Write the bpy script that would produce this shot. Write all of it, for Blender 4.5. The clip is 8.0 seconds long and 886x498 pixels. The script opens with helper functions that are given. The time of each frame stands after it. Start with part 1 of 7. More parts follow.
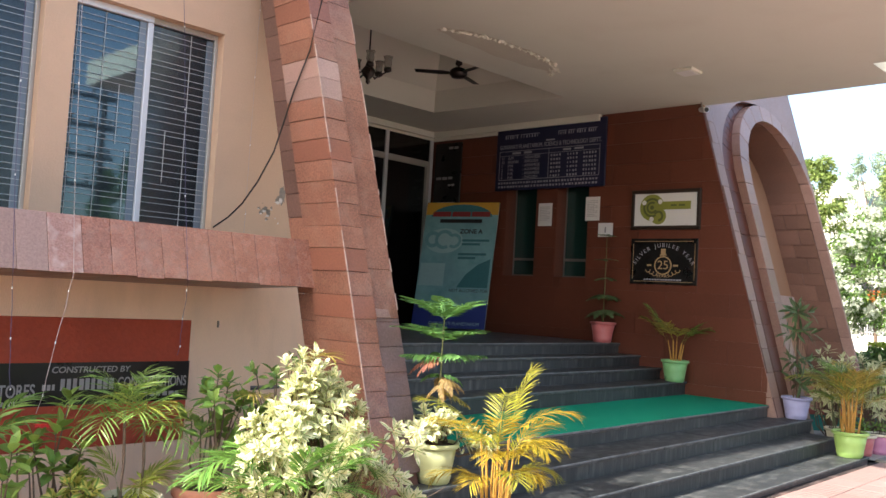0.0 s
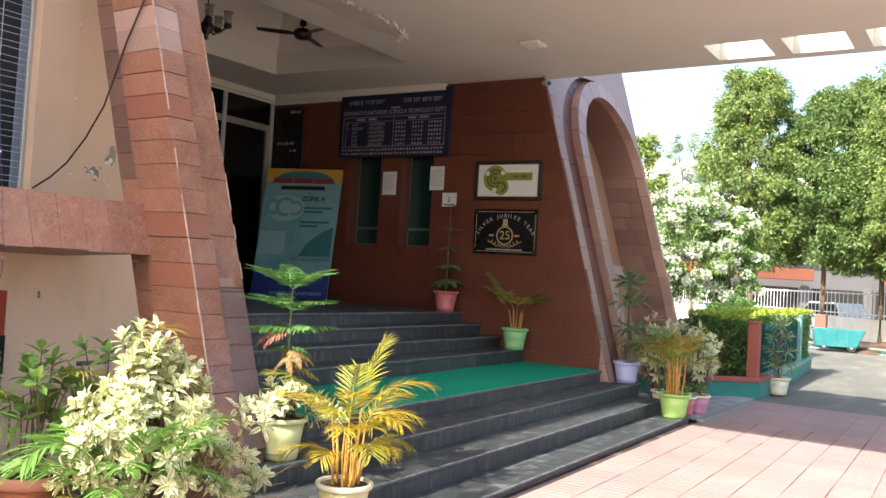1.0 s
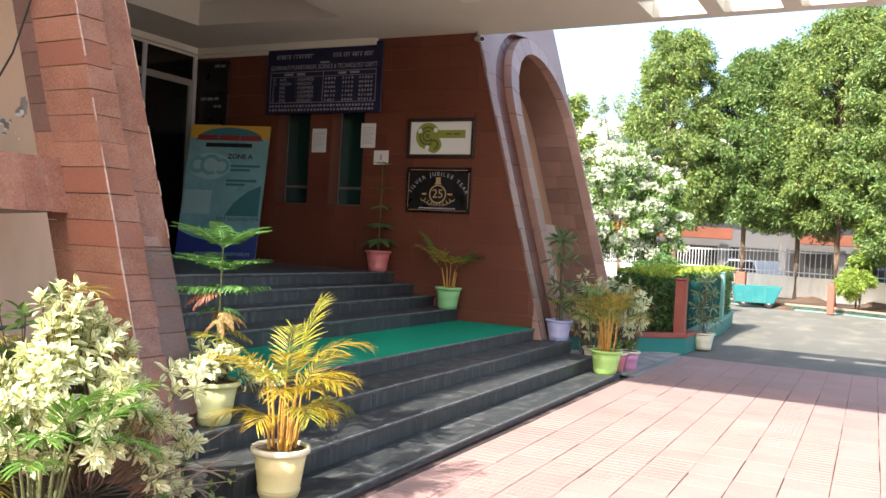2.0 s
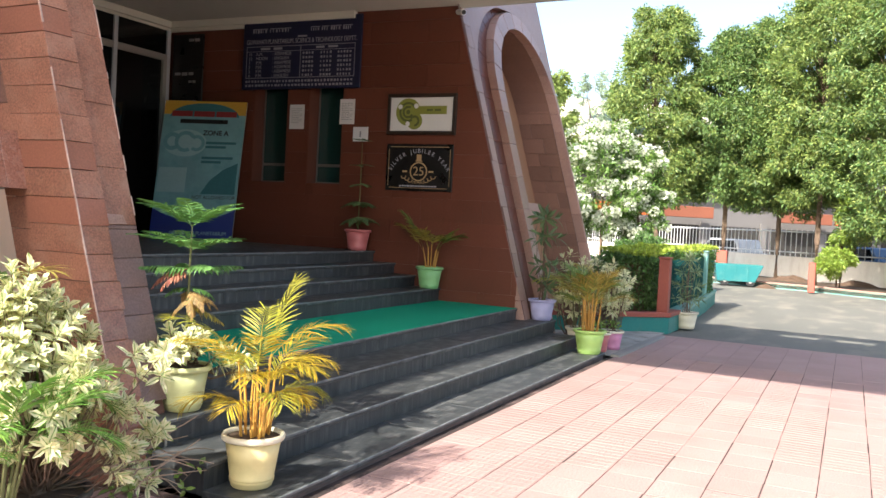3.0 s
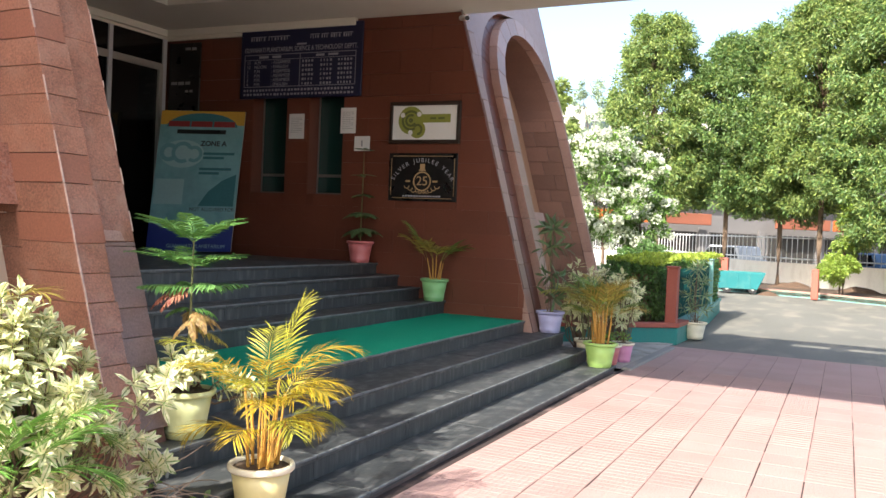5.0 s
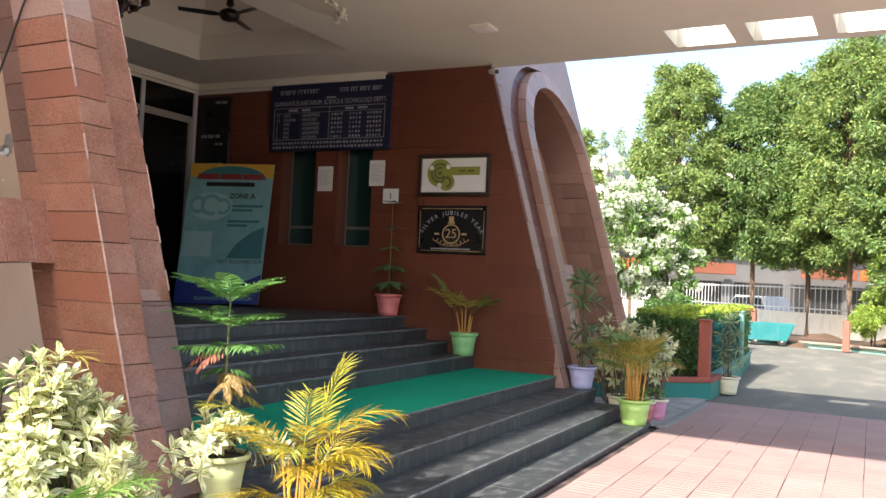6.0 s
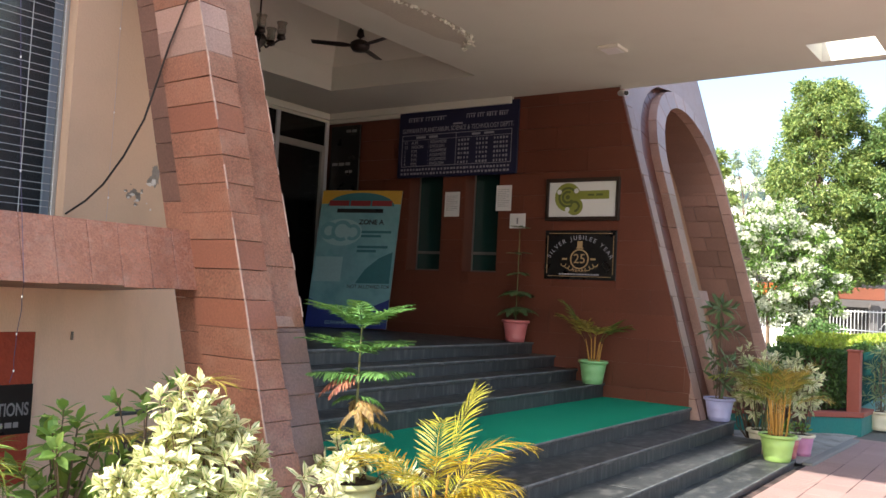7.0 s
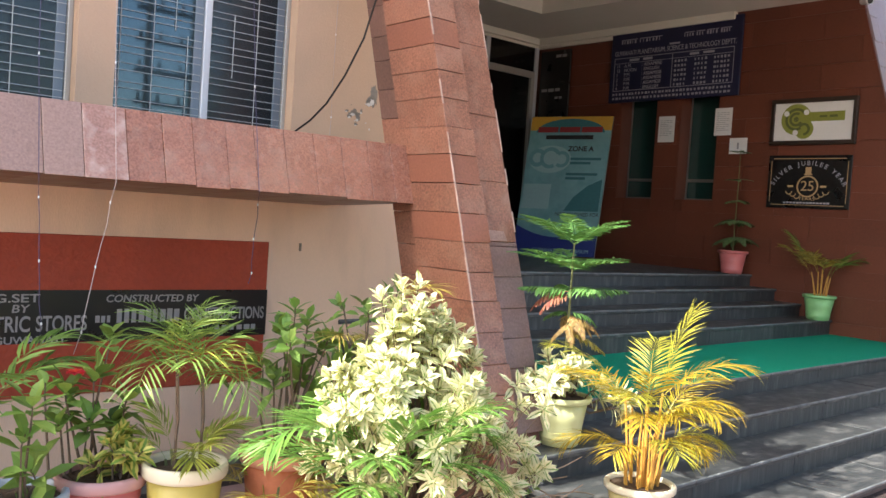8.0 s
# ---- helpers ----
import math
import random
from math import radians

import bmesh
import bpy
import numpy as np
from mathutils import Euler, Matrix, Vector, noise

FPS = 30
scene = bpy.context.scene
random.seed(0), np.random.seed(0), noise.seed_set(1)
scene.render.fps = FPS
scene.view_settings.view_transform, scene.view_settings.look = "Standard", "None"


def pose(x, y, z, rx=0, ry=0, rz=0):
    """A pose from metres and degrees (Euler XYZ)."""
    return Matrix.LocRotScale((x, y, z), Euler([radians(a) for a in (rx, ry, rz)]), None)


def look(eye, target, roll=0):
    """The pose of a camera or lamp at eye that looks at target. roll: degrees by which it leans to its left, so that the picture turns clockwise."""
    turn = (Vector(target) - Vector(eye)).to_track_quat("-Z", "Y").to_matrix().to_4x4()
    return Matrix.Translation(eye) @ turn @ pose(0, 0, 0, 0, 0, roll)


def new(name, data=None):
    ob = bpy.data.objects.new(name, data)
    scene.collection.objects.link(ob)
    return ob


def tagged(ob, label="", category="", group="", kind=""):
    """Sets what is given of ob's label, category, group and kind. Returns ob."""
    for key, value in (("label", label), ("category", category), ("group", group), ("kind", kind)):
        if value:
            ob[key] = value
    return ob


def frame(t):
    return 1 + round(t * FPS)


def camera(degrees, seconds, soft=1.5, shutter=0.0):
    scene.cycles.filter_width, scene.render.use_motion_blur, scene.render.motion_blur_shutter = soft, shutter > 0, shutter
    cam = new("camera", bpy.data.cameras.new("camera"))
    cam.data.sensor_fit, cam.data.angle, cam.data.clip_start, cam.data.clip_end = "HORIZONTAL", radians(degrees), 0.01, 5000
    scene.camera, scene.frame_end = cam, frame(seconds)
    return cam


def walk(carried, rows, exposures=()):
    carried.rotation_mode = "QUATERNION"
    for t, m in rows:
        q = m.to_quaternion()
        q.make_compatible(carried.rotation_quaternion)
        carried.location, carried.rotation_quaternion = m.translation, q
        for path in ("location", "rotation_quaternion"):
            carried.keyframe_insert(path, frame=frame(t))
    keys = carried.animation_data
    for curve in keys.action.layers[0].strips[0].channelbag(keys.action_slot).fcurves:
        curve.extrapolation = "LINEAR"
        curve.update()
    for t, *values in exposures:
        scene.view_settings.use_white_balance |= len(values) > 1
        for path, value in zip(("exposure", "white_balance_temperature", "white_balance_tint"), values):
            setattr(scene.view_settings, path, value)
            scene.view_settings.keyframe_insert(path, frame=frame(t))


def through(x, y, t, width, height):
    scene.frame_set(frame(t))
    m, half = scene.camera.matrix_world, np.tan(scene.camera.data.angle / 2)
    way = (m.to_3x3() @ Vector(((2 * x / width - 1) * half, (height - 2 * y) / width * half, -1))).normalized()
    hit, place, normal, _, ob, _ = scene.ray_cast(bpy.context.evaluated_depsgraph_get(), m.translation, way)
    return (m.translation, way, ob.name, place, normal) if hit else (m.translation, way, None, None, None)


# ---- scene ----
cam = camera(54.9, 8.0)
PATH = [
    (0, (-1.597, 1.305, 1.601), (-0.17, 2.702, 1.716), 3.3),
    (0.5, (-1.546, 1.367, 1.586), (0.006, 2.625, 1.671), 3.7),
    (1, (-1.531, 1.493, 1.592), (0.14, 2.592, 1.658), 3.4),
    (1.5, (-1.501, 1.576, 1.581), (0.231, 2.575, 1.606), 3.2),
    (3, (-1.234, 1.725, 1.554), (0.546, 2.634, 1.492), 3.0),
    (3.5, (-1.136, 1.766, 1.558), (0.649, 2.666, 1.492), 2.9),
    (4, (-1.088, 1.77, 1.554), (0.693, 2.677, 1.488), 2.9),
    (4.5, (-1.058, 1.852, 1.561), (0.726, 2.754, 1.493), 2.7),
    (6, (-0.996, 2.117, 1.636), (0.764, 3.064, 1.705), 2.6),
    (6.5, (-0.957, 2.159, 1.662), (0.752, 3.194, 1.764), 2.7),
    (7, (-0.943, 2.193, 1.656), (0.658, 3.386, 1.767), 2.9),
    (7.5, (-0.937, 2.236, 1.622), (0.479, 3.646, 1.715), 3.5),
    (8, (-0.931, 2.253, 1.544), (0.351, 3.787, 1.475), 3.8),
]
EXPOSURES = [(0.0, 1.66), (1.0, 1.70), (1.7, 1.70), (3.0, 1.60), (4.6, 1.60), (6.0, 1.62), (7.0, 1.58), (7.5, 1.68), (8.0, 1.84)]
walk(cam, [(t, look(eye, target, roll)) for t, eye, target, roll in PATH], EXPOSURES)

# ---- light ----
world = bpy.data.worlds.new("world")
scene.world = world
world.use_nodes = True
sky = world.node_tree.nodes.new("ShaderNodeTexSky")
sky.sky_type, sky.sun_disc = "NISHITA", False
SUN_FROM = Vector((-1.0, 0.24, 0.84)).normalized()
sky.sun_elevation = math.asin(SUN_FROM.z)
sky.sun_rotation = math.atan2(SUN_FROM.x, SUN_FROM.y)
sky.dust_density, sky.air_density = 3.0, 1.0
bg = world.node_tree.nodes["Background"]
world.node_tree.links.new(sky.outputs["Color"], bg.inputs["Color"])
bg.inputs["Strength"].default_value = 0.15
sun = new("sun", bpy.data.lights.new("sun", "SUN"))
sun.data.energy, sun.data.angle, sun.data.color = 4.2, radians(0.6), (1.0, 0.95, 0.88)
sun.rotation_euler = (-SUN_FROM).to_track_quat("-Z", "Y").to_euler()

# ---- materials ----


def mat(name, base, rough=0.6, metal=0.0, vary=0.12, big=1.2, grain=30.0, bump=0.15, dirt=None, dirt_amount=0.0,
        per_piece=0.0, spec=0.5, coat=0.0, stretch=(1, 1, 1), speckle=0.0, island=False, rough_vary=0.12):
    """A surface with broad and fine variation of colour, gloss and relief, in metres."""
    m = bpy.data.materials.new(name)
    m.use_nodes = True
    nt = m.node_tree
    n, l = nt.nodes, nt.links
    b = n["Principled BSDF"]
    b.inputs["Metallic"].default_value = metal
    b.inputs["Specular IOR Level"].default_value = spec
    b.inputs["Coat Weight"].default_value = coat
    geo = n.new("ShaderNodeNewGeometry")
    mp = n.new("ShaderNodeMapping")
    mp.inputs["Scale"].default_value = stretch
    l.new(geo.outputs["Position"], mp.inputs["Vector"])

    def nz(scale, detail=4.0):
        t = n.new("ShaderNodeTexNoise")
        t.inputs["Scale"].default_value, t.inputs["Detail"].default_value = scale, detail
        l.new(mp.outputs["Vector"], t.inputs["Vector"])
        return t.outputs["Fac"]

    def math_(op, a, c):
        t = n.new("ShaderNodeMath")
        t.operation = op
        for i, v in enumerate((a, c)):
            if isinstance(v, (int, float)):
                t.inputs[i].default_value = v
            else:
                l.new(v, t.inputs[i])
        return t.outputs[0]

    broad, fine = nz(big), nz(grain)
    v = math_("ADD", math_("MULTIPLY", math_("SUBTRACT", broad, 0.5), vary * 2.2), math_("MULTIPLY", math_("SUBTRACT", fine, 0.5), vary * 1.8))
    if per_piece:
        if island:
            rnd = geo.outputs["Random Per Island"]
        else:
            rnd = n.new("ShaderNodeObjectInfo").outputs["Random"]
        v = math_("ADD", v, math_("MULTIPLY", math_("SUBTRACT", rnd, 0.5), per_piece * 2))
    if speckle:
        vo = n.new("ShaderNodeTexNoise")
        vo.inputs["Scale"].default_value, vo.inputs["Detail"].default_value = 95.0, 3.0
        l.new(mp.outputs["Vector"], vo.inputs["Vector"])
        v = math_("ADD", v, math_("MULTIPLY", math_("SUBTRACT", vo.outputs["Fac"], 0.5), speckle))
    scale_c = n.new("ShaderNodeVectorMath")
    scale_c.operation = "SCALE"
    scale_c.inputs[0].default_value = base
    l.new(math_("ADD", v, 1.0), scale_c.inputs["Scale"])
    col = scale_c.outputs[0]
    if dirt:
        mx = n.new("ShaderNodeMix")
        mx.data_type = "RGBA"
        ramp = n.new("ShaderNodeMapRange")
        ramp.inputs["From Min"].default_value, ramp.inputs["From Max"].default_value = 0.5, 0.72
        ramp.inputs["To Max"].default_value = dirt_amount
        l.new(nz(big * 2.7, 8.0), ramp.inputs["Value"])
        l.new(ramp.outputs[0], mx.inputs["Factor"])
        l.new(col, mx.inputs[6])
        mx.inputs[7].default_value = (*dirt, 1)
        col = mx.outputs[2]
    l.new(col, b.inputs["Base Color"])
    l.new(math_("ADD", math_("MULTIPLY", math_("SUBTRACT", nz(big * 4), 0.5), rough_vary * 2), rough), b.inputs["Roughness"])
    if bump:
        bp = n.new("ShaderNodeBump")
        bp.inputs["Strength"].default_value, bp.inputs["Distance"].default_value = bump, 0.01
        l.new(fine, bp.inputs["Height"])
        l.new(bp.outputs[0], b.inputs["Normal"])
    return m


def leaf_mat(name, base, edge=None, edge_from=0.5, rough=0.45, vary=0.35, through=0.3, streak=0.0):
    """A leaf: colour by leaf, light passing through, a pale margin where edge is given (across the leaf's width)."""
    m = bpy.data.materials.new(name)
    m.use_nodes = True
    n, l = m.node_tree.nodes, m.node_tree.links
    b = n["Principled BSDF"]
    geo = n.new("ShaderNodeNewGeometry")
    hsv = n.new("ShaderNodeHueSaturation")
    hsv.inputs["Color"].default_value = (*base, 1)
    mr = n.new("ShaderNodeMapRange")
    mr.inputs["To Min"].default_value, mr.inputs["To Max"].default_value = 1 - vary, 1 + vary
    l.new(geo.outputs["Random Per Island"], mr.inputs["Value"])
    l.new(mr.outputs[0], hsv.inputs["Value"])
    mh = n.new("ShaderNodeMapRange")
    mh.inputs["To Min"].default_value, mh.inputs["To Max"].default_value = 0.485, 0.515
    rn = n.new("ShaderNodeTexWhiteNoise")
    rn.noise_dimensions = "1D"
    l.new(geo.outputs["Random Per Island"], rn.inputs["W"])
    l.new(rn.outputs["Value"], mh.inputs["Value"])
    l.new(mh.outputs[0], hsv.inputs["Hue"])
    col = hsv.outputs[0]
    if edge:
        uv = n.new("ShaderNodeUVMap")
        sp = n.new("ShaderNodeSeparateXYZ")
        l.new(uv.outputs[0], sp.inputs[0])
        a = n.new("ShaderNodeMath")
        a.operation = "SUBTRACT"
        l.new(sp.outputs["X"], a.inputs[0])
        a.inputs[1].default_value = 0.5
        ab = n.new("ShaderNodeMath")
        ab.operation = "ABSOLUTE"
        l.new(a.outputs[0], ab.inputs[0])
        nz = n.new("ShaderNodeTexNoise")
        nz.inputs["Scale"].default_value = 60.0
        l.new(geo.outputs["Position"], nz.inputs["Vector"])
        ad = n.new("ShaderNodeMath")
        ad.operation = "MULTIPLY_ADD"
        l.new(nz.outputs["Fac"], ad.inputs[0])
        ad.inputs[1].default_value = 0.35
        l.new(ab.outputs[0], ad.inputs[2])
        st = n.new("ShaderNodeMapRange")
        st.inputs["From Min"].default_value, st.inputs["From Max"].default_value = edge_from, edge_from + 0.05
        l.new(ad.outputs[0], st.inputs["Value"])
        mx = n.new("ShaderNodeMix")
        mx.data_type = "RGBA"
        l.new(st.outputs[0], mx.inputs["Factor"])
        l.new(col, mx.inputs[6])
        mx.inputs[7].default_value = (*edge, 1)
        col = mx.outputs[2]
    l.new(col, b.inputs["Base Color"])
    b.inputs["Roughness"].default_value = rough
    tr = n.new("ShaderNodeBsdfTranslucent")
    l.new(col, tr.inputs["Color"])
    ms = n.new("ShaderNodeMixShader")
    ms.inputs[0].default_value = through
    l.new(b.outputs[0], ms.inputs[1])
    l.new(tr.outputs[0], ms.inputs[2])
    l.new(ms.outputs[0], n["Material Output"].inputs["Surface"])
    return m


def glass_mat(name, colour, rough=0.03, alpha=0.25, metal=0.0):
    """A tinted pane: mirror-like gloss over a dark tint that lets some light through."""
    m = bpy.data.materials.new(name)
    m.use_nodes = True
    n, l = m.node_tree.nodes, m.node_tree.links
    b = n["Principled BSDF"]
    b.inputs["Base Color"].default_value = (*colour, 1)
    b.inputs["Roughness"].default_value = rough
    b.inputs["IOR"].default_value = 1.6
    b.inputs["Metallic"].default_value = metal
    tr = n.new("ShaderNodeBsdfTransparent")
    tr.inputs[0].default_value = (*[min(1, c * 3 + 0.2) for c in colour], 1)
    ms = n.new("ShaderNodeMixShader")
    ms.inputs[0].default_value = alpha
    l.new(b.outputs[0], ms.inputs[1])
    l.new(tr.outputs[0], ms.inputs[2])
    l.new(ms.outputs[0], n["Material Output"].inputs["Surface"])
    return m


M = {}
M["granite"] = mat("red_granite", (0.275, 0.122, 0.076), 0.36, vary=0.36, big=3.2, grain=60, bump=0.05, per_piece=0.10, speckle=1.5, dirt=(0.34, 0.195, 0.135), dirt_amount=0.55)
M["granite_deep"] = mat("deep_red_granite", (0.27, 0.108, 0.066), 0.35, vary=0.16, big=1.6, grain=60, bump=0.05, per_piece=0.1, speckle=0.7)
# Darker brown for reveals, crown and pier side, with shade in the colour.
M["granite_shade_brown"] = mat("shade_brown_granite", (0.21, 0.115, 0.082), 0.4, vary=0.16, big=1.6, grain=60, bump=0.06, per_piece=0.2, speckle=0.7)
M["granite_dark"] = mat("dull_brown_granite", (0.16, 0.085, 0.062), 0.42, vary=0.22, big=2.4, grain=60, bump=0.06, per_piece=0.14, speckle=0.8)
M["granite_ledge"] = mat("weathered_granite", (0.33, 0.148, 0.095), 0.26, vary=0.26, big=3.4, grain=60, bump=0.05, per_piece=0.08, speckle=1.6, dirt=(0.38, 0.235, 0.175), dirt_amount=0.5)
M["granite_streaked"] = mat("pale_streaked_granite", (0.36, 0.20, 0.155), 0.22, vary=0.3, big=5, grain=60, bump=0.04, speckle=1.0, dirt=(0.52, 0.38, 0.32), dirt_amount=0.9)
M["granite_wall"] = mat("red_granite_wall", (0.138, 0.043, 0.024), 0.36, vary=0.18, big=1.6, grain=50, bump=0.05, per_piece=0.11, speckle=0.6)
M["granite_pale"] = mat("pale_pink_granite", (0.36, 0.225, 0.18), 0.35, vary=0.12, big=2, grain=70, bump=0.05, per_piece=0.12, speckle=0.9)
# Pinkish stone paled further: the sky mirrored in its polish, as base colour.
M["granite_sky_sheen"] = mat("sky_sheen_pink_granite", (0.325, 0.208, 0.168), 0.42, vary=0.12, big=2, grain=70, bump=0.04, per_piece=0.14, speckle=0.8)
M["granite_mauve_sheen"] = mat("mauve_sheen_granite", (0.20, 0.125, 0.108), 0.42, vary=0.2, big=3, grain=60, bump=0.05, per_piece=0.12, speckle=0.9)
M["flaked_edge"] = mat("pale_mortar_edge", (0.46, 0.33, 0.27), 0.8, vary=0.4, big=9, grain=40, bump=0.3)
M["grout"] = mat("dark_mortar", (0.15, 0.072, 0.05), 0.9, vary=0.25, grain=80, bump=0.4)
M["beige"] = mat("beige_painted_plaster", (0.60, 0.405, 0.266), 0.75, vary=0.05, big=0.7, grain=90, bump=0.25, dirt=(0.40, 0.29, 0.20), dirt_amount=0.3)
# Pinker base wall, also paled to stand for light bounced off the paving.
M["beige_bounce"] = mat("bounce_paled_beige_plaster", (0.83, 0.575, 0.40), 0.75, vary=0.06, big=0.9, grain=90, bump=0.25, dirt=(0.50, 0.36, 0.26), dirt_amount=0.35, stretch=(1.6, 1, 0.5))
M["niche"] = mat("tan_painted_plaster", (0.36, 0.19, 0.10), 0.7, vary=0.06, big=0.8, grain=90, bump=0.25)
M["soffit"] = mat("cream_ceiling_paint", (0.66, 0.66, 0.57), 0.7, vary=0.04, big=0.5, grain=60, bump=0.12, dirt=(0.55, 0.53, 0.44), dirt_amount=0.3)
M["cornice"] = mat("pale_cornice_paint", (0.72, 0.71, 0.60), 0.6, vary=0.03, big=0.8, grain=60, bump=0.1)
M["white"] = mat("white_paint", (0.78, 0.77, 0.74), 0.5, vary=0.04, grain=60, bump=0.1)
M["slate"] = mat("dark_slate", (0.040, 0.044, 0.044), 0.48, vary=0.35, big=2.2, grain=22, bump=0.25, per_piece=0.2, dirt=(0.19, 0.188, 0.178), dirt_amount=0.6, stretch=(1, 1.6, 1))
M["slate_riser"] = mat("dark_slate_riser", (0.036, 0.040, 0.041), 0.45, vary=0.3, big=2.0, grain=16, bump=0.2, per_piece=0.2, dirt=(0.15, 0.15, 0.14), dirt_amount=0.5, stretch=(3, 3, 0.5))
M["riser_brown"] = mat("mottled_brown_riser", (0.10, 0.075, 0.066), 0.7, vary=0.35, big=2.5, grain=20, bump=0.3, dirt=(0.20, 0.13, 0.11), dirt_amount=0.8)
M["carpet"] = mat("green_carpet", (0.015, 0.32, 0.185), 0.95, vary=0.14, big=1.0, grain=260, bump=0.9, spec=0.1)
M["paver"] = mat("pink_concrete_paver", (0.35, 0.225, 0.198), 0.85, vary=0.16, big=0.8, grain=55, bump=0.6, per_piece=0.06, speckle=0.6, dirt=(0.27, 0.185, 0.16), dirt_amount=0.55)
M["joint"] = mat("sandy_joint", (0.035, 0.022, 0.018), 0.95, vary=0.3, big=1.2, grain=60, bump=0.4, dirt=(0.26, 0.165, 0.14), dirt_amount=0.55)
M["asphalt"] = mat("worn_asphalt", (0.14, 0.134, 0.112), 0.85, vary=0.28, big=0.5, grain=40, bump=0.6, dirt=(0.235, 0.21, 0.165), dirt_amount=0.85, stretch=(0.6, 1.3, 1))
M["soil"] = mat("brown_soil", (0.075, 0.048, 0.028), 0.95, vary=0.4, grain=40, bump=0.9)
M["alu"] = mat("white_aluminium", (0.62, 0.64, 0.66), 0.4, metal=0.3, vary=0.04, bump=0.02)
M["alu_dull"] = mat("dull_aluminium", (0.42, 0.40, 0.36), 0.45, metal=0.4, vary=0.06, bump=0.02)
M["sash"] = mat("blue_grey_sash", (0.17, 0.21, 0.25), 0.35, metal=0.2, vary=0.05, bump=0.02)
M["blind"] = mat("grey_blind", (0.30, 0.36, 0.40), 0.8, vary=0.06, stretch=(8, 1, 1))
M["glass_blue"] = glass_mat("blue_tinted_glass", (0.11, 0.155, 0.18), 0.03, 0.35, 0.8)
M["glass_grey"] = glass_mat("dull_grey_glass", (0.07, 0.085, 0.095), 0.18, 0.3, 0.6)
M["glass_dark"] = glass_mat("dark_glass", (0.006, 0.006, 0.006), 0.05, 0.3)
M["frame_slit"] = mat("dull_brown_frame", (0.13, 0.115, 0.10), 0.5, vary=0.1, bump=0.02)
M["glass_green"] = glass_mat("green_glass", (0.014, 0.045, 0.038), 0.12, 0.05)
# Nosing strips are lightened: sky glint on the tread edges, put into colour.
M["nosing"] = mat("pale_glint_slate_edge", (0.14, 0.15, 0.15), 0.5, vary=0.5, big=5, grain=20, bump=0.2, dirt=(0.06, 0.065, 0.065), dirt_amount=0.9)
# Near-black for rooms and openings: indoor darkness given as surface colour.
M["dark"] = mat("unlit_room_black", (0.03, 0.026, 0.022), 0.9, vary=0.1)
M["board_blue"] = mat("navy_sign_paint", (0.010, 0.012, 0.045), 0.4, vary=0.15, grain=25, bump=0.05)
M["lettering"] = mat("white_lettering", (0.34, 0.34, 0.38), 0.6, vary=0.05)
M["black"] = mat("black_sign_paint", (0.010, 0.010, 0.010), 0.3, vary=0.2, bump=0.03)
M["gold"] = mat("gold_lettering", (0.42, 0.28, 0.14), 0.5, vary=0.1)
M["paper"] = mat("white_paper", (0.70, 0.69, 0.66), 0.8, vary=0.03)
M["grey_ink"] = mat("grey_print", (0.30, 0.30, 0.30), 0.8)
M["olive"] = mat("olive_print", (0.24, 0.26, 0.045), 0.5, vary=0.12)
M["olive_dark"] = mat("dark_olive_print", (0.10, 0.115, 0.03), 0.5, vary=0.12)
M["frame_dark"] = mat("dark_wood_frame", (0.03, 0.018, 0.012), 0.4, vary=0.2)
M["red_paint"] = mat("brick_red_paint", (0.37, 0.058, 0.024), 0.75, vary=0.2, big=2.2, grain=34, bump=1.0)
M["wire"] = mat("black_cable", (0.012, 0.011, 0.010), 0.5)
M["string"] = mat("pale_string", (0.46, 0.38, 0.35), 0.7)
M["string_blue"] = mat("blue_string", (0.07, 0.06, 0.12), 0.7)
M["rod"] = mat("white_grille_rod", (0.52, 0.53, 0.52), 0.45, metal=0.2, vary=0.05, bump=0.02)
M["fan"] = mat("dark_brown_metal", (0.03, 0.022, 0.018), 0.35, metal=0.3)

# ---- building helpers ----


def link(name, me, parent=None, label="", mats=(), smooth=False):
    ob = new(name, me)
    for m in mats:
        if m.name not in me.materials:
            me.materials.append(m)
    if smooth:
        me.polygons.foreach_set("use_smooth", [True] * len(me.polygons))
    if parent is not None:
        ob.parent = parent
    if label:
        ob["label"] = label
    return ob


def part(name, bm, material, parent=None, label="", smooth=False):
    """One mesh object out of a bmesh."""
    me = bpy.data.meshes.new(name)
    bmesh.ops.recalc_face_normals(bm, faces=bm.faces)
    bm.to_mesh(me)
    bm.free()
    return link(name, me, parent, label, (material,), smooth)


def empty(name, m=None, label="", category="", group="", kind=""):
    ob = new(name)
    ob.empty_display_size = 0.2
    if m is not None:
        ob.matrix_basis = m
    return tagged(ob, label, category, group, kind)


def prism(bm, pts, a, b, axis=1, bevel=0.0):
    """A solid from a polygon (two coordinates each) drawn out along an axis from a to b."""
    def place(p, d):
        v = list(p)
        v.insert(axis, d)
        return v
    lo = [bm.verts.new(place(p, a)) for p in pts]
    hi = [bm.verts.new(place(p, b)) for p in pts]
    fs = [bm.faces.new(lo), bm.faces.new(hi[::-1])]
    k = len(pts)
    for i in range(k):
        fs.append(bm.faces.new((lo[i], hi[i], hi[(i + 1) % k], lo[(i + 1) % k])))
    if bevel:
        es = {e for f in fs for e in f.edges}
        bmesh.ops.bevel(bm, geom=list(es), offset=bevel, segments=1, affect="EDGES", profile=0.7)
    return bm


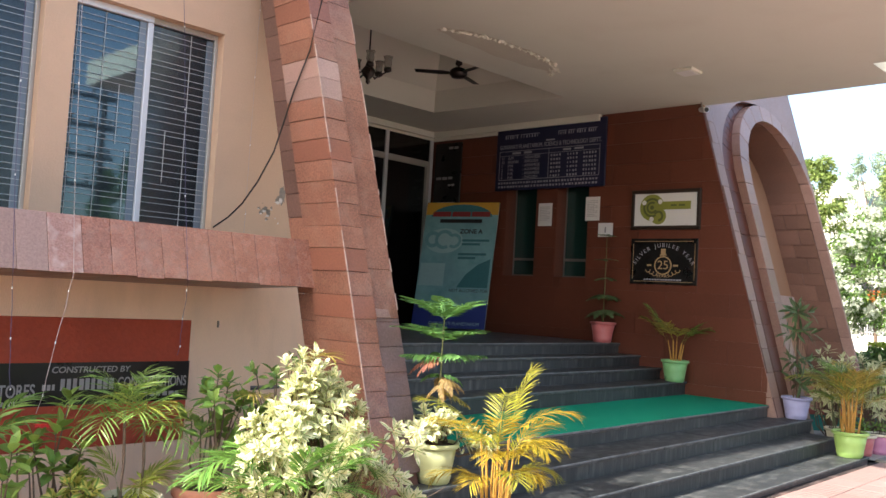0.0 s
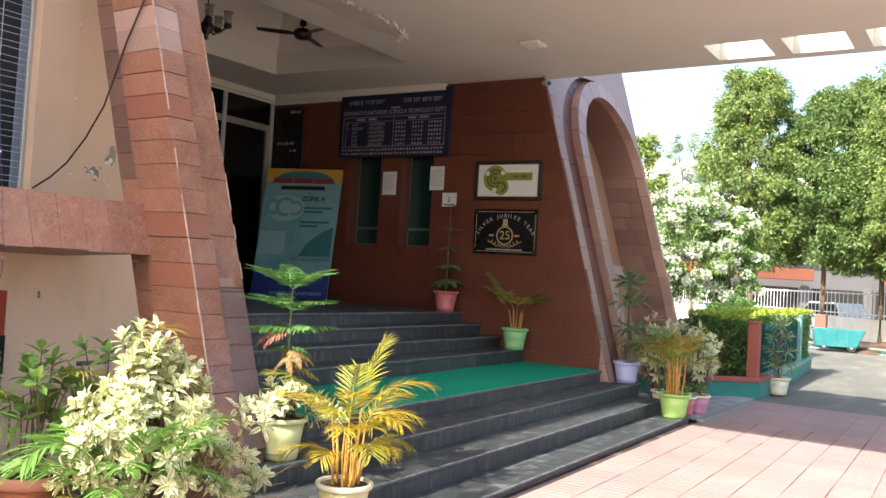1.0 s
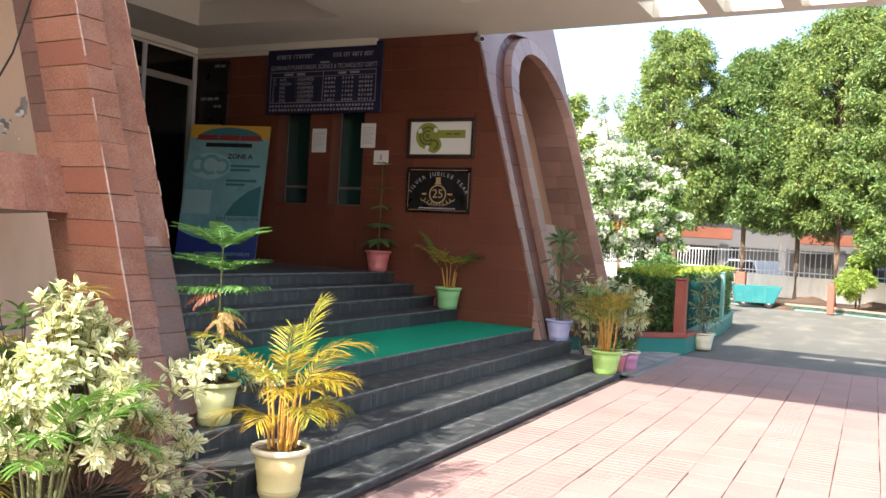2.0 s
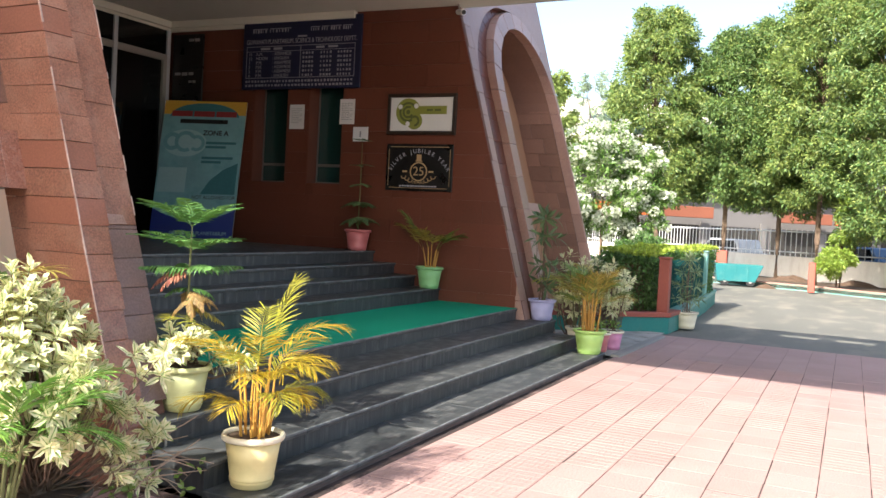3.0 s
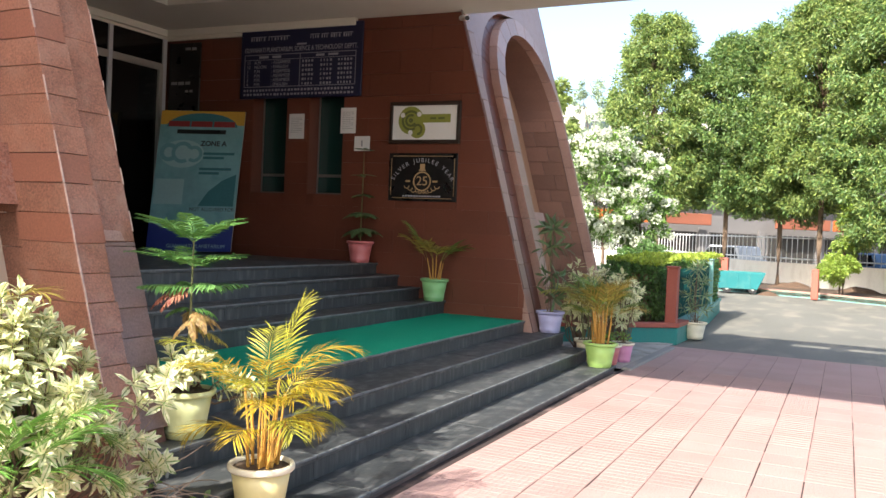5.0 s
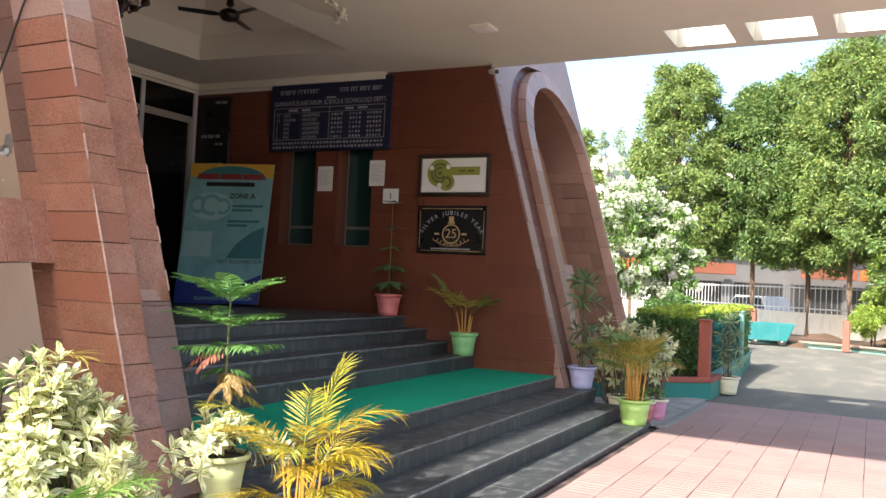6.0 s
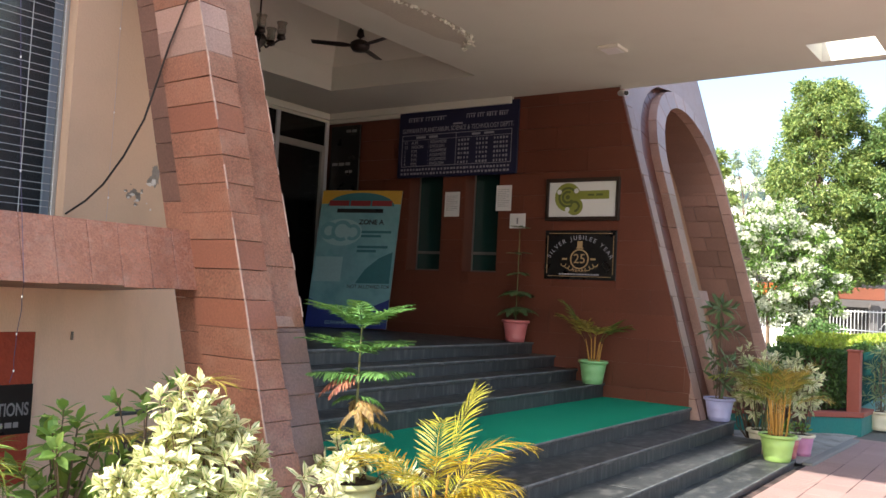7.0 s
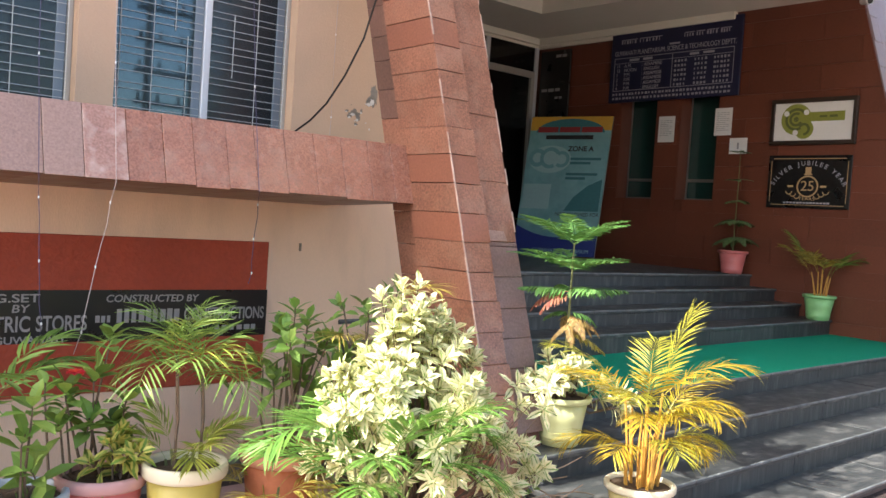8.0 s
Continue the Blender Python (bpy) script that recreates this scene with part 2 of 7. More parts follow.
def box(bm, lo, hi, bevel=0.0):
    return prism(bm, [(lo[0], lo[2]), (hi[0], lo[2]), (hi[0], hi[2]), (lo[0], hi[2])], lo[1], hi[1], 1, bevel)


def boxes(*items, bevel=0.0):
    bm = bmesh.new()
    for lo, hi in items:
        box(bm, lo, hi, bevel)
    return bm


def tube(bm, pts, radii, sides=6, cap=True):
    """A round bar along points, with a radius at each."""
    pts = [Vector(p) for p in pts]
    if isinstance(radii, (int, float)):
        radii = [radii] * len(pts)
    rings = []
    for i, p in enumerate(pts):
        d = (pts[min(i + 1, len(pts) - 1)] - pts[max(i - 1, 0)]).normalized()
        q = d.to_track_quat("Z", "Y")
        rings.append([bm.verts.new(p + q @ Vector((radii[i] * math.cos(a), radii[i] * math.sin(a), 0))) for a in (2 * math.pi * s / sides for s in range(sides))])
    for a, b in zip(rings, rings[1:]):
        for s in range(sides):
            bm.faces.new((a[s], a[(s + 1) % sides], b[(s + 1) % sides], b[s]))
    if cap:
        bm.faces.new(rings[0][::-1])
        bm.faces.new(rings[-1])
    return bm


def lathe(bm, profile, sides=24, centre=(0, 0, 0), cap=True):
    """A turned solid from (radius, height) rows."""
    c = Vector(centre)
    rings = [[bm.verts.new(c + Vector((r * math.cos(a), r * math.sin(a), z))) for a in (2 * math.pi * s / sides for s in range(sides))] for r, z in profile]
    for a, b in zip(rings, rings[1:]):
        for s in range(sides):
            bm.faces.new((a[s], a[(s + 1) % sides], b[(s + 1) % sides], b[s]))
    if cap:
        bm.faces.new(rings[0][::-1])
        bm.faces.new(rings[-1])
    return bm


def clip(poly, keep):
    """Cuts a polygon down to the side of a line where keep(p) >= 0 (keep is linear)."""
    out = []
    for i, p in enumerate(poly):
        q = poly[(i + 1) % len(poly)]
        a, b = keep(p), keep(q)
        if a >= 0:
            out.append(p)
        if (a >= 0) != (b >= 0):
            t = a / (a - b)
            out.append((p[0] + (q[0] - p[0]) * t, p[1] + (q[1] - p[1]) * t))
    return out


def area(poly):
    return abs(sum(p[0] * q[1] - q[0] * p[1] for p, q in zip(poly, poly[1:] + poly[:1]))) / 2


def lettering(text, size, m, material, parent, name="lettering", depth=0.002, align="CENTER", label="", squeeze=1.0, bold=0.0):
    """Raised letters as one mesh, standing in the local xz plane of m and facing its -y."""
    cu = bpy.data.curves.new("text", "FONT")
    cu.body, cu.size, cu.extrude, cu.align_x, cu.align_y = text, size, depth, align, "CENTER"
    cu.offset = bold
    tmp = bpy.data.objects.new("text", cu)
    scene.collection.objects.link(tmp)
    me = bpy.data.meshes.new_from_object(tmp.evaluated_get(bpy.context.evaluated_depsgraph_get()))
    bpy.data.objects.remove(tmp)
    me.transform(m @ Matrix.Rotation(radians(90), 4, "X") @ Matrix.Diagonal((squeeze, 1, 1, 1)))
    me.materials.clear()
    return link(name, me, parent, label, (material,))

# ---- plan ----
BAT = 0.285                     # how far the facade leans back per metre of height
BATL = 0.327                    # the same for the wing and its pier
YR, YL = 5.60, 5.19             # the leaning front at ground level, beside and across the steps
XW = 8.95                       # side wall of the porch
SOF = 4.42                      # underside of the canopy
DIR = Vector((-0.0523, 0.9986, 0))
OUT = Vector((-0.9986, -0.0523, 0))
WALL = Matrix(((DIR.x, OUT.x, 0, XW), (DIR.y, OUT.y, 0, 5.76), (0, 0, 1, 0), (0, 0, 0, 1)))     # along, out, up
SIGN = Matrix(((-DIR.x, -OUT.x, 0, XW), (-DIR.y, -OUT.y, 0, 5.76), (0, 0, 1, 0), (0, 0, 0, 1)))  # to the right, in, up
NOSES = [(4.60, 0.06), (4.98, 0.21), (5.36, 0.36), (5.75, 0.505), (6.85, 0.68), (7.22, 0.825), (7.54, 0.97), (7.87, 1.113)]
FLOOR = 1.113
SKEW = 0.03                     # the steps run this much out of line with the wing
BACK = 11.70
rnd = random.Random(4)


def lean(bm, y0):
    slope = BAT if y0 == YR else BATL
    for v in bm.verts:
        v.co.y += y0 + slope * v.co.z
    return bm


def moved(bm, m):
    bmesh.ops.transform(bm, matrix=m, verts=bm.verts)
    return bm


def skewed(bm):
    for v in bm.verts:
        v.co.y += SKEW * (v.co.x - 6.5)
    return bm


# ---- ground ----
def flat(name, pts, z, material, label, category, kind="structure", depth=0.0):
    bm = bmesh.new()
    if depth:
        prism(bm, pts, z - depth, z, 2)
    else:
        bm.faces.new([bm.verts.new((x, y, z)) for x, y in pts])
    return tagged(part(name, bm, material), label, category, kind=kind)


flat("ground", [(-400, -400), (600, -400), (600, 400), (-400, 400)], -0.03, M["asphalt"], "worn grey asphalt yard reaching to the street", "ground")
pavement = flat("pavement", [(-14, -6), (11.9, -6), (11.9, 4.61), (2.41, 4.61), (2.41, 6.62), (-14, 6.62)], -0.0035, M["joint"], "pink concrete paving under and before the canopy", "pavement")

# ---- steps ----
X0 = 2.225
steps = empty("entrance_steps", label="wide flight of dark slate entrance steps with a landing", category="steps", kind="structure")
bm = bmesh.new()
ends = [9.05, 9.16, 9.38, 8.94, 8.94, 8.92, 8.90, 8.88]
for i, (y, z) in enumerate(NOSES):
    y1 = NOSES[i + 1][0] + 0.02 if i + 1 < len(NOSES) else 8.6
    box(bm, (X0 + 0.01, y + 0.012, -0.02), (ends[i] - 0.01, y1 + 0.5, z - 0.032))
part("core", skewed(bm), M["slate_riser"], steps)
for i, (y, z) in enumerate(NOSES):
    y1 = (NOSES[i + 1][0] if i + 1 < len(NOSES) else 8.6) + 0.01
    x = X0
    while x < ends[i] - 0.05:
        w = min(rnd.uniform(0.85, 1.25), ends[i] - x)
        if ends[i] - x - w < 0.3:
            w = ends[i] - x
        dz = rnd.uniform(-0.0015, 0.0015)
        part("tread", skewed(boxes(((x + 0.0015, y - 0.02, z - 0.032 + dz), (x + w - 0.0015, y1, z + dz)), bevel=0.004)), M["slate"], steps)
        part("nosing", skewed(boxes(((x + 0.002, y - 0.0225, z - 0.014 + dz), (x + w - 0.002, y - 0.006, z + 0.0015 + dz)), bevel=0.003)), M["nosing"], steps)
        below = NOSES[i - 1][1] if i else -0.03
        part("riser", skewed(boxes(((x + 0.0015, y, below - 0.001), (x + w - 0.0015, y + 0.02, z - 0.034)), bevel=0.0)), M["slate_riser"] if i else M["riser_brown"], steps)
        x += w
part("end_slab", skewed(boxes(((X0 - 0.02, 5.36, -0.02), (X0 + 0.008, 6.2, 0.327)), bevel=0.003)), M["slate_riser"], steps)
part("corner_strip", skewed(boxes(((X0 + 0.09, 5.352, 0.12), (X0 + 0.108, 5.359, 0.327)))), M["alu_dull"], steps, "pale mortar strip down the corner")
tagged(part("floor", boxes(((2.5, 8.58, 0.9), (8.9, BACK, FLOOR))), M["slate"]), "dark stone floor of the porch", "floor", kind="structure")

bm = bmesh.new()
nx, ny = 60, 10
grid = []
cy0, cy1 = 5.735, 6.845
for i in range(nx + 1):
    row = []
    for j in range(ny + 1):
        x = 2.40 + (8.90 - 2.40) * i / nx
        y = cy0 + (cy1 - cy0) * j / ny
        if j == 0:
            y += 0.012 * noise.noise((x * 2.0, 3, 0))
        z = 0.512 + 0.004 * noise.noise((x * 1.3, y * 2.0, 5))
        row.append(bm.verts.new((x, y, z)))
    grid.append(row)
for i in range(nx):
    for j in range(ny):
        bm.faces.new((grid[i][j], grid[i + 1][j], grid[i + 1][j + 1], grid[i][j + 1]))
ext = bmesh.ops.extrude_face_region(bm, geom=bm.faces[:])
for v in ext["geom"]:
    if isinstance(v, bmesh.types.BMVert):
        v.co.z -= 0.008
tagged(part("green_carpet", skewed(bm), M["carpet"]), "bright green carpet runner laid along the landing", "carpet")

# ---- side wall of the porch with two slit windows ----
wall_east = empty("wall_east", label="porch side wall clad in dark red granite tiles", category="wall", kind="structure")
S_END = 5.95
SLITS = [(3.71, 4.31), (2.78, 3.35)]
ZB = 2.02
front = lambda z: YR - 5.76 + BAT * z     # where the wall's leaning front edge lies along it


def wall_solid(s0, s1, z0, z1):
    poly = [(s0, z0), (s1, z0), (s1, z1), (s0, z1)]
    poly = clip(poly, lambda p: p[0] - front(p[1]))
    bm = bmesh.new()
    prism(bm, poly, -0.30, -0.012, 1)
    part("core", moved(bm, WALL), M["grout"], wall_east)


spans = [(-0.3, 2.78, -0.02, 8.0), (3.35, 3.71, -0.02, 8.0), (4.31, S_END, -0.02, 8.0), (2.78, 3.35, -0.02, ZB), (3.71, 4.31, -0.02, ZB), (2.78, 3.35, 3.6, 8.0), (3.71, 4.31, 3.6, 8.0)]
for s0, s1, z0, z1 in spans:
    wall_solid(s0, s1, z0, z1)

TILE_H = 0.30


def tile_strip(s0, s1, z0, z1, course):
    """Tiles of one course between two ends, cut to the wall's leaning edge."""
    s = s0 - (0.45 if course % 2 else 0.0)
    while s < s1:
        w = 0.9
        a, b = max(s, s0), min(s + w, s1)
        if b - a > 0.03:
            poly = clip([(a + 0.0014, z0 + 0.0014), (b - 0.0014, z0 + 0.0014), (b - 0.0014, z1 - 0.0014), (a + 0.0014, z1 - 0.0014)], lambda p: p[0] - front(p[1]) - 0.005)
            if len(poly) > 2 and area(poly) > 0.002:
                bm = bmesh.new()
                prism(bm, poly, -0.012, rnd.uniform(0.0, 0.002), 1)
                part("tile", moved(bm, WALL), M["granite_wall"], wall_east)
        s += w


z, course = 0.36, 0
while z < SOF:
    z1 = min(z + TILE_H, SOF + 0.02)
    if z1 <= ZB or z >= 3.6:
        tile_strip(-0.3, S_END, z, z1, course)
    else:
        for a, b in ((-0.3, 2.78), (3.35, 3.71), (4.31, S_END)):
            tile_strip(a, b, z, z1, course)
        if z < ZB < z1:
            for a, b in ((2.78, 3.35), (3.71, 4.31)):
                tile_strip(a, b, z, ZB, course)
    z, course = z1, course + 1

for s0, s1 in SLITS:
    win = empty("slit_window", label="tall narrow window with dark green glass in a tiled wall", category="window", group="slit windows", kind="structure")
    for lo, hi in (((s0 + 0.03, -0.262, 2.31), (s1 - 0.03, -0.256, 3.58)), ((s0 + 0.03, -0.262, 2.05), (s1 - 0.03, -0.256, 2.27))):
        part("pane", moved(boxes((lo, hi)), WALL), M["glass_green"], win)
    for lo, hi in (((s0, -0.28, 2.02), (s0 + 0.03, -0.24, 3.6)), ((s1 - 0.03, -0.28, 2.02), (s1, -0.24, 3.6)), ((s0 + 0.03, -0.28, 2.27), (s1 - 0.03, -0.24, 2.31)), ((s0 + 0.03, -0.28, 2.02), (s1 - 0.03, -0.24, 2.05))):
        part("window_frame", moved(boxes((lo, hi), bevel=0.003), WALL), M["frame_slit"], win)
    for lo, hi in (((s1 - 0.012, -0.238, 2.022), (s1 - 0.002, -0.002, 3.58)), ((s0 + 0.002, -0.238, 2.022), (s0 + 0.012, -0.002, 3.58))):
        part("reveal", moved(boxes((lo, hi)), WALL), M["granite_wall"], win)
    # Near-black sheet added behind the panes in place of an unlit room.
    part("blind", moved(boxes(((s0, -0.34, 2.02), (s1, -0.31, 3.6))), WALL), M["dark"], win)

# ---- pier beside the porch, with its arched niche ----
pier = empty("arched_pier", label="leaning granite pier with a tall arched niche", category="pier", kind="structure")
CX, RIN, ROUT, ZS = 11.12, 1.14, 1.39, 3.45
XE, TOP = 12.35, 6.3


def leaning(name, poly, w0, w1, y0, material, parent, bevel=0.0, label=""):
    bm = bmesh.new()
    prism(bm, poly, w0, w1, 1, bevel)
    return part(name, lean(bm, y0), material, parent, label)


def ring_at(x, r):
    return ZS + math.sqrt(max(0.0, r * r - (x - CX) ** 2))


def outer(t):
    """Outer radius of the arch ring: full on the porch side, thin towards the pier's far edge."""
    return ROUT if t > 1.75 else 1.205 + (ROUT - 1.205) * max(0.0, t / 1.75) ** 0.8


def band_at(x):
    """Outer edge of the sunk band round the arch."""
    t = min(1.0, max(0.0, (10.95 - x) / (10.95 - 9.17)))
    return 3.35 + 1.50 * math.sqrt(max(0.0, 1 - t * t))


# face above the arch and beside it
bm = bmesh.new()
xs = [9.17 + (XE - 9.17) * i / 36 for i in range(37)]
low = [ring_at(max(x, CX - ROUT), ROUT) + (band_at(x) - ring_at(max(x, CX - ROUT), ROUT)) * min(1.0, (CX - x) / 0.7) if x < CX else ring_at(min(x, CX + 1.205), 1.205 + (ROUT - 1.205) * max(0.0, 1 - (x - CX) / 1.2)) for x in xs]
for (xa, za), (xb, zb) in zip(zip(xs, low), zip(xs[1:], low[1:])):
    if xa < XE - 0.08 - 1e-6:
        prism(bm, [(xa, za), (xb, zb), (xb, TOP), (xa, TOP)], 0.02, 0.30, 1)
part("face", lean(bm, YR), M["granite_sky_sheen"], pier)
leaning("side", [(XE - 0.02, 0), (XE, 0), (XE, TOP), (XE - 0.02, TOP)], 0.02, 1.1, YR, M["granite_shade_brown"], pier)
leaning("body", [(9.1, 0), (9.9, 0), (9.9, TOP), (9.1, TOP)], 0.14, 1.1, YR, M["grout"], pier)
leaning("body", [(12.275, 0), (12.34, 0), (12.34, TOP), (12.275, TOP)], 0.03, 1.1, YR, M["grout"], pier)
leaning("niche_back", [(9.9, 0), (12.28, 0), (12.28, TOP), (9.9, TOP)], 0.76, 1.1, YR, M["niche"], pier)
# crown of the niche
bm = bmesh.new()
ang = [math.pi * i / 20 for i in range(21)]
for a, b in zip(ang, ang[1:]):
    p = [(CX + RIN * math.cos(a), ZS + RIN * math.sin(a)), (CX + RIN * math.cos(b), ZS + RIN * math.sin(b)), (CX + 1.19 * math.cos(b), ZS + 1.6 * math.sin(b) + 0.1), (CX + 1.19 * math.cos(a), ZS + 1.6 * math.sin(a) + 0.1)]
    prism(bm, p, 0.16, 0.78, 1)
part("niche_crown", lean(bm, YR), M["granite_shade_brown"], pier)
z = 0.0
while z < TOP:
    h = 0.30
    leaning("stone", [(XW - 0.005, z + 0.002), (9.17, z + 0.002), (9.17, z + h - 0.002), (XW - 0.005, z + h - 0.002)], rnd.uniform(0, 0.004), 0.6, YR, M["granite_sky_sheen"], pier, 0.004)
    if z < 3.6:
        leaning("stone", [(9.17, z + 0.002), (9.74, z + 0.002), (9.74, z + h - 0.002), (9.17, z + h - 0.002)], rnd.uniform(0.115, 0.12), 0.4, YR, M["granite_wall"], pier, 0.004)
    z += h
# narrow wedges of the sunk band over the arch
for i in range(22):
    a, b = math.pi * (0.44 + 0.56 * i / 22) + 0.002, math.pi * (0.44 + 0.56 * (i + 1) / 22) - 0.002
    poly = [(CX + r * math.cos(t), ZS + 0.02 + r * math.sin(t)) for r, t in ((ROUT - 0.04, a), (ROUT - 0.04, b), (1.95, b), (1.95, a))]
    leaning("stone", poly, 0.118 + 0.004 * rnd.random(), 0.2, YR, M["granite_wall"], pier, 0.0)
# stones of the arch: legs, then wedges
z = 0.0
while z < ZS - 0.05:
    h = min(0.45, ZS - z)
    for xa, xb in ((CX - ROUT, CX - RIN), (CX + RIN, CX + 1.205)):
        leaning("stone", [(xa, z + 0.002), (xb, z + 0.002), (xb, z + h - 0.002), (xa, z + h - 0.002)], 0.0, 0.16, YR, M["granite_pale"], pier, 0.006)
    z += h
for i in range(11):
    a, b = math.pi * i / 11 + 0.003, math.pi * (i + 1) / 11 - 0.003
    m_ = (a + b) / 2
    poly = [(CX + r * math.cos(t), ZS + r * math.sin(t)) for r, t in ((RIN, a), (RIN, m_), (RIN, b), (outer(b), b), (outer(m_), m_), (outer(a), a))]
    leaning("stone", poly, 0.0, 0.16, YR, M["granite_pale"], pier, 0.006)
# stones lining the reveals, the recess's shade put into their brown
z, k = 0.0, 0
while z < ZS + 0.3:
    h = rnd.uniform(0.17, 0.25)
    for xa, xb in ((CX - RIN - 0.2, CX - RIN), (CX + RIN, CX + RIN + 0.055)):
        cut = rnd.uniform(0.30, 0.42) if k % 2 else rnd.uniform(0.48, 0.60)
        for w0, w1 in ((0.165, cut), (cut + 0.004, 0.76)):
            leaning("stone", [(xa - rnd.uniform(0, 0.01), z + 0.0025), (xb, z + 0.0025), (xb, z + h - 0.0025), (xa, z + h - 0.0025)], w0, w1, YR, M["granite_shade_brown"], pier, 0.003)
    z, k = z + h, k + 1
leaning("sill", [(9.98, 1.70), (11.5, 1.70), (11.5, 1.93), (9.98, 1.93)], 0.42, 0.78, YR, M["granite_pale"], pier, 0.008)

# ---- pier at the other end of the steps ----
pier2 = empty("leaning_pier", label="leaning pier of stacked red granite blocks with proud corner stones", category="pier", kind="structure")
leaning("body", [(2.10, 0), (2.32, 0), (2.46, 0.37), (2.46, TOP), (2.10, TOP)], 0.07, 0.57, YL, M["grout"], pier2)


def blk(xa, xb, w0, w1, za, zb, mm, g, bev=0.006):
    leaning("block", [(xa, za + g), (xb, za + g), (xb, zb - g), (xa, zb - g)], w0, w1, YL, mm, pier2, bev)


rp = random.Random(21)
# corner stones, one to a course: the side and the narrow front of the pier
z, k = 0.035, 0
while z < 5.2:
    h = 0.1565 + rp.uniform(-0.007, 0.007)
    m_ = M["granite"]
    if 2.86 < z < 3.16:
        m_ = M["granite_pale"]
    elif 1.74 < z < 1.88 or (k % 7 == 2):
        m_ = M["granite_deep"]
    d0 = rp.uniform(-0.004, 0.006)
    blk(2.05 + d0 * 0.6, 2.245 + rp.uniform(-0.006, 0.006), d0, 0.43, z, z + h, m_, 0.0009 if rp.random() < 0.6 else 0.0026, 0.0016)
    z, k = z + h, k + 1
# smooth slabs set back beside them, smaller near the ground and greyer with painted sky reflection
z = -0.06
while z < 5.2:
    h = rp.uniform(0.155, 0.175) if z < 1.3 else rp.uniform(0.30, 0.52)
    if z < 1.44 < z + h:
        h = 1.44 - z
    blk(2.24, 2.495 if z > 0.3 else 2.31, 0.045 + rp.uniform(0, 0.003), 0.5, z, z + h, M["granite_mauve_sheen"] if z < 1.43 else M["granite"], 0.0014, 0.002)
    z += h
# stones at the back of the side, darker above the ledge
z = -0.03
while z < 5.2:
    h = rp.uniform(0.15, 0.20)
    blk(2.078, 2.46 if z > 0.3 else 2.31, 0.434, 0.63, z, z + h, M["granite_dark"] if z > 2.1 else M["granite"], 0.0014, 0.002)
    z += h
part("wedge_stone", lean(prism(bmesh.new(), [(2.27, 1.445), (2.42, 1.445), (2.40, 1.50), (2.28, 1.505)], 0.040, 0.06, 1), YL), M["granite_pale"], pier2, "small pale wedge on the recessed slabs")


def mortar_line(x, w, z0, z1, seed, wide, gap=0.12):
    """A pale, broken line of mortar up a leaning edge."""
    r_ = random.Random(seed)
    bm = bmesh.new()
    zz = z0
    while zz < z1:
        zl = r_.uniform(0.04, 0.16)
        if r_.random() > gap:
            a_ = x + r_.uniform(-0.0015, 0.0015)
            q = wide * r_.uniform(0.5, 1.1)
            prism(bm, [(a_ - q / 2, zz), (a_ + q / 2, zz), (a_ + q / 2 * r_.uniform(0.6, 1.2), zz + zl), (a_ - q / 2, zz + zl)], w - 0.004, w + 0.006, 1)
        zz += zl
    part("mortar_edge", lean(bm, YL), M["flaked_edge"], pier2, "pale mortar line along an edge")


mortar_line(2.0495, -0.004, 0.45, 4.3, 3, 0.008)
mortar_line(2.0745, 0.434, 2.0, 4.3, 4, 0.008, 0.2)
mortar_line(2.494, 0.044, 1.5, 4.3, 5, 0.005, 0.3)
leaning("body", [(2.05, 5.2), (2.495, 5.2), (2.495, TOP), (2.05, TOP)], 0.0, 0.59, YL, M["granite"], pier2)

# ---- wing with windows, beside the steps ----
wall_south = empty("wall_south", label="beige painted wing wall with wide windows", category="wall", kind="structure")
YW, LW, WT, LB, LT = 7.25, 7.08, 3.58, 1.625, 1.955
# Unseen top, height chosen so the wing keeps sun off the pier's side.
HIGH = 7.2
WINS = [(-1.05, 0.51), (0.72, 1.875)]
cuts = [(-22.0, WINS[0][0]), (WINS[0][1], WINS[1][0]), (WINS[1][1], 2.72)]
bm = bmesh.new()
for a, b in cuts:
    box(bm, (a, YW, 1.9), (b, YW + 0.28, WT))
box(bm, (-22.0, YW, LB), (2.72, YW + 0.28, 1.9))
box(bm, (-22.0, YW, WT), (2.72, YW + 0.28, HIGH))
part("plaster", bm, M["beige"], wall_south)
tagged(part("wall_north", boxes(((-22.0, BACK, -0.03), (2.4, BACK + 0.3, HIGH)), ((-22.3, YW, -0.03), (-22.0, BACK + 0.3, HIGH)), ((2.3, YW + 0.3, -0.03), (2.57, BACK, HIGH))), M["beige"]), "plain walls closing the wing", "wall", kind="structure")
tagged(part("roof", boxes(((-22.3, YW, HIGH), (2.62, BACK + 0.3, HIGH + 0.25)), ((2.62, 8.31, 6.3), (12.4, BACK + 0.3, 6.5))), M["soffit"]), "flat concrete roof of the wing", "roof", kind="structure")
tagged(part("wing_floor", boxes(((-22.0, YW + 0.28, 1.5), (2.3, BACK, 1.6))), M["dark"]), "near-black wing floor, coloured to look unlit", "floor", kind="structure")
tagged(part("upper_wall", boxes(((2.73, 6.75, SOF + 0.36), (9.1, 8.3, 7.2))), M["beige"]), "plain upper wall above the canopy", "wall", kind="structure")

ledge = empty("granite_ledge", label="projecting band of red granite slabs under the windows", category="ledge", kind="structure")
bm = bmesh.new()
prism(bm, [(-22.0, LB + 0.01), (2.08, LB + 0.01), (2.08, LT - 0.004), (-22.0, LT - 0.004)], 0.015, 0.10, 1)
lean(bm, YL + 0.385)
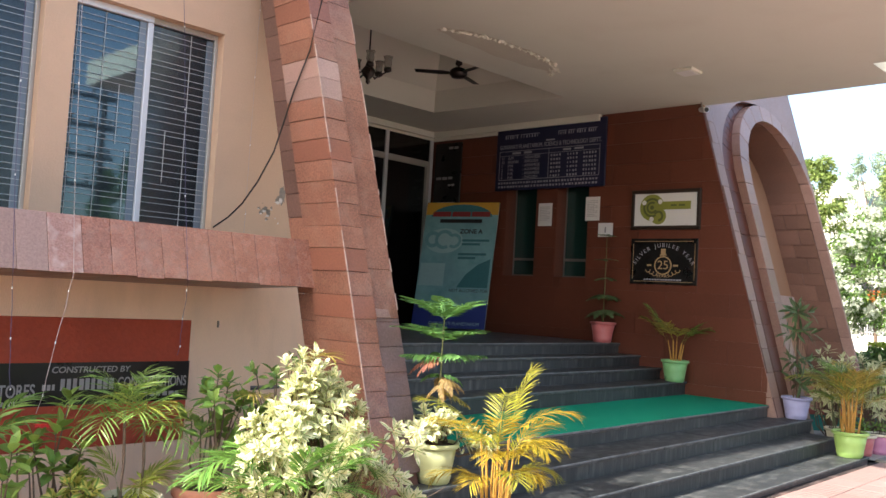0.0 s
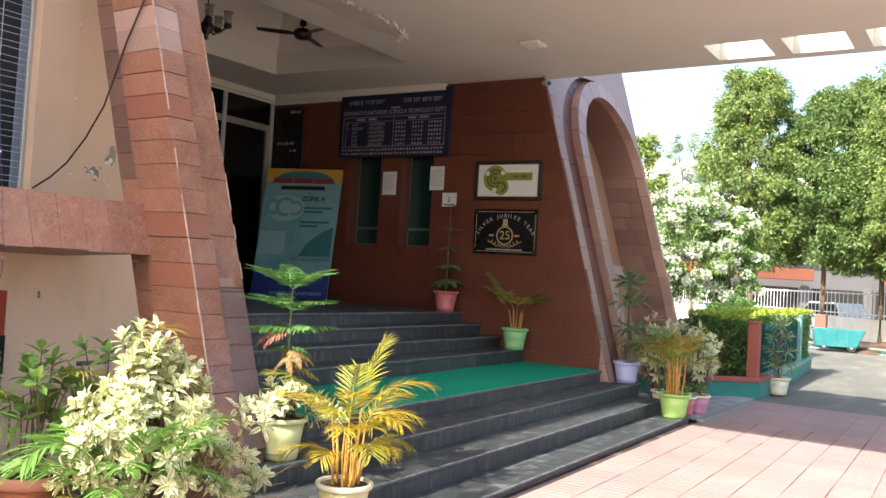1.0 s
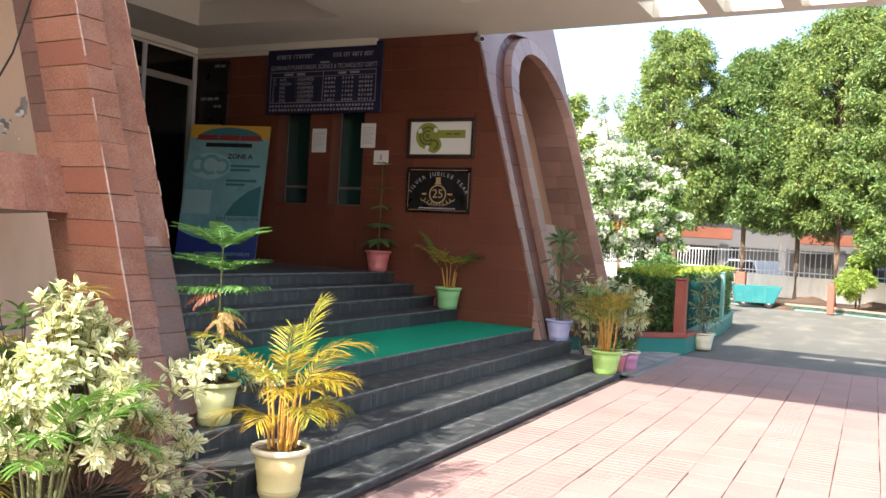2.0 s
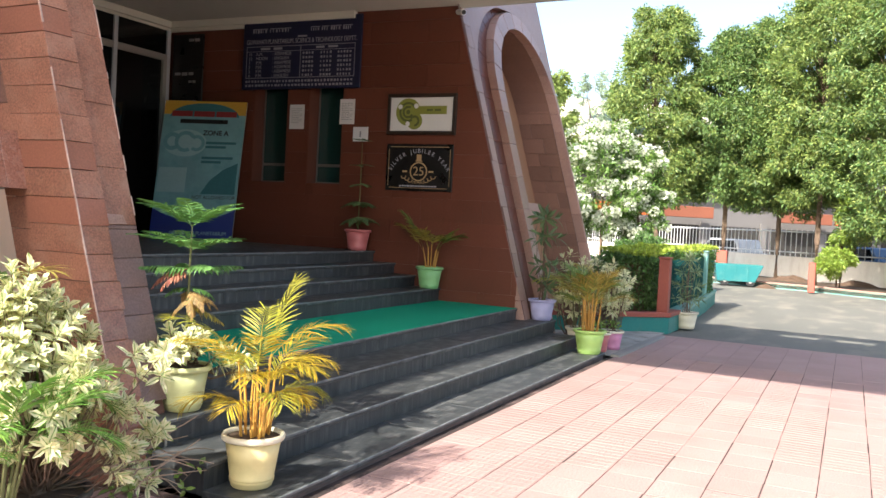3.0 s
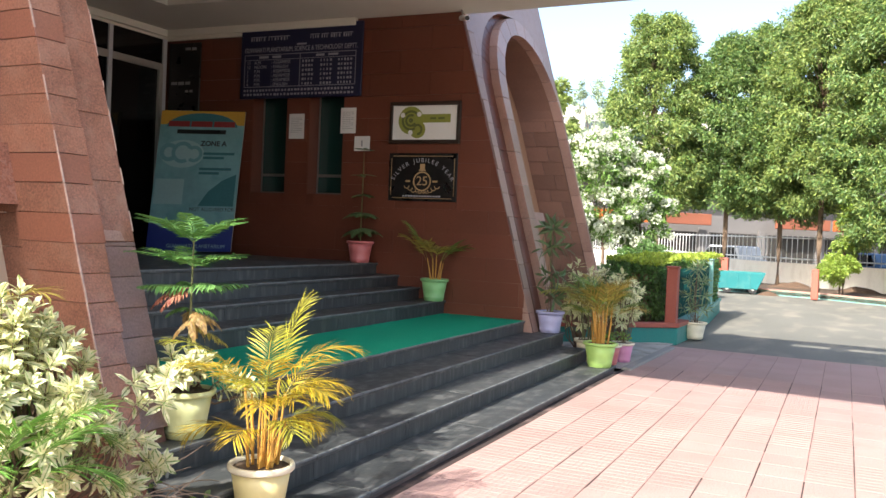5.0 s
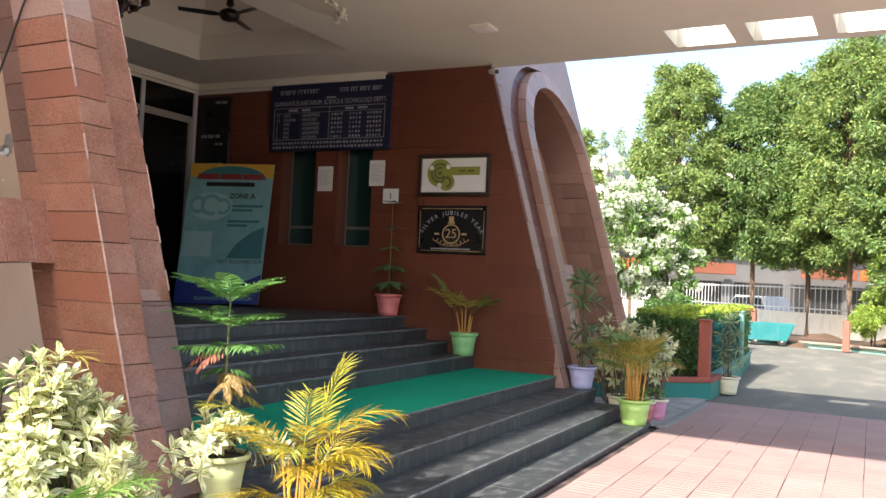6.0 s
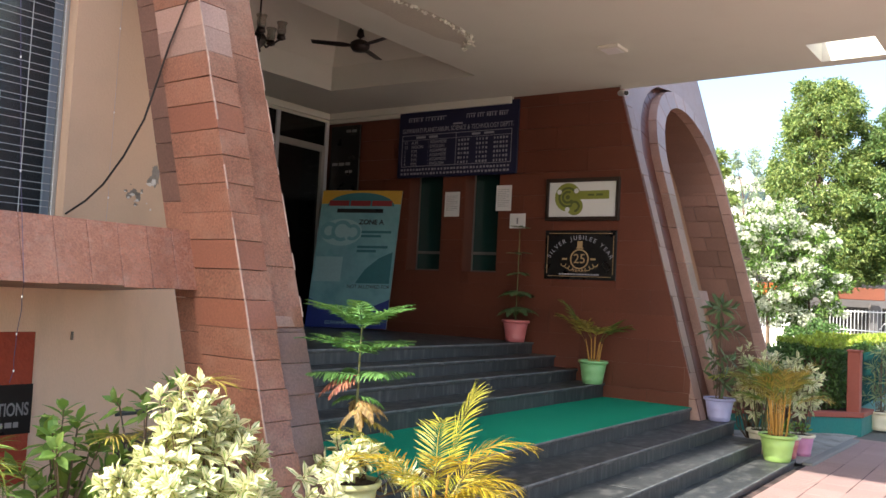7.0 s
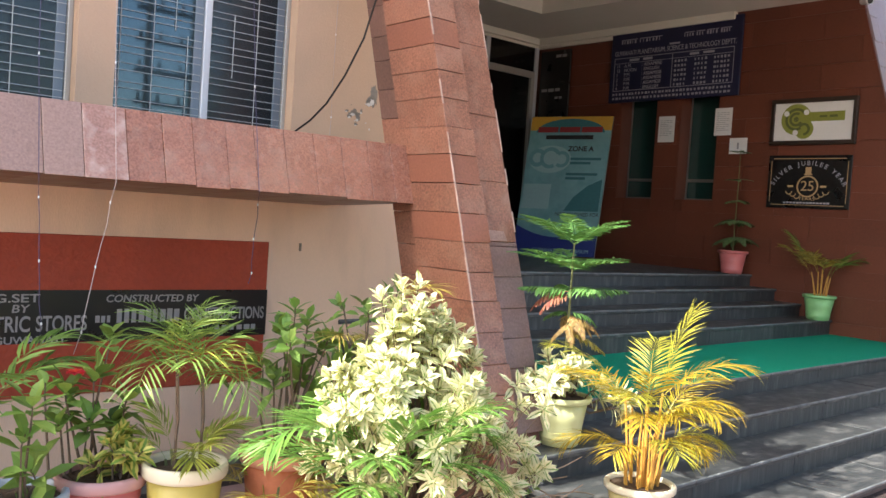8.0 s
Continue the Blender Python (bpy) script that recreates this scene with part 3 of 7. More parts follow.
for v in bm.verts:
    if v.co.y > YL + 0.385 + BATL * v.co.z + 0.06:
        v.co.y = YW + 0.02
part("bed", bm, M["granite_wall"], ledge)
bm = bmesh.new()
yb = YL + 0.385 + BATL * LB
prof = [[(-6.0, yb + 0.012, LB + 0.012), (-6.0, LW - 0.004, LB - 0.035), (-6.0, LW - 0.004, LB + 0.012)], [(2.2, yb + 0.012, LB + 0.012), (2.2, LW - 0.004, LB - 0.03), (2.2, LW - 0.004, LB + 0.012)]]
va, vb = [[bm.verts.new(p_) for p_ in s_] for s_ in prof]
bm.faces.new(va)
bm.faces.new(vb[::-1])
for i in range(3):
    bm.faces.new((va[i], vb[i], vb[(i + 1) % 3], va[(i + 1) % 3]))
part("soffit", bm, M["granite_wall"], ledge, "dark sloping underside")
JOINTS = [2.06, 1.93, 1.775, 1.60, 1.427, 1.25, 1.078, 0.924, 0.752, 0.605, 0.434, 0.242, 0.075] + [-0.10 - 0.17 * i for i in range(20)]
# The leftmost slabs have the sky's reflection painted in as a paler granite.
for xb, xa in zip(JOINTS, JOINTS[1:]):
    dz = rnd.uniform(-0.006, 0.004)
    leaning("slab", [(xa + 0.0013, LB + dz), (xb - 0.0013, LB + dz), (xb - 0.0013, LT), (xa + 0.0013, LT)], rnd.uniform(0, 0.004), 0.016, YL + 0.385, M["granite_ledge"] if xa > 0.43 else M["granite_streaked"] if xa > 0.2 else M["granite_sky_sheen"], ledge, 0.002)
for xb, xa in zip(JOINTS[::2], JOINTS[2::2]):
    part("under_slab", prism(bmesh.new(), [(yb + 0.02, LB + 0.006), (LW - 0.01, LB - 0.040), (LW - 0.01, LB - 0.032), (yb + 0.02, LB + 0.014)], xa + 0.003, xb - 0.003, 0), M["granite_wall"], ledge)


def sliding_window(x0, x1):
    win = empty("window_1", label="wide aluminium sliding window with blue tinted glass and a white grille", category="window", group="windows of the wing", kind="structure")
    zb, y = 1.95, YW + 0.08
    mid = (x0 + x1) / 2
    for lo, hi in (((x0, y + 0.008, zb), (x0 + 0.022, y + 0.05, WT)), ((x1 - 0.03, y + 0.008, zb), (x1, y + 0.05, WT)), ((mid + 0.027, y + 0.008, WT - 0.04), (x1 - 0.03, y + 0.05, WT))):
        part("window_frame", boxes((lo, hi), bevel=0.004), M["alu_dull"], win)
    part("top_rail", boxes(((x0 + 0.024, y - 0.01, WT - 0.05), (mid + 0.025, y + 0.02, WT)), bevel=0.004), M["alu"], win)
    part("mullion", boxes(((mid - 0.02, y - 0.01, zb), (mid + 0.025, y + 0.06, WT - 0.052)), bevel=0.004), M["alu"], win)
    for a, b, yy in ((x0 + 0.022, mid - 0.02, y + 0.022), (mid + 0.025, x1 - 0.03, y + 0.04)):
        p = part("pane", boxes(((a, yy, zb), (b, yy + 0.005, WT - 0.05))), M["glass_blue"] if a < mid - 0.1 else M["glass_grey"], win)
        p.visible_shadow = False
    # grille in pairs of thin rods, with a few short uprights between them
    z, k = zb + 0.03, 0
    while z < WT - 0.03:
        for dz in (0.0, 0.041):
            part("grille_bar", tube(bmesh.new(), [(x0 + 0.01, y + 0.010, z + dz + rnd.uniform(-0.003, 0.003)), (x1 - 0.02, y + 0.010, z + dz + rnd.uniform(-0.003, 0.003))], 0.0021, 5), M["rod"], win)
        z, k = z + 0.104, k + 1
    for f, za, zt in ((0.045, zb, WT), (0.215, zb, WT), (0.33, 2.58, 3.02), (0.40, zb, 2.56), (0.66, 2.35, 2.75), (0.80, zb, WT)):
        xx = x0 + (x1 - x0) * f
        part("grille_bar", tube(bmesh.new(), [(xx, y + 0.013, za), (xx, y + 0.013, zt)], 0.0026, 5), M["rod"], win)
    part("sash_stile", boxes(((mid - 0.075, y + 0.012, zb), (mid - 0.022, y + 0.03, WT - 0.052)), bevel=0.003), M["sash"], win, "bluish sliding sash edge")
    part("sash_stile", boxes(((x1 - 0.085, y + 0.03, zb), (x1 - 0.032, y + 0.045, WT - 0.052)), bevel=0.003), M["sash"], win, "bluish sliding sash edge")
    part("blind", boxes(((x1 - 0.36, y + 0.12, zb), (x1, y + 0.13, WT))), M["blind"], win, "pale grey blind behind the pane")
    return win


for a, b in WINS:
    sliding_window(a, b)

# ---- canopy and porch ceiling ----
bm = bmesh.new()
CANX0, CANX1, CANY0 = 3.50, 9.03, 0.9
box(bm, (CANX0, CANY0, SOF), (8.13, 8.235, SOF + 0.35))
holes = [(0.44 + 0.8405 * i, 1.085 + 0.8405 * i) for i in range(1, 5)]
y = CANY0
for a, b in holes:
    box(bm, (8.13, y, SOF), (8.82, a, SOF + 0.35))
    y = b
box(bm, (8.13, y, SOF), (8.82, 8.235, SOF + 0.35))
box(bm, (8.82, CANY0, SOF), (CANX1, 8.235, SOF + 0.35))
tagged(part("ceiling", bm, M["soffit"]), "cream painted canopy underside with a row of square skylights", "ceiling", kind="structure")
bm = bmesh.new()
prism(bm, [(7.655, 8.235), (9.0, 8.235), (9.0, BACK), (7.43, BACK), (7.43, 10.50)], SOF, SOF + 0.35, 2)
prism(bm, [(3.6, 10.62), (7.43, 10.50), (7.43, BACK), (2.5, BACK), (2.5, 10.62)], SOF, SOF + 0.35, 2)
box(bm, (2.5, 8.235, SOF), (3.6, 10.62, SOF + 0.35))
bx_, by_ = (4.3, 6.8), (8.8, 9.75)
ring0 = [(3.6, 8.235), (7.655, 8.235), (7.43, 10.50), (3.6, 10.62)]
ring1 = [(bx_[0], by_[0]), (bx_[1], by_[0]), (bx_[1], by_[1]), (bx_[0], by_[1])]
v0 = [bm.verts.new((x, y, SOF + 0.33)) for x, y in ring0]
v1 = [bm.verts.new((x, y, SOF + 1.15)) for x, y in ring1]
for i in range(4):
    j = (i + 1) % 4
    bm.faces.new((v0[i], v0[j], v1[j], v1[i]))
bm.faces.new(v1)
tagged(part("tray_ceiling", bm, M["soffit"]), "porch ceiling with a raised cream tray", "ceiling", kind="structure")
bm = bmesh.new()
for k, (d, z0, z1) in enumerate(((0.10, SOF - 0.10, SOF - 0.001), (0.05, SOF - 0.15, SOF - 0.10))):
    s0_ = 2.62
    prism(bm, [(s0_, z0), (S_END, z0), (S_END, z1), (s0_, z1)], 0.002, d, 1, 0.006)
moved(bm, WALL)
for d, z0, z1 in ((0.10, SOF - 0.10, SOF - 0.001), (0.05, SOF - 0.15, SOF - 0.10)):
    box(bm, (2.6, BACK - d, z0), (8.62, BACK - 0.002, z1), 0.008)
tagged(part("cornice", bm, M["cornice"]), "cream plaster cornice round the porch", "cornice", kind="structure")

# ---- glazed back of the porch ----
door = empty("door_1", label="aluminium framed glass entrance with a transom, dark inside", category="door", kind="structure")
YD = BACK - 0.10
for x in (4.4, 5.45, 6.48, 7.50, 8.52):
    part("door_frame", boxes(((x - 0.035, YD, FLOOR), (x + 0.035, YD + 0.07, SOF - 0.15)), bevel=0.005), M["alu"], door)
part("transom", boxes(((2.7, YD + 0.004, 3.80), (8.56, YD + 0.066, 3.90)), bevel=0.005), M["alu_dull"], door)
for x in (4.435, 5.485, 6.515, 7.535):
    part("pane", boxes(((x, YD + 0.03, 3.90), (x + 0.95, YD + 0.036, SOF - 0.15))), M["glass_dark"], door)
    part("pane", boxes(((x, YD + 0.03, FLOOR + 0.02), (x + 0.95, YD + 0.036, 3.80))), M["glass_dark"], door)
part("stile", boxes(((8.40, YD - 0.02, FLOOR), (8.47, YD + 0.05, 3.80)), bevel=0.005), M["alu_dull"], door)
# Closed box with the lobby's darkness painted on its faces.
tagged(part("lobby_wall", boxes(((2.6, 15.0, 0.9), (9.0, 15.2, 5)), ((2.4, BACK, 0.9), (2.6, 15.2, 5)), ((9.0, BACK, 0.9), (9.2, 15.2, 5)), ((2.6, BACK + 0.02, 0.9), (9.0, 15.0, 1.1)), ((2.6, BACK + 0.02, 4.9), (9.0, 15.0, 5.0))), M["dark"]), "near-black lobby box behind the glass, coloured to look unlit", "wall", kind="structure")
tagged(part("wall_west", boxes(((2.81, 7.26, 0.0), (2.87, BACK, SOF + 0.3))), M["granite_wall"]), "porch side wall behind the leaning pier", "wall", kind="structure")

# ---- signs on the porch wall ----
def on_sign(bm):
    return moved(bm, SIGN)


def at_sign(y, z, out=0.0):
    """A pose on the porch wall: y along the porch, z up, out from the wall."""
    return SIGN @ Matrix.Translation((5.76 - y, -out, z))


def sbox(y0, y1, z0, z1, o0, o1, bevel=0.0):
    """A box on the wall between two places along it, from o0 to o1 out of it."""
    return on_sign(boxes(((5.76 - max(y0, y1), -o1, z0), (5.76 - min(y0, y1), -o0, z1)), bevel=bevel))


board = empty("notice_board", label="navy blue painted show-times board with white lettering", category="sign board")
part("panel", sbox(8.27, 10.27, 3.36, 4.38, 0.02, 0.06, 0.006), M["board_blue"], board)


def bars(y0, y1, z, h, out, material, parent, name="bar", count=1, gap=0.25, seed=1):
    """Unreadable writing: short bars in a row."""
    r = random.Random(seed)
    y, end = max(y0, y1), min(y0, y1)
    step = (y - end) / count
    for i in range(count):
        a = y - i * step
        b = a - step * (1 - gap * r.uniform(0.6, 1.4))
        part(name, sbox(a, b, z - h / 2 * r.uniform(0.75, 1.0), z + h / 2 * r.uniform(0.7, 1.0), out, out + 0.0015), material, parent)


for y0_, y1_, n_ in ((10.10, 9.84, 6), (9.80, 9.44, 7), (9.10, 8.95, 4), (8.92, 8.80, 3), (8.77, 8.60, 4), (8.57, 8.42, 4)):
    part("bar", sbox(y0_, y1_, 4.228, 4.238, 0.061, 0.0625), M["lettering"], board)
    bars(y0_, y1_, 4.20, 0.05, 0.061, M["lettering"], board, count=n_, gap=0.6, seed=n_ + int(y0_ * 10))
bars(9.32, 9.12, 4.11, 0.03, 0.061, M["lettering"], board, count=1, seed=4)
lettering("GUWAHATI PLANETARIUM, SCIENCE & TECHNOLOGY DEPTT.", 0.095, at_sign(9.27, 4.045, 0.061), M["lettering"], board, squeeze=0.70)
for y0, y1, z0, z1 in ((10.20, 8.36, 3.975, 3.983), (10.20, 8.36, 3.520, 3.528), (10.20, 10.192, 3.52, 3.98), (8.368, 8.36, 3.52, 3.98), (9.262, 9.254, 3.52, 3.98), (10.20, 8.36, 3.905, 3.911)):
    part("rule", sbox(y0, y1, z0, z1, 0.061, 0.0625), M["lettering"], board)
bars(9.95, 9.50, 3.945, 0.035, 0.061, M["lettering"], board, count=2, seed=5)
bars(9.00, 8.60, 3.945, 0.035, 0.061, M["lettering"], board, count=2, seed=6)
for i, (a, b, c) in enumerate((("11", "A.M.", ": ASSAMESE"), ("12", "NOON", ": ENGLISH"), ("1", "P.M.", ": ASSAMESE"), ("2", "P.M.", ": ASSAMESE"), ("3", "P.M.", ": ASSAMESE"), ("4", "P.M.", ": ENGLISH"))):
    z = 3.868 - i * 0.0625
    lettering(a, 0.065, at_sign(10.16, z, 0.061), M["lettering"], board, align="LEFT")
    lettering(b, 0.065, at_sign(10.03, z, 0.061), M["lettering"], board, align="LEFT")
    lettering(c, 0.065, at_sign(9.74, z, 0.061), M["lettering"], board, align="LEFT")
    bars(9.22, 9.02, z, 0.036, 0.061, M["lettering"], board, count=4, gap=0.45, seed=10 + i)
    bars(8.92, 8.72, z, 0.036, 0.061, M["lettering"], board, count=4, gap=0.5, seed=20 + i)
    bars(8.64, 8.40, z, 0.036, 0.061, M["lettering"], board, count=5, gap=0.45, seed=30 + i)
bars(10.20, 8.36, 3.475, 0.035, 0.061, M["lettering"], board, count=34, gap=0.4, seed=41)
bars(10.20, 8.36, 3.415, 0.035, 0.061, M["lettering"], board, count=32, gap=0.4, seed=42)
part("bracket", sbox(10.23, 10.15, 4.38, 4.40, 0.02, 0.05), M["frame_dark"], board)

logo = empty("framed_sign", label="white framed sign with an olive green ring emblem and bar", category="sign")
part("panel", sbox(6.83, 7.77, 2.76, 3.22, 0.01, 0.035), M["paper"], logo, "white printed panel")
for y0, y1, z0, z1 in ((6.79, 7.81, 3.215, 3.265), (6.79, 7.81, 2.715, 2.765), (6.79, 6.835, 2.765, 3.215), (7.765, 7.81, 2.765, 3.215)):
    part("frame", sbox(y0, y1, z0, z1, 0.005, 0.06, 0.005), M["frame_dark"], logo, "dark wooden frame")


def arc_bm(cy, cz, r0, r1, a0, a1, o0, o1, n=24):
    """A flat ring, disc or part of one on the wall, as one closed solid."""
    bm = bmesh.new()
    full = abs(a1 - a0) >= 359.9
    rows = []
    for i in range(n if full else n + 1):
        t = radians(a0 + (a1 - a0) * i / n)
        rows.append([bm.verts.new((5.76 - cy + r * math.cos(t), -o, cz + r * math.sin(t))) for r, o in ((max(r0, 0.002), o0), (r1, o0), (r1, o1), (max(r0, 0.002), o1))])
    pairs = list(zip(rows, rows[1:])) + ([(rows[-1], rows[0])] if full else [])
    for p, q in pairs:
        for k in range(4):
            bm.faces.new((p[k], p[(k + 1) % 4], q[(k + 1) % 4], q[k]))
    if not full:
        bm.faces.new(rows[0])
        bm.faces.new(rows[-1][::-1])
    return on_sign(bm)


part("emblem", arc_bm(7.50, 3.02, 0.0, 0.185, 0, 360, 0.035, 0.037), M["olive"], logo)
part("emblem", arc_bm(7.50, 3.02, 0.105, 0.135, 30, 300, 0.037, 0.039), M["olive_dark"], logo)
part("emblem", arc_bm(7.50, 3.02, 0.055, 0.085, 60, 330, 0.037, 0.039), M["olive_dark"], logo)
part("emblem", arc_bm(7.50, 3.02, 0.0, 0.03, 0, 360, 0.037, 0.039, 12), M["olive_dark"], logo)
part("emblem", arc_bm(7.40, 2.90, 0.0, 0.115, 0, 360, 0.036, 0.0385), M["olive"], logo)
part("emblem", arc_bm(7.40, 2.90, 0.045, 0.075, -90, 150, 0.0385, 0.0405), M["olive_dark"], logo)
for cy, cz in ((7.62, 3.09), (7.38, 3.10), (7.50, 2.86)):
    part("emblem", arc_bm(cy, cz, 0.0, 0.033, 0, 360, 0.039, 0.041, 12), M["paper"], logo)
part("bar", sbox(7.36, 6.93, 2.99, 3.10, 0.036, 0.038), M["olive"], logo)
bars(7.22, 6.99, 3.045, 0.03, 0.0385, M["olive_dark"], logo, count=2, seed=50)

plaque = empty("plaque", label="black anniversary plaque with gold and white lettering", category="plaque")
part("panel", sbox(6.81, 7.80, 1.96, 2.59, 0.01, 0.03, 0.004), M["black"], plaque)
for y0, y1, z0, z1 in ((7.74, 6.87, 2.548, 2.555), (7.74, 6.87, 1.995, 2.002), (7.765, 7.758, 2.03, 2.52), (6.852, 6.845, 2.03, 2.52)):
    part("rule", sbox(y0, y1, z0, z1, 0.0305, 0.032), M["gold"], plaque)
word = "SILVER JUBILEE YEAR"
cy, cz, rr = 7.305, 2.00, 0.495
pos = 0.0
widths = {"I": 0.5, " ": 0.75, "J": 0.8, "L": 0.9, "E": 0.95}
tot = sum(widths.get(c, 1.0) for c in word)
for ch in word:
    w = widths.get(ch, 1.0)
    if ch != " ":
        a = radians(153 - 126 * (pos + w / 2) / tot)
        lettering(ch, 0.078, at_sign(cy, cz, 0.031) @ Matrix.Rotation(-(a - math.pi / 2), 4, "Y") @ Matrix.Translation((0, 0, 0)) @ Matrix.Translation((0, 0, rr)), M["lettering"], plaque)
    pos += w
part("ring", arc_bm(cy, 2.22, 0.112, 0.13, 0, 360, 0.0305, 0.033, 28), M["gold"], plaque)
lettering("25", 0.17, at_sign(cy, 2.22, 0.031), M["gold"], plaque)
part("emblem", sbox(cy - 0.035, cy + 0.035, 2.37, 2.45, 0.0305, 0.033, 0.0), M["gold"], plaque)
part("emblem", sbox(cy - 0.05, cy + 0.05, 2.355, 2.37, 0.0305, 0.033, 0.0), M["gold"], plaque)
for s_ in (-1, 1):
    bars(cy + s_ * 0.15, cy + s_ * 0.24, 2.22, 0.025, 0.0305, M["gold"], plaque, count=1, seed=60 + s_)
    for a0 in (0, 1, 2):
        part("ribbon", arc_bm(cy + s_ * (0.12 + 0.05 * a0), 2.11 + 0.025 * a0, 0.03, 0.04, 180, 360, 0.0305, 0.033, 10), M["gold"], plaque)
lettering("YEARS", 0.05, at_sign(cy, 2.072, 0.031), M["gold"], plaque, squeeze=1.4)
bars(cy + 0.28, cy - 0.28, 2.025, 0.022, 0.0305, M["lettering"], plaque, count=14, seed=64)

for (y0, y1, z0, z1), n_ in (((9.43, 9.18, 2.79, 3.14), 9), ((8.59, 8.35, 2.86, 3.21), 10), ((8.36, 8.12, 2.62, 2.82), 0)):
    note = empty("paper_notice", label="white paper notice taped to the red granite wall", category="notice", group="paper notices")
    part("sheet", sbox(y0, y1, z0, z1, 0.006, 0.009), M["paper"], note)
    for i in range(n_):
        z = z1 - 0.06 - i * 0.025
        bars(y0 - 0.03, y1 + 0.03 + (0.05 if i % 3 == 2 else 0), z, 0.008, 0.009, M["grey_ink"], note, count=4, seed=70 + i)
    if not n_:
        bars(8.255, 8.225, 2.72, 0.09, 0.009, M["grey_ink"], note, count=1, seed=80)

dark_board = empty("rules_board", label="black wall board with faint white writing in the porch corner", category="sign board")
part("panel", sbox(11.02, 11.60, 2.6, 4.22, 0.02, 0.05, 0.004), M["black"], dark_board)
bars(11.30, 11.06, 4.13, 0.05, 0.0505, M["grey_ink"], dark_board, count=2, seed=90)
bars(11.55, 11.15, 3.62, 0.05, 0.0505, M["grey_ink"], dark_board, count=3, seed=91)
bars(11.28, 11.12, 3.50, 0.04, 0.0505, M["grey_ink"], dark_board, count=2, seed=92)
bars(11.50, 11.10, 3.20, 0.04, 0.0505, M["grey_ink"], dark_board, count=4, seed=93)

# ---- poster leaning in the corner ----
M["poster"] = mat("teal_printed_vinyl", (0.16, 0.33, 0.34), 0.45, vary=0.18, big=2.0, grain=8, bump=0.0, dirt=(0.09, 0.26, 0.26), dirt_amount=0.6)
M["poster_blue"] = mat("deep_blue_print", (0.015, 0.03, 0.18), 0.45, vary=0.1, bump=0.0)
M["poster_teal"] = mat("dark_teal_print", (0.03, 0.14, 0.15), 0.45, vary=0.2, bump=0.0)
M["poster_mid"] = mat("mid_teal_print", (0.12, 0.285, 0.295), 0.45, vary=0.2, bump=0.0)
M["poster_pale"] = mat("pale_teal_print", (0.26, 0.42, 0.42), 0.45, vary=0.1, bump=0.0)
M["poster_yellow"] = mat("yellow_print", (0.48, 0.28, 0.03), 0.45, vary=0.15, bump=0.0)
M["poster_red"] = mat("red_print", (0.22, 0.02, 0.02), 0.45, bump=0.0)
tl, tr_, bl = Vector((8.10, 11.20, 3.14)), Vector((8.66, 10.14, 3.17)), Vector((7.84, 11.16, 1.12))
ux = (tr_ - tl)
PW = ux.length
ux.normalize()
uz = (tl - bl)
PH = uz.length
uz.normalize()
uy = uz.cross(ux).normalized()
POST = Matrix(((ux.x, uy.x, uz.x, bl.x), (ux.y, uy.y, uz.y, bl.y), (ux.z, uy.z, uz.z, bl.z), (0, 0, 0, 1)))
standee = empty("poster_stand", label="leaning teal ticket-price poster with yellow top and blue foot", category="poster")


def flatp(name, pts, mm, d0, d1, label=""):
    bm = bmesh.new()
    prism(bm, [(x * PW, z * PH) for x, z in pts], -d1, -d0, 1)
    return part(name, moved(bm, POST), mm, standee, label)


flatp("sheet", [(0, 0), (1, 0), (1, 1), (0, 1)], M["poster"], -0.01, 0.0)
for xa in (0.0, 0.975):
    bm = boxes(((xa * PW, 0.012, 0), ((xa + 0.025) * PW, 0.04, PH)))
    part("stand_post", moved(bm, POST), M["alu_dull"], standee)
flatp("top_band", [(0, 0.90), (1, 0.90), (1, 1), (0, 1)], M["poster_yellow"], 0.0, 0.002)
flatp("top_arch", [(0.5 + 0.42 * math.cos(t), 0.885 + 0.10 * math.sin(t)) for t in [math.pi * i / 16 for i in range(17)]], M["poster_teal"], 0.002, 0.004)
flatp("foot_band", [(0, 0), (1, 0), (1, 0.21)] + [(x / 12, 0.13 + 0.08 * (2 * abs(x / 12 - 0.5)) ** 2) for x in range(11, 0, -1)] + [(0, 0.21)], M["poster_blue"], 0.0, 0.002)
for i in range(3):
    flatp("heading", [(0.10 + 0.27 * i, 0.885), (0.35 + 0.27 * i, 0.885), (0.35 + 0.27 * i, 0.925), (0.10 + 0.27 * i, 0.925)], M["poster_red"], 0.004, 0.006)
flatp("heading_strip", [(0.21, 0.835), (0.79, 0.835), (0.79, 0.865), (0.21, 0.865)], M["black"], 0.002, 0.004)
flatp("picture", [(0.30 + 0.26 * math.cos(t), 0.69 + 0.10 * math.sin(t)) for t in [2 * math.pi * i / 24 for i in range(24)]], M["poster_pale"], 0.0, 0.0015)
for cx_, cz_, r_o, r_i, a0_, a1_ in ((0.14, 0.70, 0.11, 0.06, 40, 320), (0.30, 0.70, 0.13, 0.085, 30, 300), (0.44, 0.69, 0.10, 0.06, -130, 130)):
    arc_ = [radians(a0_ + (a1_ - a0_) * i / 18) for i in range(19)]
    flatp("picture", [(cx_ + r_o * math.cos(t), cz_ + 0.6 * r_o * math.sin(t)) for t in arc_] + [(cx_ + r_i * math.cos(t), cz_ + 0.6 * r_i * math.sin(t)) for t in arc_[::-1]], M["poster_mid"], 0.0015, 0.003)
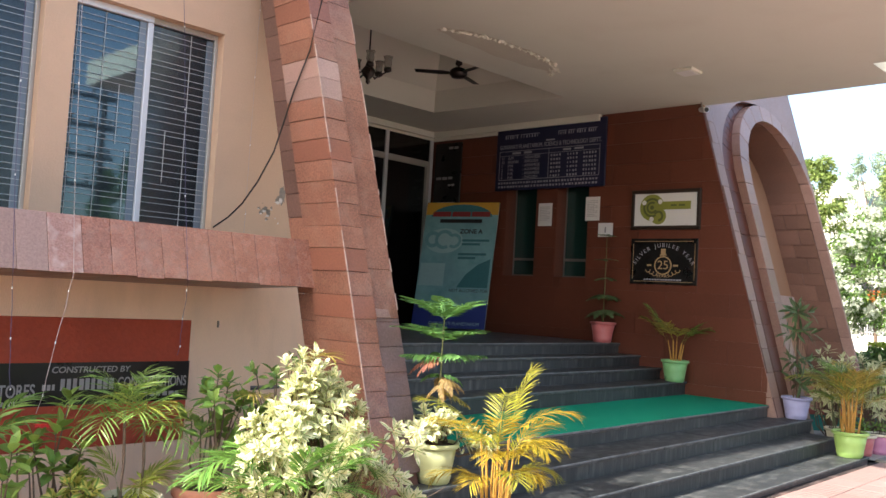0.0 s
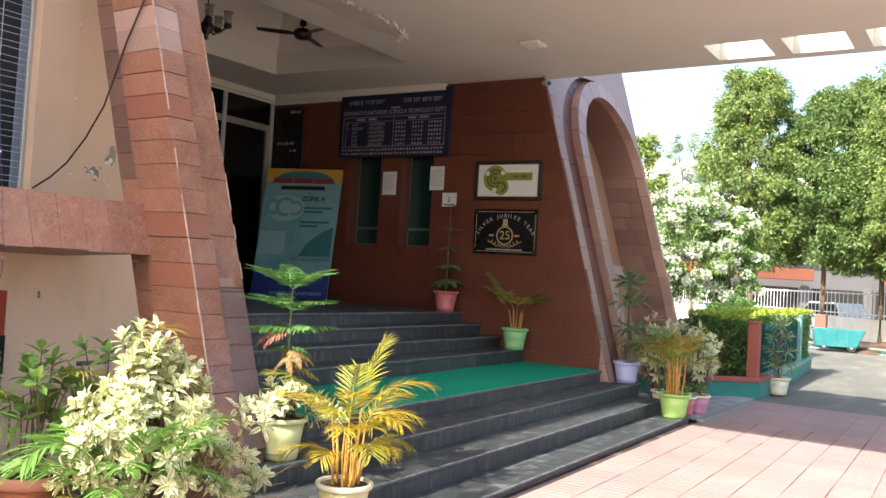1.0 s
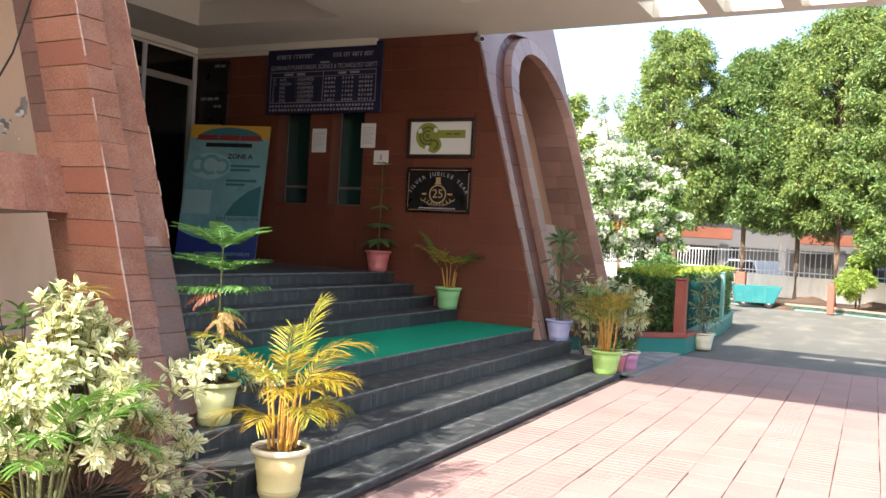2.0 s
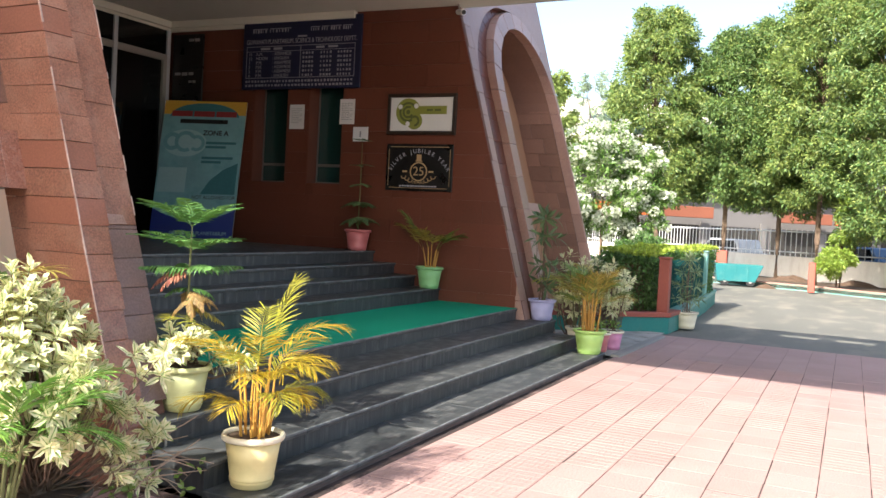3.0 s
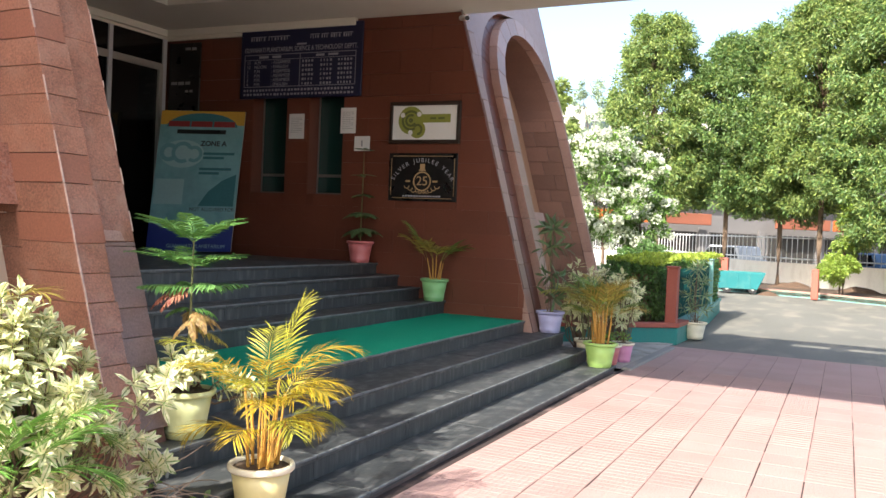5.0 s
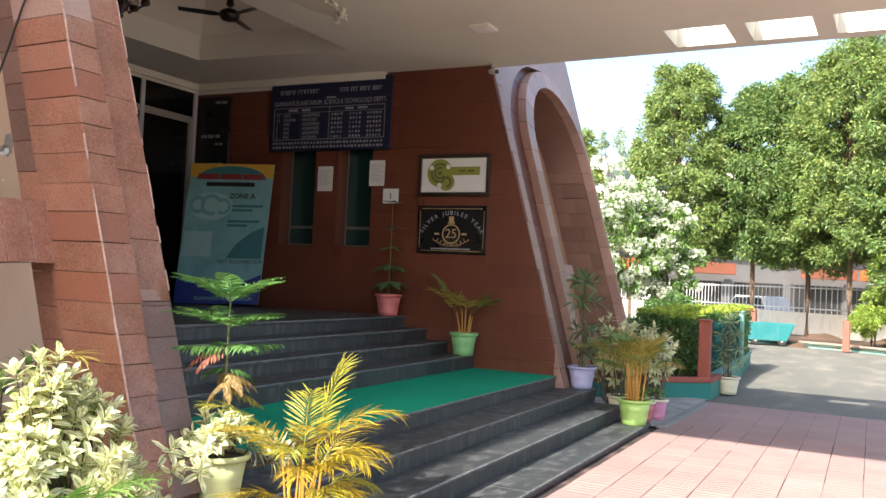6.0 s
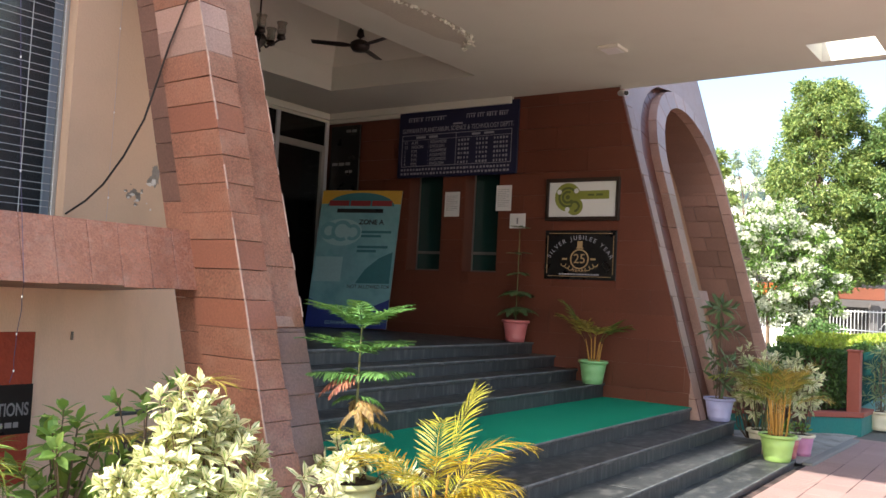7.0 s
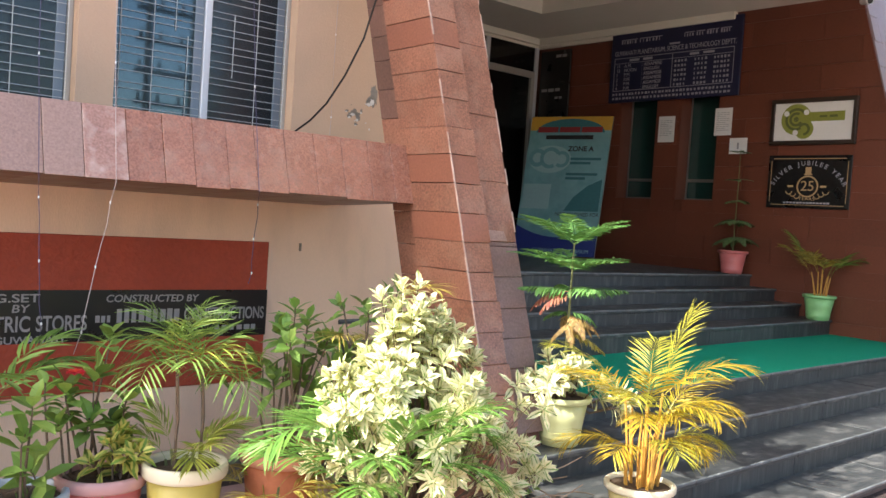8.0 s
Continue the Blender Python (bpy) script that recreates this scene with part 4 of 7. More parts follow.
flatp("picture", [(0.55, 0.32), (0.97, 0.32), (0.97, 0.55), (0.8, 0.50), (0.65, 0.42)], M["poster_teal"], 0.0, 0.0015)
flatp("pasted_sheet", [(0.02, 0.33), (0.36, 0.33), (0.36, 0.51), (0.02, 0.51)], M["poster_pale"], 0.002, 0.004)
PL = POST @ Matrix.Translation((0, -0.003, 0))
lettering("ZONE A", 0.10, PL @ Matrix.Translation((0.66 * PW, 0, 0.765 * PH)), M["black"], standee, bold=0.003)
lettering("NOT ALLOWED FOR", 0.075, PL @ Matrix.Translation((0.72 * PW, 0, 0.295 * PH)), M["black"], standee, squeeze=0.9)
lettering("GUWAHATI PLANETARIUM", 0.075, PL @ Matrix.Translation((0.58 * PW, 0, 0.035 * PH)), M["poster_pale"], standee, squeeze=0.9)
for z_, a_, b_ in ((0.685, 0.55, 0.92), (0.655, 0.55, 0.80), (0.575, 0.52, 0.90), (0.545, 0.52, 0.76)):
    flatp("bar", [(a_, z_), (b_, z_), (b_, z_ + 0.018), (a_, z_ + 0.018)], M["poster_teal"], 0.0, 0.002)

# ---- fan and chandelier under the porch ceiling ----
fan = empty("ceiling_fan", pose(6.62, 9.25, 4.66), label="dark three-blade ceiling fan hanging at rest", category="ceiling fan")
part("motor", lathe(bmesh.new(), [(0.03, -0.07), (0.09, -0.06), (0.12, -0.02), (0.12, 0.03), (0.08, 0.06), (0.03, 0.08)], 20), M["fan"], fan, smooth=True)
part("rod", tube(bmesh.new(), [(0, 0, 0.07), (0, 0, 0.92)], 0.012, 8), M["fan"], fan)
part("canopy_cup", lathe(bmesh.new(), [(0.02, 0.10), (0.05, 0.12), (0.035, 0.2), (0.02, 0.2)], 14), M["fan"], fan, smooth=True)
for k in range(3):
    bm = bmesh.new()
    prism(bm, [(0.10, -0.035), (0.22, -0.065), (0.58, -0.055), (0.60, 0.045), (0.22, 0.06), (0.10, 0.03)], -0.006, 0.0, 2, 0.002)
    moved(bm, Matrix.Rotation(radians(18 + 120 * k), 4, "Z") @ Matrix.Rotation(radians(9), 4, "X"))
    part("blade", bm, M["fan"], fan)
lampg = glass_mat("clear_lamp_glass", (0.25, 0.24, 0.22), 0.1, 0.5)
chan = empty("chandelier", pose(5.08, 9.30, 4.36), label="small dark chandelier with upturned glass shades", category="chandelier")
part("rod", tube(bmesh.new(), [(0, 0, 0.1), (0, 0, 1.24)], 0.01, 8), M["fan"], chan)
part("body", lathe(bmesh.new(), [(0.005, -0.19), (0.03, -0.16), (0.02, -0.13), (0.07, -0.08), (0.09, -0.02), (0.05, 0.03), (0.02, 0.1)], 16), M["fan"], chan, smooth=True)
for k in range(5):
    a = 2 * math.pi * k / 5 + 0.3
    c, s_ = math.cos(a), math.sin(a)
    part("arm", tube(bmesh.new(), [(0.06 * c, 0.06 * s_, -0.03), (0.15 * c, 0.15 * s_, -0.08), (0.24 * c, 0.24 * s_, -0.02)], 0.012, 6), M["fan"], chan)
    part("cup", lathe(bmesh.new(), [(0.01, -0.04), (0.05, -0.02), (0.045, 0.02)], 12, (0.24 * c, 0.24 * s_, 0)), M["fan"], chan, smooth=True)
    part("shade", lathe(bmesh.new(), [(0.035, 0.02), (0.05, 0.06), (0.045, 0.12), (0.06, 0.16)], 12, (0.24 * c, 0.24 * s_, 0)), lampg, chan, smooth=True)

cl = empty("ceiling_light", label="small square surface light on the canopy underside", category="ceiling light")
part("frame", boxes(((7.20, 6.10, SOF - 0.035), (7.46, 6.34, SOF - 0.001)), bevel=0.006), M["cornice"], cl)
part("diffuser", boxes(((7.225, 6.125, SOF - 0.042), (7.435, 6.315, SOF - 0.036)), bevel=0.003), M["white"], cl)
spot = empty("security_camera", label="small white bullet camera at the wall top", category="camera")
part("housing", tube(bmesh.new(), [(8.86, 6.84, 4.33), (8.74, 6.70, 4.29)], [0.035, 0.04], 12), M["white"], spot)
part("lens", tube(bmesh.new(), [(8.742, 6.702, 4.2905), (8.732, 6.69, 4.287)], 0.03, 12), M["black"], spot)
part("bracket", tube(bmesh.new(), [(8.82, 6.80, 4.35), (8.82, 6.82, 4.42)], 0.012, 8), M["alu_dull"], spot)

# flaking paint under the canopy
flake = empty("paint_flakes", label="strip of cracked and peeling ceiling paint", category="peeling paint", kind="stuff")
r = random.Random(8)
bm = bmesh.new()
RIDGE = [(4.57, 7.52), (4.85, 7.36), (5.10, 7.31), (5.62, 7.265), (6.05, 7.30), (6.345, 7.38), (6.60, 7.66)]


def ridge(f):
    f *= len(RIDGE) - 1
    k = min(int(f), len(RIDGE) - 2)
    return Vector(RIDGE[k]).lerp(Vector(RIDGE[k + 1]), f - k)


for i in range(150):
    f = i / 149
    x, y = ridge(f) + Vector((r.uniform(-0.03, 0.03), r.gauss(0.01, 0.022) * (0.7 + 0.6 * f)))
    s_ = r.uniform(0.015, 0.05)
    n_ = 5
    a0 = r.uniform(0, 6)
    vs = [bm.verts.new((x + s_ * r.uniform(0.5, 1) * math.cos(a0 + 2 * math.pi * k / n_), y + 0.5 * s_ * r.uniform(0.5, 1) * math.sin(a0 + 2 * math.pi * k / n_), SOF - r.uniform(0.002, 0.04))) for k in range(n_)]
    bm.faces.new(vs)
part("flake", bm, M["cornice"], flake)
M["bare_ceiling"] = mat("bare_ceiling_plaster", (0.56, 0.53, 0.44), 0.9, vary=0.10, big=2.5, grain=40, bump=0.5)
near, far_ = [], []
for i in range(31):
    f = i / 30
    q = ridge(f)
    near.append((q.x, q.y + r.uniform(-0.012, 0.012)))
    far_.append((q.x - 0.05 * f, max(q.y + 0.02, 7.75 - 0.12 * abs(1 - 2 * f) + 0.05 * noise.noise((6 * f, 2, 0)))))
bm = bmesh.new()
for (a_, b_, c_, d_) in zip(near, near[1:], far_[1:], far_):
    bm.faces.new([bm.verts.new((px, py, SOF - 0.0025)) for px, py in (a_, b_, c_, d_)])
part("bare_patch", bm, M["bare_ceiling"], flake, "bare plaster where paint has peeled")

# ---- painted sign and wires on the wing ----
tagged(part("lower_wall", boxes(((-22.0, LW, -0.03), (2.80, YW - 0.003, LB + 0.02))), M["beige_bounce"]), "beige plastered base wall under the granite band", "wall", kind="structure")
ws = empty("painted_wall_sign", label="brick-red painted wall panel with a black lettered band", category="sign")
part("panel", boxes(((-2.6, LW - 0.012, 0.455), (1.668, LW - 0.001, 1.33)), bevel=0.003), M["red_paint"], ws)
part("band", boxes(((-2.6, LW - 0.016, 0.745), (1.674, LW - 0.0125, 1.03)), bevel=0.001), M["black"], ws)
r2 = random.Random(6)
WS = Matrix.Translation((0, LW - 0.0165, 0))
M["faded"] = mat("faded_white_lettering", (0.30, 0.285, 0.275), 0.7, vary=0.15, grain=40)


def fitted(text, a, b, z, h, name="lettering", slope=0.0):
    """Letters stretched to a given width and height on the wall sign."""
    ob = lettering(text, 0.1, Matrix.Identity(4), M["faded"], ws, name, 0.0015, bold=0.0015)
    xs_ = [v.co.x for v in ob.data.vertices]
    zs_ = [v.co.z for v in ob.data.vertices]
    w_, h0 = max(xs_) - min(xs_), max(zs_) - min(zs_)
    shear = Matrix.Identity(4)
    shear[0][2] = slope
    ob.data.transform(WS @ Matrix.Translation((a, 0, z - h / 2)) @ shear @ Matrix.Diagonal(((b - a) / w_, 1, h / h0, 1)) @ Matrix.Translation((-min(xs_), 0, -min(zs_))))


for text, a_, b_, z_, h_, sl in (("CONSTRUCTED BY", 0.678, 1.215, 0.982, 0.042, 0.15), ("D.G.SET", 0.03, 0.335, 0.987, 0.045, 0.0), ("BY", 0.20, 0.283, 0.932, 0.042, 0.15),
                                 ("STORES", 0.321, 0.581, 0.85, 0.085, 0.0), ("ELECTRIC", -0.06, 0.292, 0.85, 0.085, 0.0), ("CONSTRUCTIONS", 1.135, 1.655, 0.888, 0.075, 0.0), ("GUWAHATI", 0.12, 0.462, 0.765, 0.04, 0.0)):
    fitted(text, a_, b_, z_, h_, slope=sl)
for a_, b_, z_, h_, c_ in ((0.625, 0.72, 0.868, 0.04, 3), (0.742, 1.114, 0.884, 0.08, 9), (1.33, 1.62, 0.80, 0.032, 6)):
    w_ = (b_ - a_) / c_
    for i in range(c_):
        f_ = r2.uniform(0.55, 0.82)
        part("bar", moved(boxes(((a_ + i * w_, -0.0015, z_ - h_ / 2), (a_ + (i + f_) * w_, 0, z_ + h_ / 2 * r2.uniform(0.8, 1)))), WS), M["faded"], ws)

r = random.Random(5)
cable = empty("cable", label="black cable sagging from the pier to the window corner", category="cable")
part("cord", tube(bmesh.new(), [(1.89, 7.24, 2.05), (1.93, 7.10, 2.13), (1.95, 6.95, 2.23), (1.98, 6.80, 2.40), (2.01, 6.66, 2.62), (2.025, 6.58, 2.84), (2.035, 6.50, 3.05), (2.035, 6.33, 3.34), (2.035, 6.22, 3.70), (2.03, 6.35, 4.0), (2.03, 6.55, 4.5)], 0.0065, 6), M["wire"], cable, smooth=True)
STR = [((2.17, 7.235, 4.6), (2.165, 7.235, 2.0), "string"), ((0.36, 6.40, 4.6), (0.37, 6.16, 1.96), "string"), ((1.13, 6.7, 4.6), (1.07, 6.17, 1.96), "string_blue"), ((0.06, 6.4, 4.4), (0.05, 6.16, 1.96), "string_blue")]
for k, (a_, b_, m_) in enumerate(STR):
    st = empty("hanging_string", label="thin string of tiny fairy lights hanging down the wall", category="string", group="hanging strings")
    a_, b_ = Vector(a_), Vector(b_)
    n_ = 14
    pts = [a_.lerp(b_, i / n_) + Vector((0.008 * noise.noise((i * 0.9, k, 0)), 0, 0)) for i in range(n_ + 1)]
    if k:
        pts.append(Vector((b_.x, YL + 0.385 + BATL * LB - 0.015, LB - 0.01)))
        b_ = pts[-1]
        end = {1: Vector((0.22, 6.05, 0.86)), 2: Vector((1.10, 6.2, 1.15)), 3: Vector((0.09, 6.1, 0.9))}[k]
        pts += [b_.lerp(end, i / 8) + Vector((0.012 * noise.noise((i * 0.8, k, 7)), 0, 0)) for i in range(1, 9)]
    part("strand", tube(bmesh.new(), pts, 0.0017, 5), M[m_], st)
    for p in pts[1::3]:
        part("bulb", lathe(bmesh.new(), [(0.001, -0.008), (0.004, -0.003), (0.0035, 0.004), (0.001, 0.007)], 7, p), M["white"], st, smooth=True)

# damaged plaster near the pier
M["bare"] = mat("bare_grey_plaster", (0.25, 0.215, 0.175), 0.9, vary=0.4, big=6, grain=40, bump=0.6)
M["flaked"] = mat("flaked_white_plaster", (0.66, 0.62, 0.56), 0.9, vary=0.15, big=6, grain=40, bump=0.5)
pl = empty("damaged_plaster", label="patch of flaking plaster on the beige wall", category="damaged plaster", kind="stuff")
r = random.Random(3)


def torn_patch(cx, cz, w, h, mm, depth, n=34):
    """A ragged flat patch on the wing wall."""
    bm = bmesh.new()
    seed = r.uniform(0, 50)
    pts = []
    for k in range(n):
        a = 2 * math.pi * k / n
        q = 1 + 0.5 * noise.noise((math.cos(a) * 1.6, math.sin(a) * 1.6, seed)) + 0.35 * noise.noise((math.cos(a) * 5, math.sin(a) * 5, seed)) + r.uniform(-0.08, 0.08)
        pts.append((cx + w * q * math.cos(a), cz + h * q * math.sin(a)))
    prism(bm, pts, YW - depth, YW + 0.001, 1)
    part("chip", bm, mm, pl)


for cx, cz, w, h in ((2.515, 2.385, 0.030, 0.065), (2.49, 2.335, 0.040, 0.028), (2.36, 2.245, 0.030, 0.020), (2.33, 2.22, 0.022, 0.016), (2.395, 2.215, 0.020, 0.026), (2.38, 2.165, 0.014, 0.010), (2.30, 2.25, 0.012, 0.008), (2.42, 2.26, 0.010, 0.012), (2.64, 2.12, 0.012, 0.016), (2.645, 2.07, 0.008, 0.008), (2.63, 2.17, 0.007, 0.010)):
    torn_patch(cx, cz, w, h, M["bare"], 0.002)
    torn_patch(cx - 0.4 * w, cz - 0.8 * h, 0.55 * w, 0.4 * h, M["flaked"], 0.0035)
for k in range(7):
    torn_patch(r.gauss(2.37, 0.06), r.gauss(2.215, 0.035), r.uniform(0.003, 0.008), r.uniform(0.003, 0.007), M["bare"] if k % 2 else M["flaked"], 0.003, 9)
zz = 2.0
while zz < 3.3:
    torn_patch(2.655 - 0.155 * (zz - 2.05) + r.uniform(-0.004, 0.004), zz, r.uniform(0.006, 0.016), r.uniform(0.012, 0.03), M["flaked"], 0.003, 11)
    zz += r.uniform(0.04, 0.11)
r = random.Random(15)
bm = bmesh.new()
zz = 1.14
while zz < 1.62:
    zl = r.uniform(0.03, 0.07)
    xx = 2.675 + 0.24 * (1.54 - zz) + r.uniform(-0.006, 0.006)
    w_ = r.uniform(0.006, 0.020)
    prism(bm, [(xx, zz), (xx + w_, zz + r.uniform(0, 0.01)), (xx + w_ * r.uniform(0.4, 1.0), zz + zl), (xx - r.uniform(0, 0.008), zz + zl)], LW - 0.004, LW + 0.001, 1)
    zz += zl
part("chip", bm, M["flaked"], pl)
tagged(part("wall_hook", boxes(((1.890, LW - 0.012, 1.28), (1.903, LW + 0.001, 1.33)), bevel=0.002), M["bare"]), "small rusty hook stub in the beige wall", "hook")

# ---- plants: makers ----
class Leaves:
    """Gathers leaves, each a folded blade of eight triangles with its width along u, into one mesh."""

    def __init__(self):
        self.v, self.f, self.uv = [], [], []

    def add(self, p, d, n, length, width, droop=0.15, fold=0.25, wave=0.0):
        p, d = Vector(p), Vector(d).normalized()
        s = d.cross(Vector(n))
        if s.length < 1e-4:
            s = d.cross(Vector((1, 0, 0.3)))
        s.normalize()
        up = s.cross(d).normalized()
        k = len(self.v)

        def at(t, side, w):
            bend = -droop * length * t * t
            return p + d * (length * t) + up * (bend + abs(side) * fold * w) + s * (side * w) + Vector((0, 0, -0.0))
        w = width / 2
        self.v += [at(0, 0, 0), at(0.32, -1, w * 0.8), at(0.32, 0, w), at(0.32, 1, w * 0.8), at(0.66, -1, w * 0.85), at(0.66, 0, w), at(0.66, 1, w * 0.85), at(1, 0, 0)]
        uvs = [(0.5, 0), (0, 0.3), (0.5, 0.3), (1, 0.3), (0, 0.66), (0.5, 0.66), (1, 0.66), (0.5, 1)]
        for f in ((0, 3, 2), (0, 2, 1), (2, 3, 6, 5), (1, 2, 5, 4), (5, 6, 7), (4, 5, 7)):
            self.f.append([k + i for i in f])
            self.uv += [uvs[i] for i in f]

    def build(self, name, material, parent, label="", smooth=False):
        me = bpy.data.meshes.new(name)
        me.from_pydata([tuple(v) for v in self.v], [], self.f)
        uv = me.uv_layers.new(name="uv")
        uv.data.foreach_set("uv", [c for p in self.uv for c in p])
        return link(name, me, parent, label, (material,), smooth)


def cloud(name, centres, normals, size, material, parent, seed, spread=0.6, aspect=0.45, label="", kind=""):
    """Many small folded leaves at given places, as one mesh."""
    r = np.random.RandomState(seed)
    n = len(centres)
    d = normals * 0.4 + r.normal(size=(n, 3)) * spread + np.array([0, 0, -0.25])
    d /= np.linalg.norm(d, axis=1, keepdims=True)
    a = r.normal(size=(n, 3))
    s = np.cross(d, a)
    s /= np.linalg.norm(s, axis=1, keepdims=True)
    u = np.cross(s, d)
    L = size * r.uniform(0.6, 1.3, size=(n, 1))
    W = L * aspect
    p0 = centres
    pl_ = centres + d * L * 0.5 - s * W * 0.5 + u * W * 0.18
    pr = centres + d * L * 0.5 + s * W * 0.5 + u * W * 0.18
    p1 = centres + d * L - u * L * 0.12
    v = np.stack([p0, pr, p1, pl_], 1).reshape(-1, 3)
    k = np.arange(n)[:, None] * 4
    tri = np.concatenate([k + np.array([[0, 1, 2]]), k + np.array([[0, 2, 3]])], 1).reshape(-1)
    me = bpy.data.meshes.new(name)
    me.vertices.add(len(v))
    me.vertices.foreach_set("co", v.astype(np.float32).ravel())
    me.loops.add(len(tri))
    me.loops.foreach_set("vertex_index", tri.astype(np.int32))
    me.polygons.add(len(tri) // 3)
    me.polygons.foreach_set("loop_start", np.arange(0, len(tri), 3, dtype=np.int32))
    me.update(calc_edges=True)
    ob = link(name, me, parent, label, (material,))
    return tagged(ob, kind=kind)


def plastic(name, col):
    return mat(name, col, 0.4, vary=0.06, big=5, grain=30, bump=0.04, dirt=tuple(c * 0.75 for c in col), dirt_amount=0.3)


M["pot_cream"] = plastic("cream_plastic", (0.66, 0.56, 0.26))
M["pot_rim"] = plastic("pale_cream_plastic", (0.74, 0.68, 0.50))
M["pot_pale"] = plastic("pale_green_plastic", (0.60, 0.63, 0.31))
M["pot_lime"] = plastic("lime_green_plastic", (0.38, 0.58, 0.16))
M["pot_green"] = plastic("mint_green_plastic", (0.24, 0.50, 0.20))
M["pot_lav"] = plastic("lavender_plastic", (0.42, 0.43, 0.66))
M["pot_red"] = plastic("coral_red_plastic", (0.58, 0.17, 0.16))
M["pot_pink"] = plastic("pink_plastic", (0.58, 0.24, 0.38))
M["pot_pink_rim"] = plastic("dusty_pink_plastic", (0.52, 0.30, 0.28))
M["pot_terra"] = mat("terracotta", (0.44, 0.14, 0.06), 0.75, vary=0.15, big=6, grain=50, bump=0.2)
M["pot_terra_rim"] = mat("dusty_terracotta_rim", (0.56, 0.24, 0.15), 0.75, vary=0.15, big=6, grain=50, bump=0.2)
M["pot_yellow"] = plastic("mustard_plastic", (0.52, 0.42, 0.10))
M["pot_grey"] = plastic("grey_plastic", (0.42, 0.46, 0.52))
M["pot_dark"] = plastic("dark_plastic", (0.035, 0.035, 0.035))
M["bark"] = mat("grey_brown_bark", (0.15, 0.10, 0.065), 0.9, vary=0.3, big=8, grain=40, bump=0.8)
M["stem_green"] = mat("green_brown_stem", (0.13, 0.14, 0.05), 0.7, vary=0.25, big=8, grain=40, bump=0.2)
M["stem_gold"] = mat("golden_palm_stem", (0.50, 0.27, 0.05), 0.5, vary=0.2, big=8, grain=40, bump=0.1)
M["lf_cream"] = leaf_mat("variegated_leaf", (0.24, 0.36, 0.09), edge=(0.76, 0.73, 0.44), edge_from=0.225, vary=0.3, through=0.3)
M["lf_gold_green"] = leaf_mat("green_gold_palm_leaf", (0.36, 0.35, 0.04), vary=0.3, through=0.35)
M["lf_gold"] = leaf_mat("golden_palm_leaf", (0.45, 0.335, 0.028), vary=0.35, through=0.35)
M["lf_lime"] = leaf_mat("yellow_green_palm_leaf", (0.34, 0.38, 0.06), vary=0.3, through=0.35)
M["lf_palm"] = leaf_mat("palm_leaf", (0.18, 0.28, 0.055), vary=0.4, through=0.3)
M["lf_olive"] = leaf_mat("yellowing_palm_leaf", (0.40, 0.33, 0.07), vary=0.4, through=0.3)
M["lf_fir"] = leaf_mat("pine_needle", (0.11, 0.24, 0.06), vary=0.25, through=0.2)
M["lf_fir_dusty"] = leaf_mat("dusty_pine_needle", (0.20, 0.26, 0.12), vary=0.3, through=0.25)
M["lf_fir_dark"] = leaf_mat("dark_pine_needle", (0.10, 0.16, 0.06), vary=0.25, through=0.2)
M["lf_brown"] = leaf_mat("withered_leaf", (0.36, 0.14, 0.085), vary=0.25, through=0.2)
M["lf_dry"] = leaf_mat("dry_leaf", (0.38, 0.25, 0.09), vary=0.3, through=0.2)
M["lf_green"] = leaf_mat("broad_green_leaf", (0.19, 0.30, 0.06), vary=0.4, through=0.3)
M["lf_fresh"] = leaf_mat("fresh_green_leaf", (0.26, 0.40, 0.085), vary=0.3, through=0.35)
M["lf_croton"] = leaf_mat("mottled_croton_leaf", (0.22, 0.34, 0.06), edge=(0.62, 0.57, 0.15), edge_from=0.31, vary=0.3)
M["lf_bright"] = leaf_mat("bright_fern_leaf", (0.14, 0.28, 0.05), vary=0.35, through=0.3)


def pot(parent, r, h, body, rim=None, ribs=2, z0=0.0):
    """A tapered pot with a rolled rim, an inner wall and soil."""
    rim = rim or body
    prof = [(r * 0.62, 0.0), (r * 0.66, 0.008)]
    for i in range(ribs):
        zz = h * (0.10 + 0.05 * i)
        rr = r * (0.66 + 0.25 * zz / h)
        prof += [(rr, zz), (rr + 0.005, zz + 0.006), (rr + 0.001, zz + 0.013)]
    prof += [(r * 0.78, h * 0.5), (r * 0.885, h * 0.89), (r * 0.85, h * 0.89), (r * 0.72, h * 0.5)]
    ob = part("pot", lathe(bmesh.new(), prof, 28, (0, 0, z0)), body, parent, smooth=True)
    part("rim", lathe(bmesh.new(), [(r * 0.87, h * 0.87), (r * 0.97, h * 0.885), (r, h * 0.91), (r, h * 0.97), (r * 0.97, h), (r * 0.90, h), (r * 0.865, h * 0.97), (r * 0.865, h * 0.87)], 28, (0, 0, z0), False), rim, ob, smooth=True)
    bm = bmesh.new()
    lathe(bm, [(r * 0.84, h * 0.80), (r * 0.855, h * 0.93), (r * 0.5, h * 0.945), (0.01, h * 0.955)], 20, (0, 0, z0))
    part("soil", bm, M["soil"], ob)
    return ob


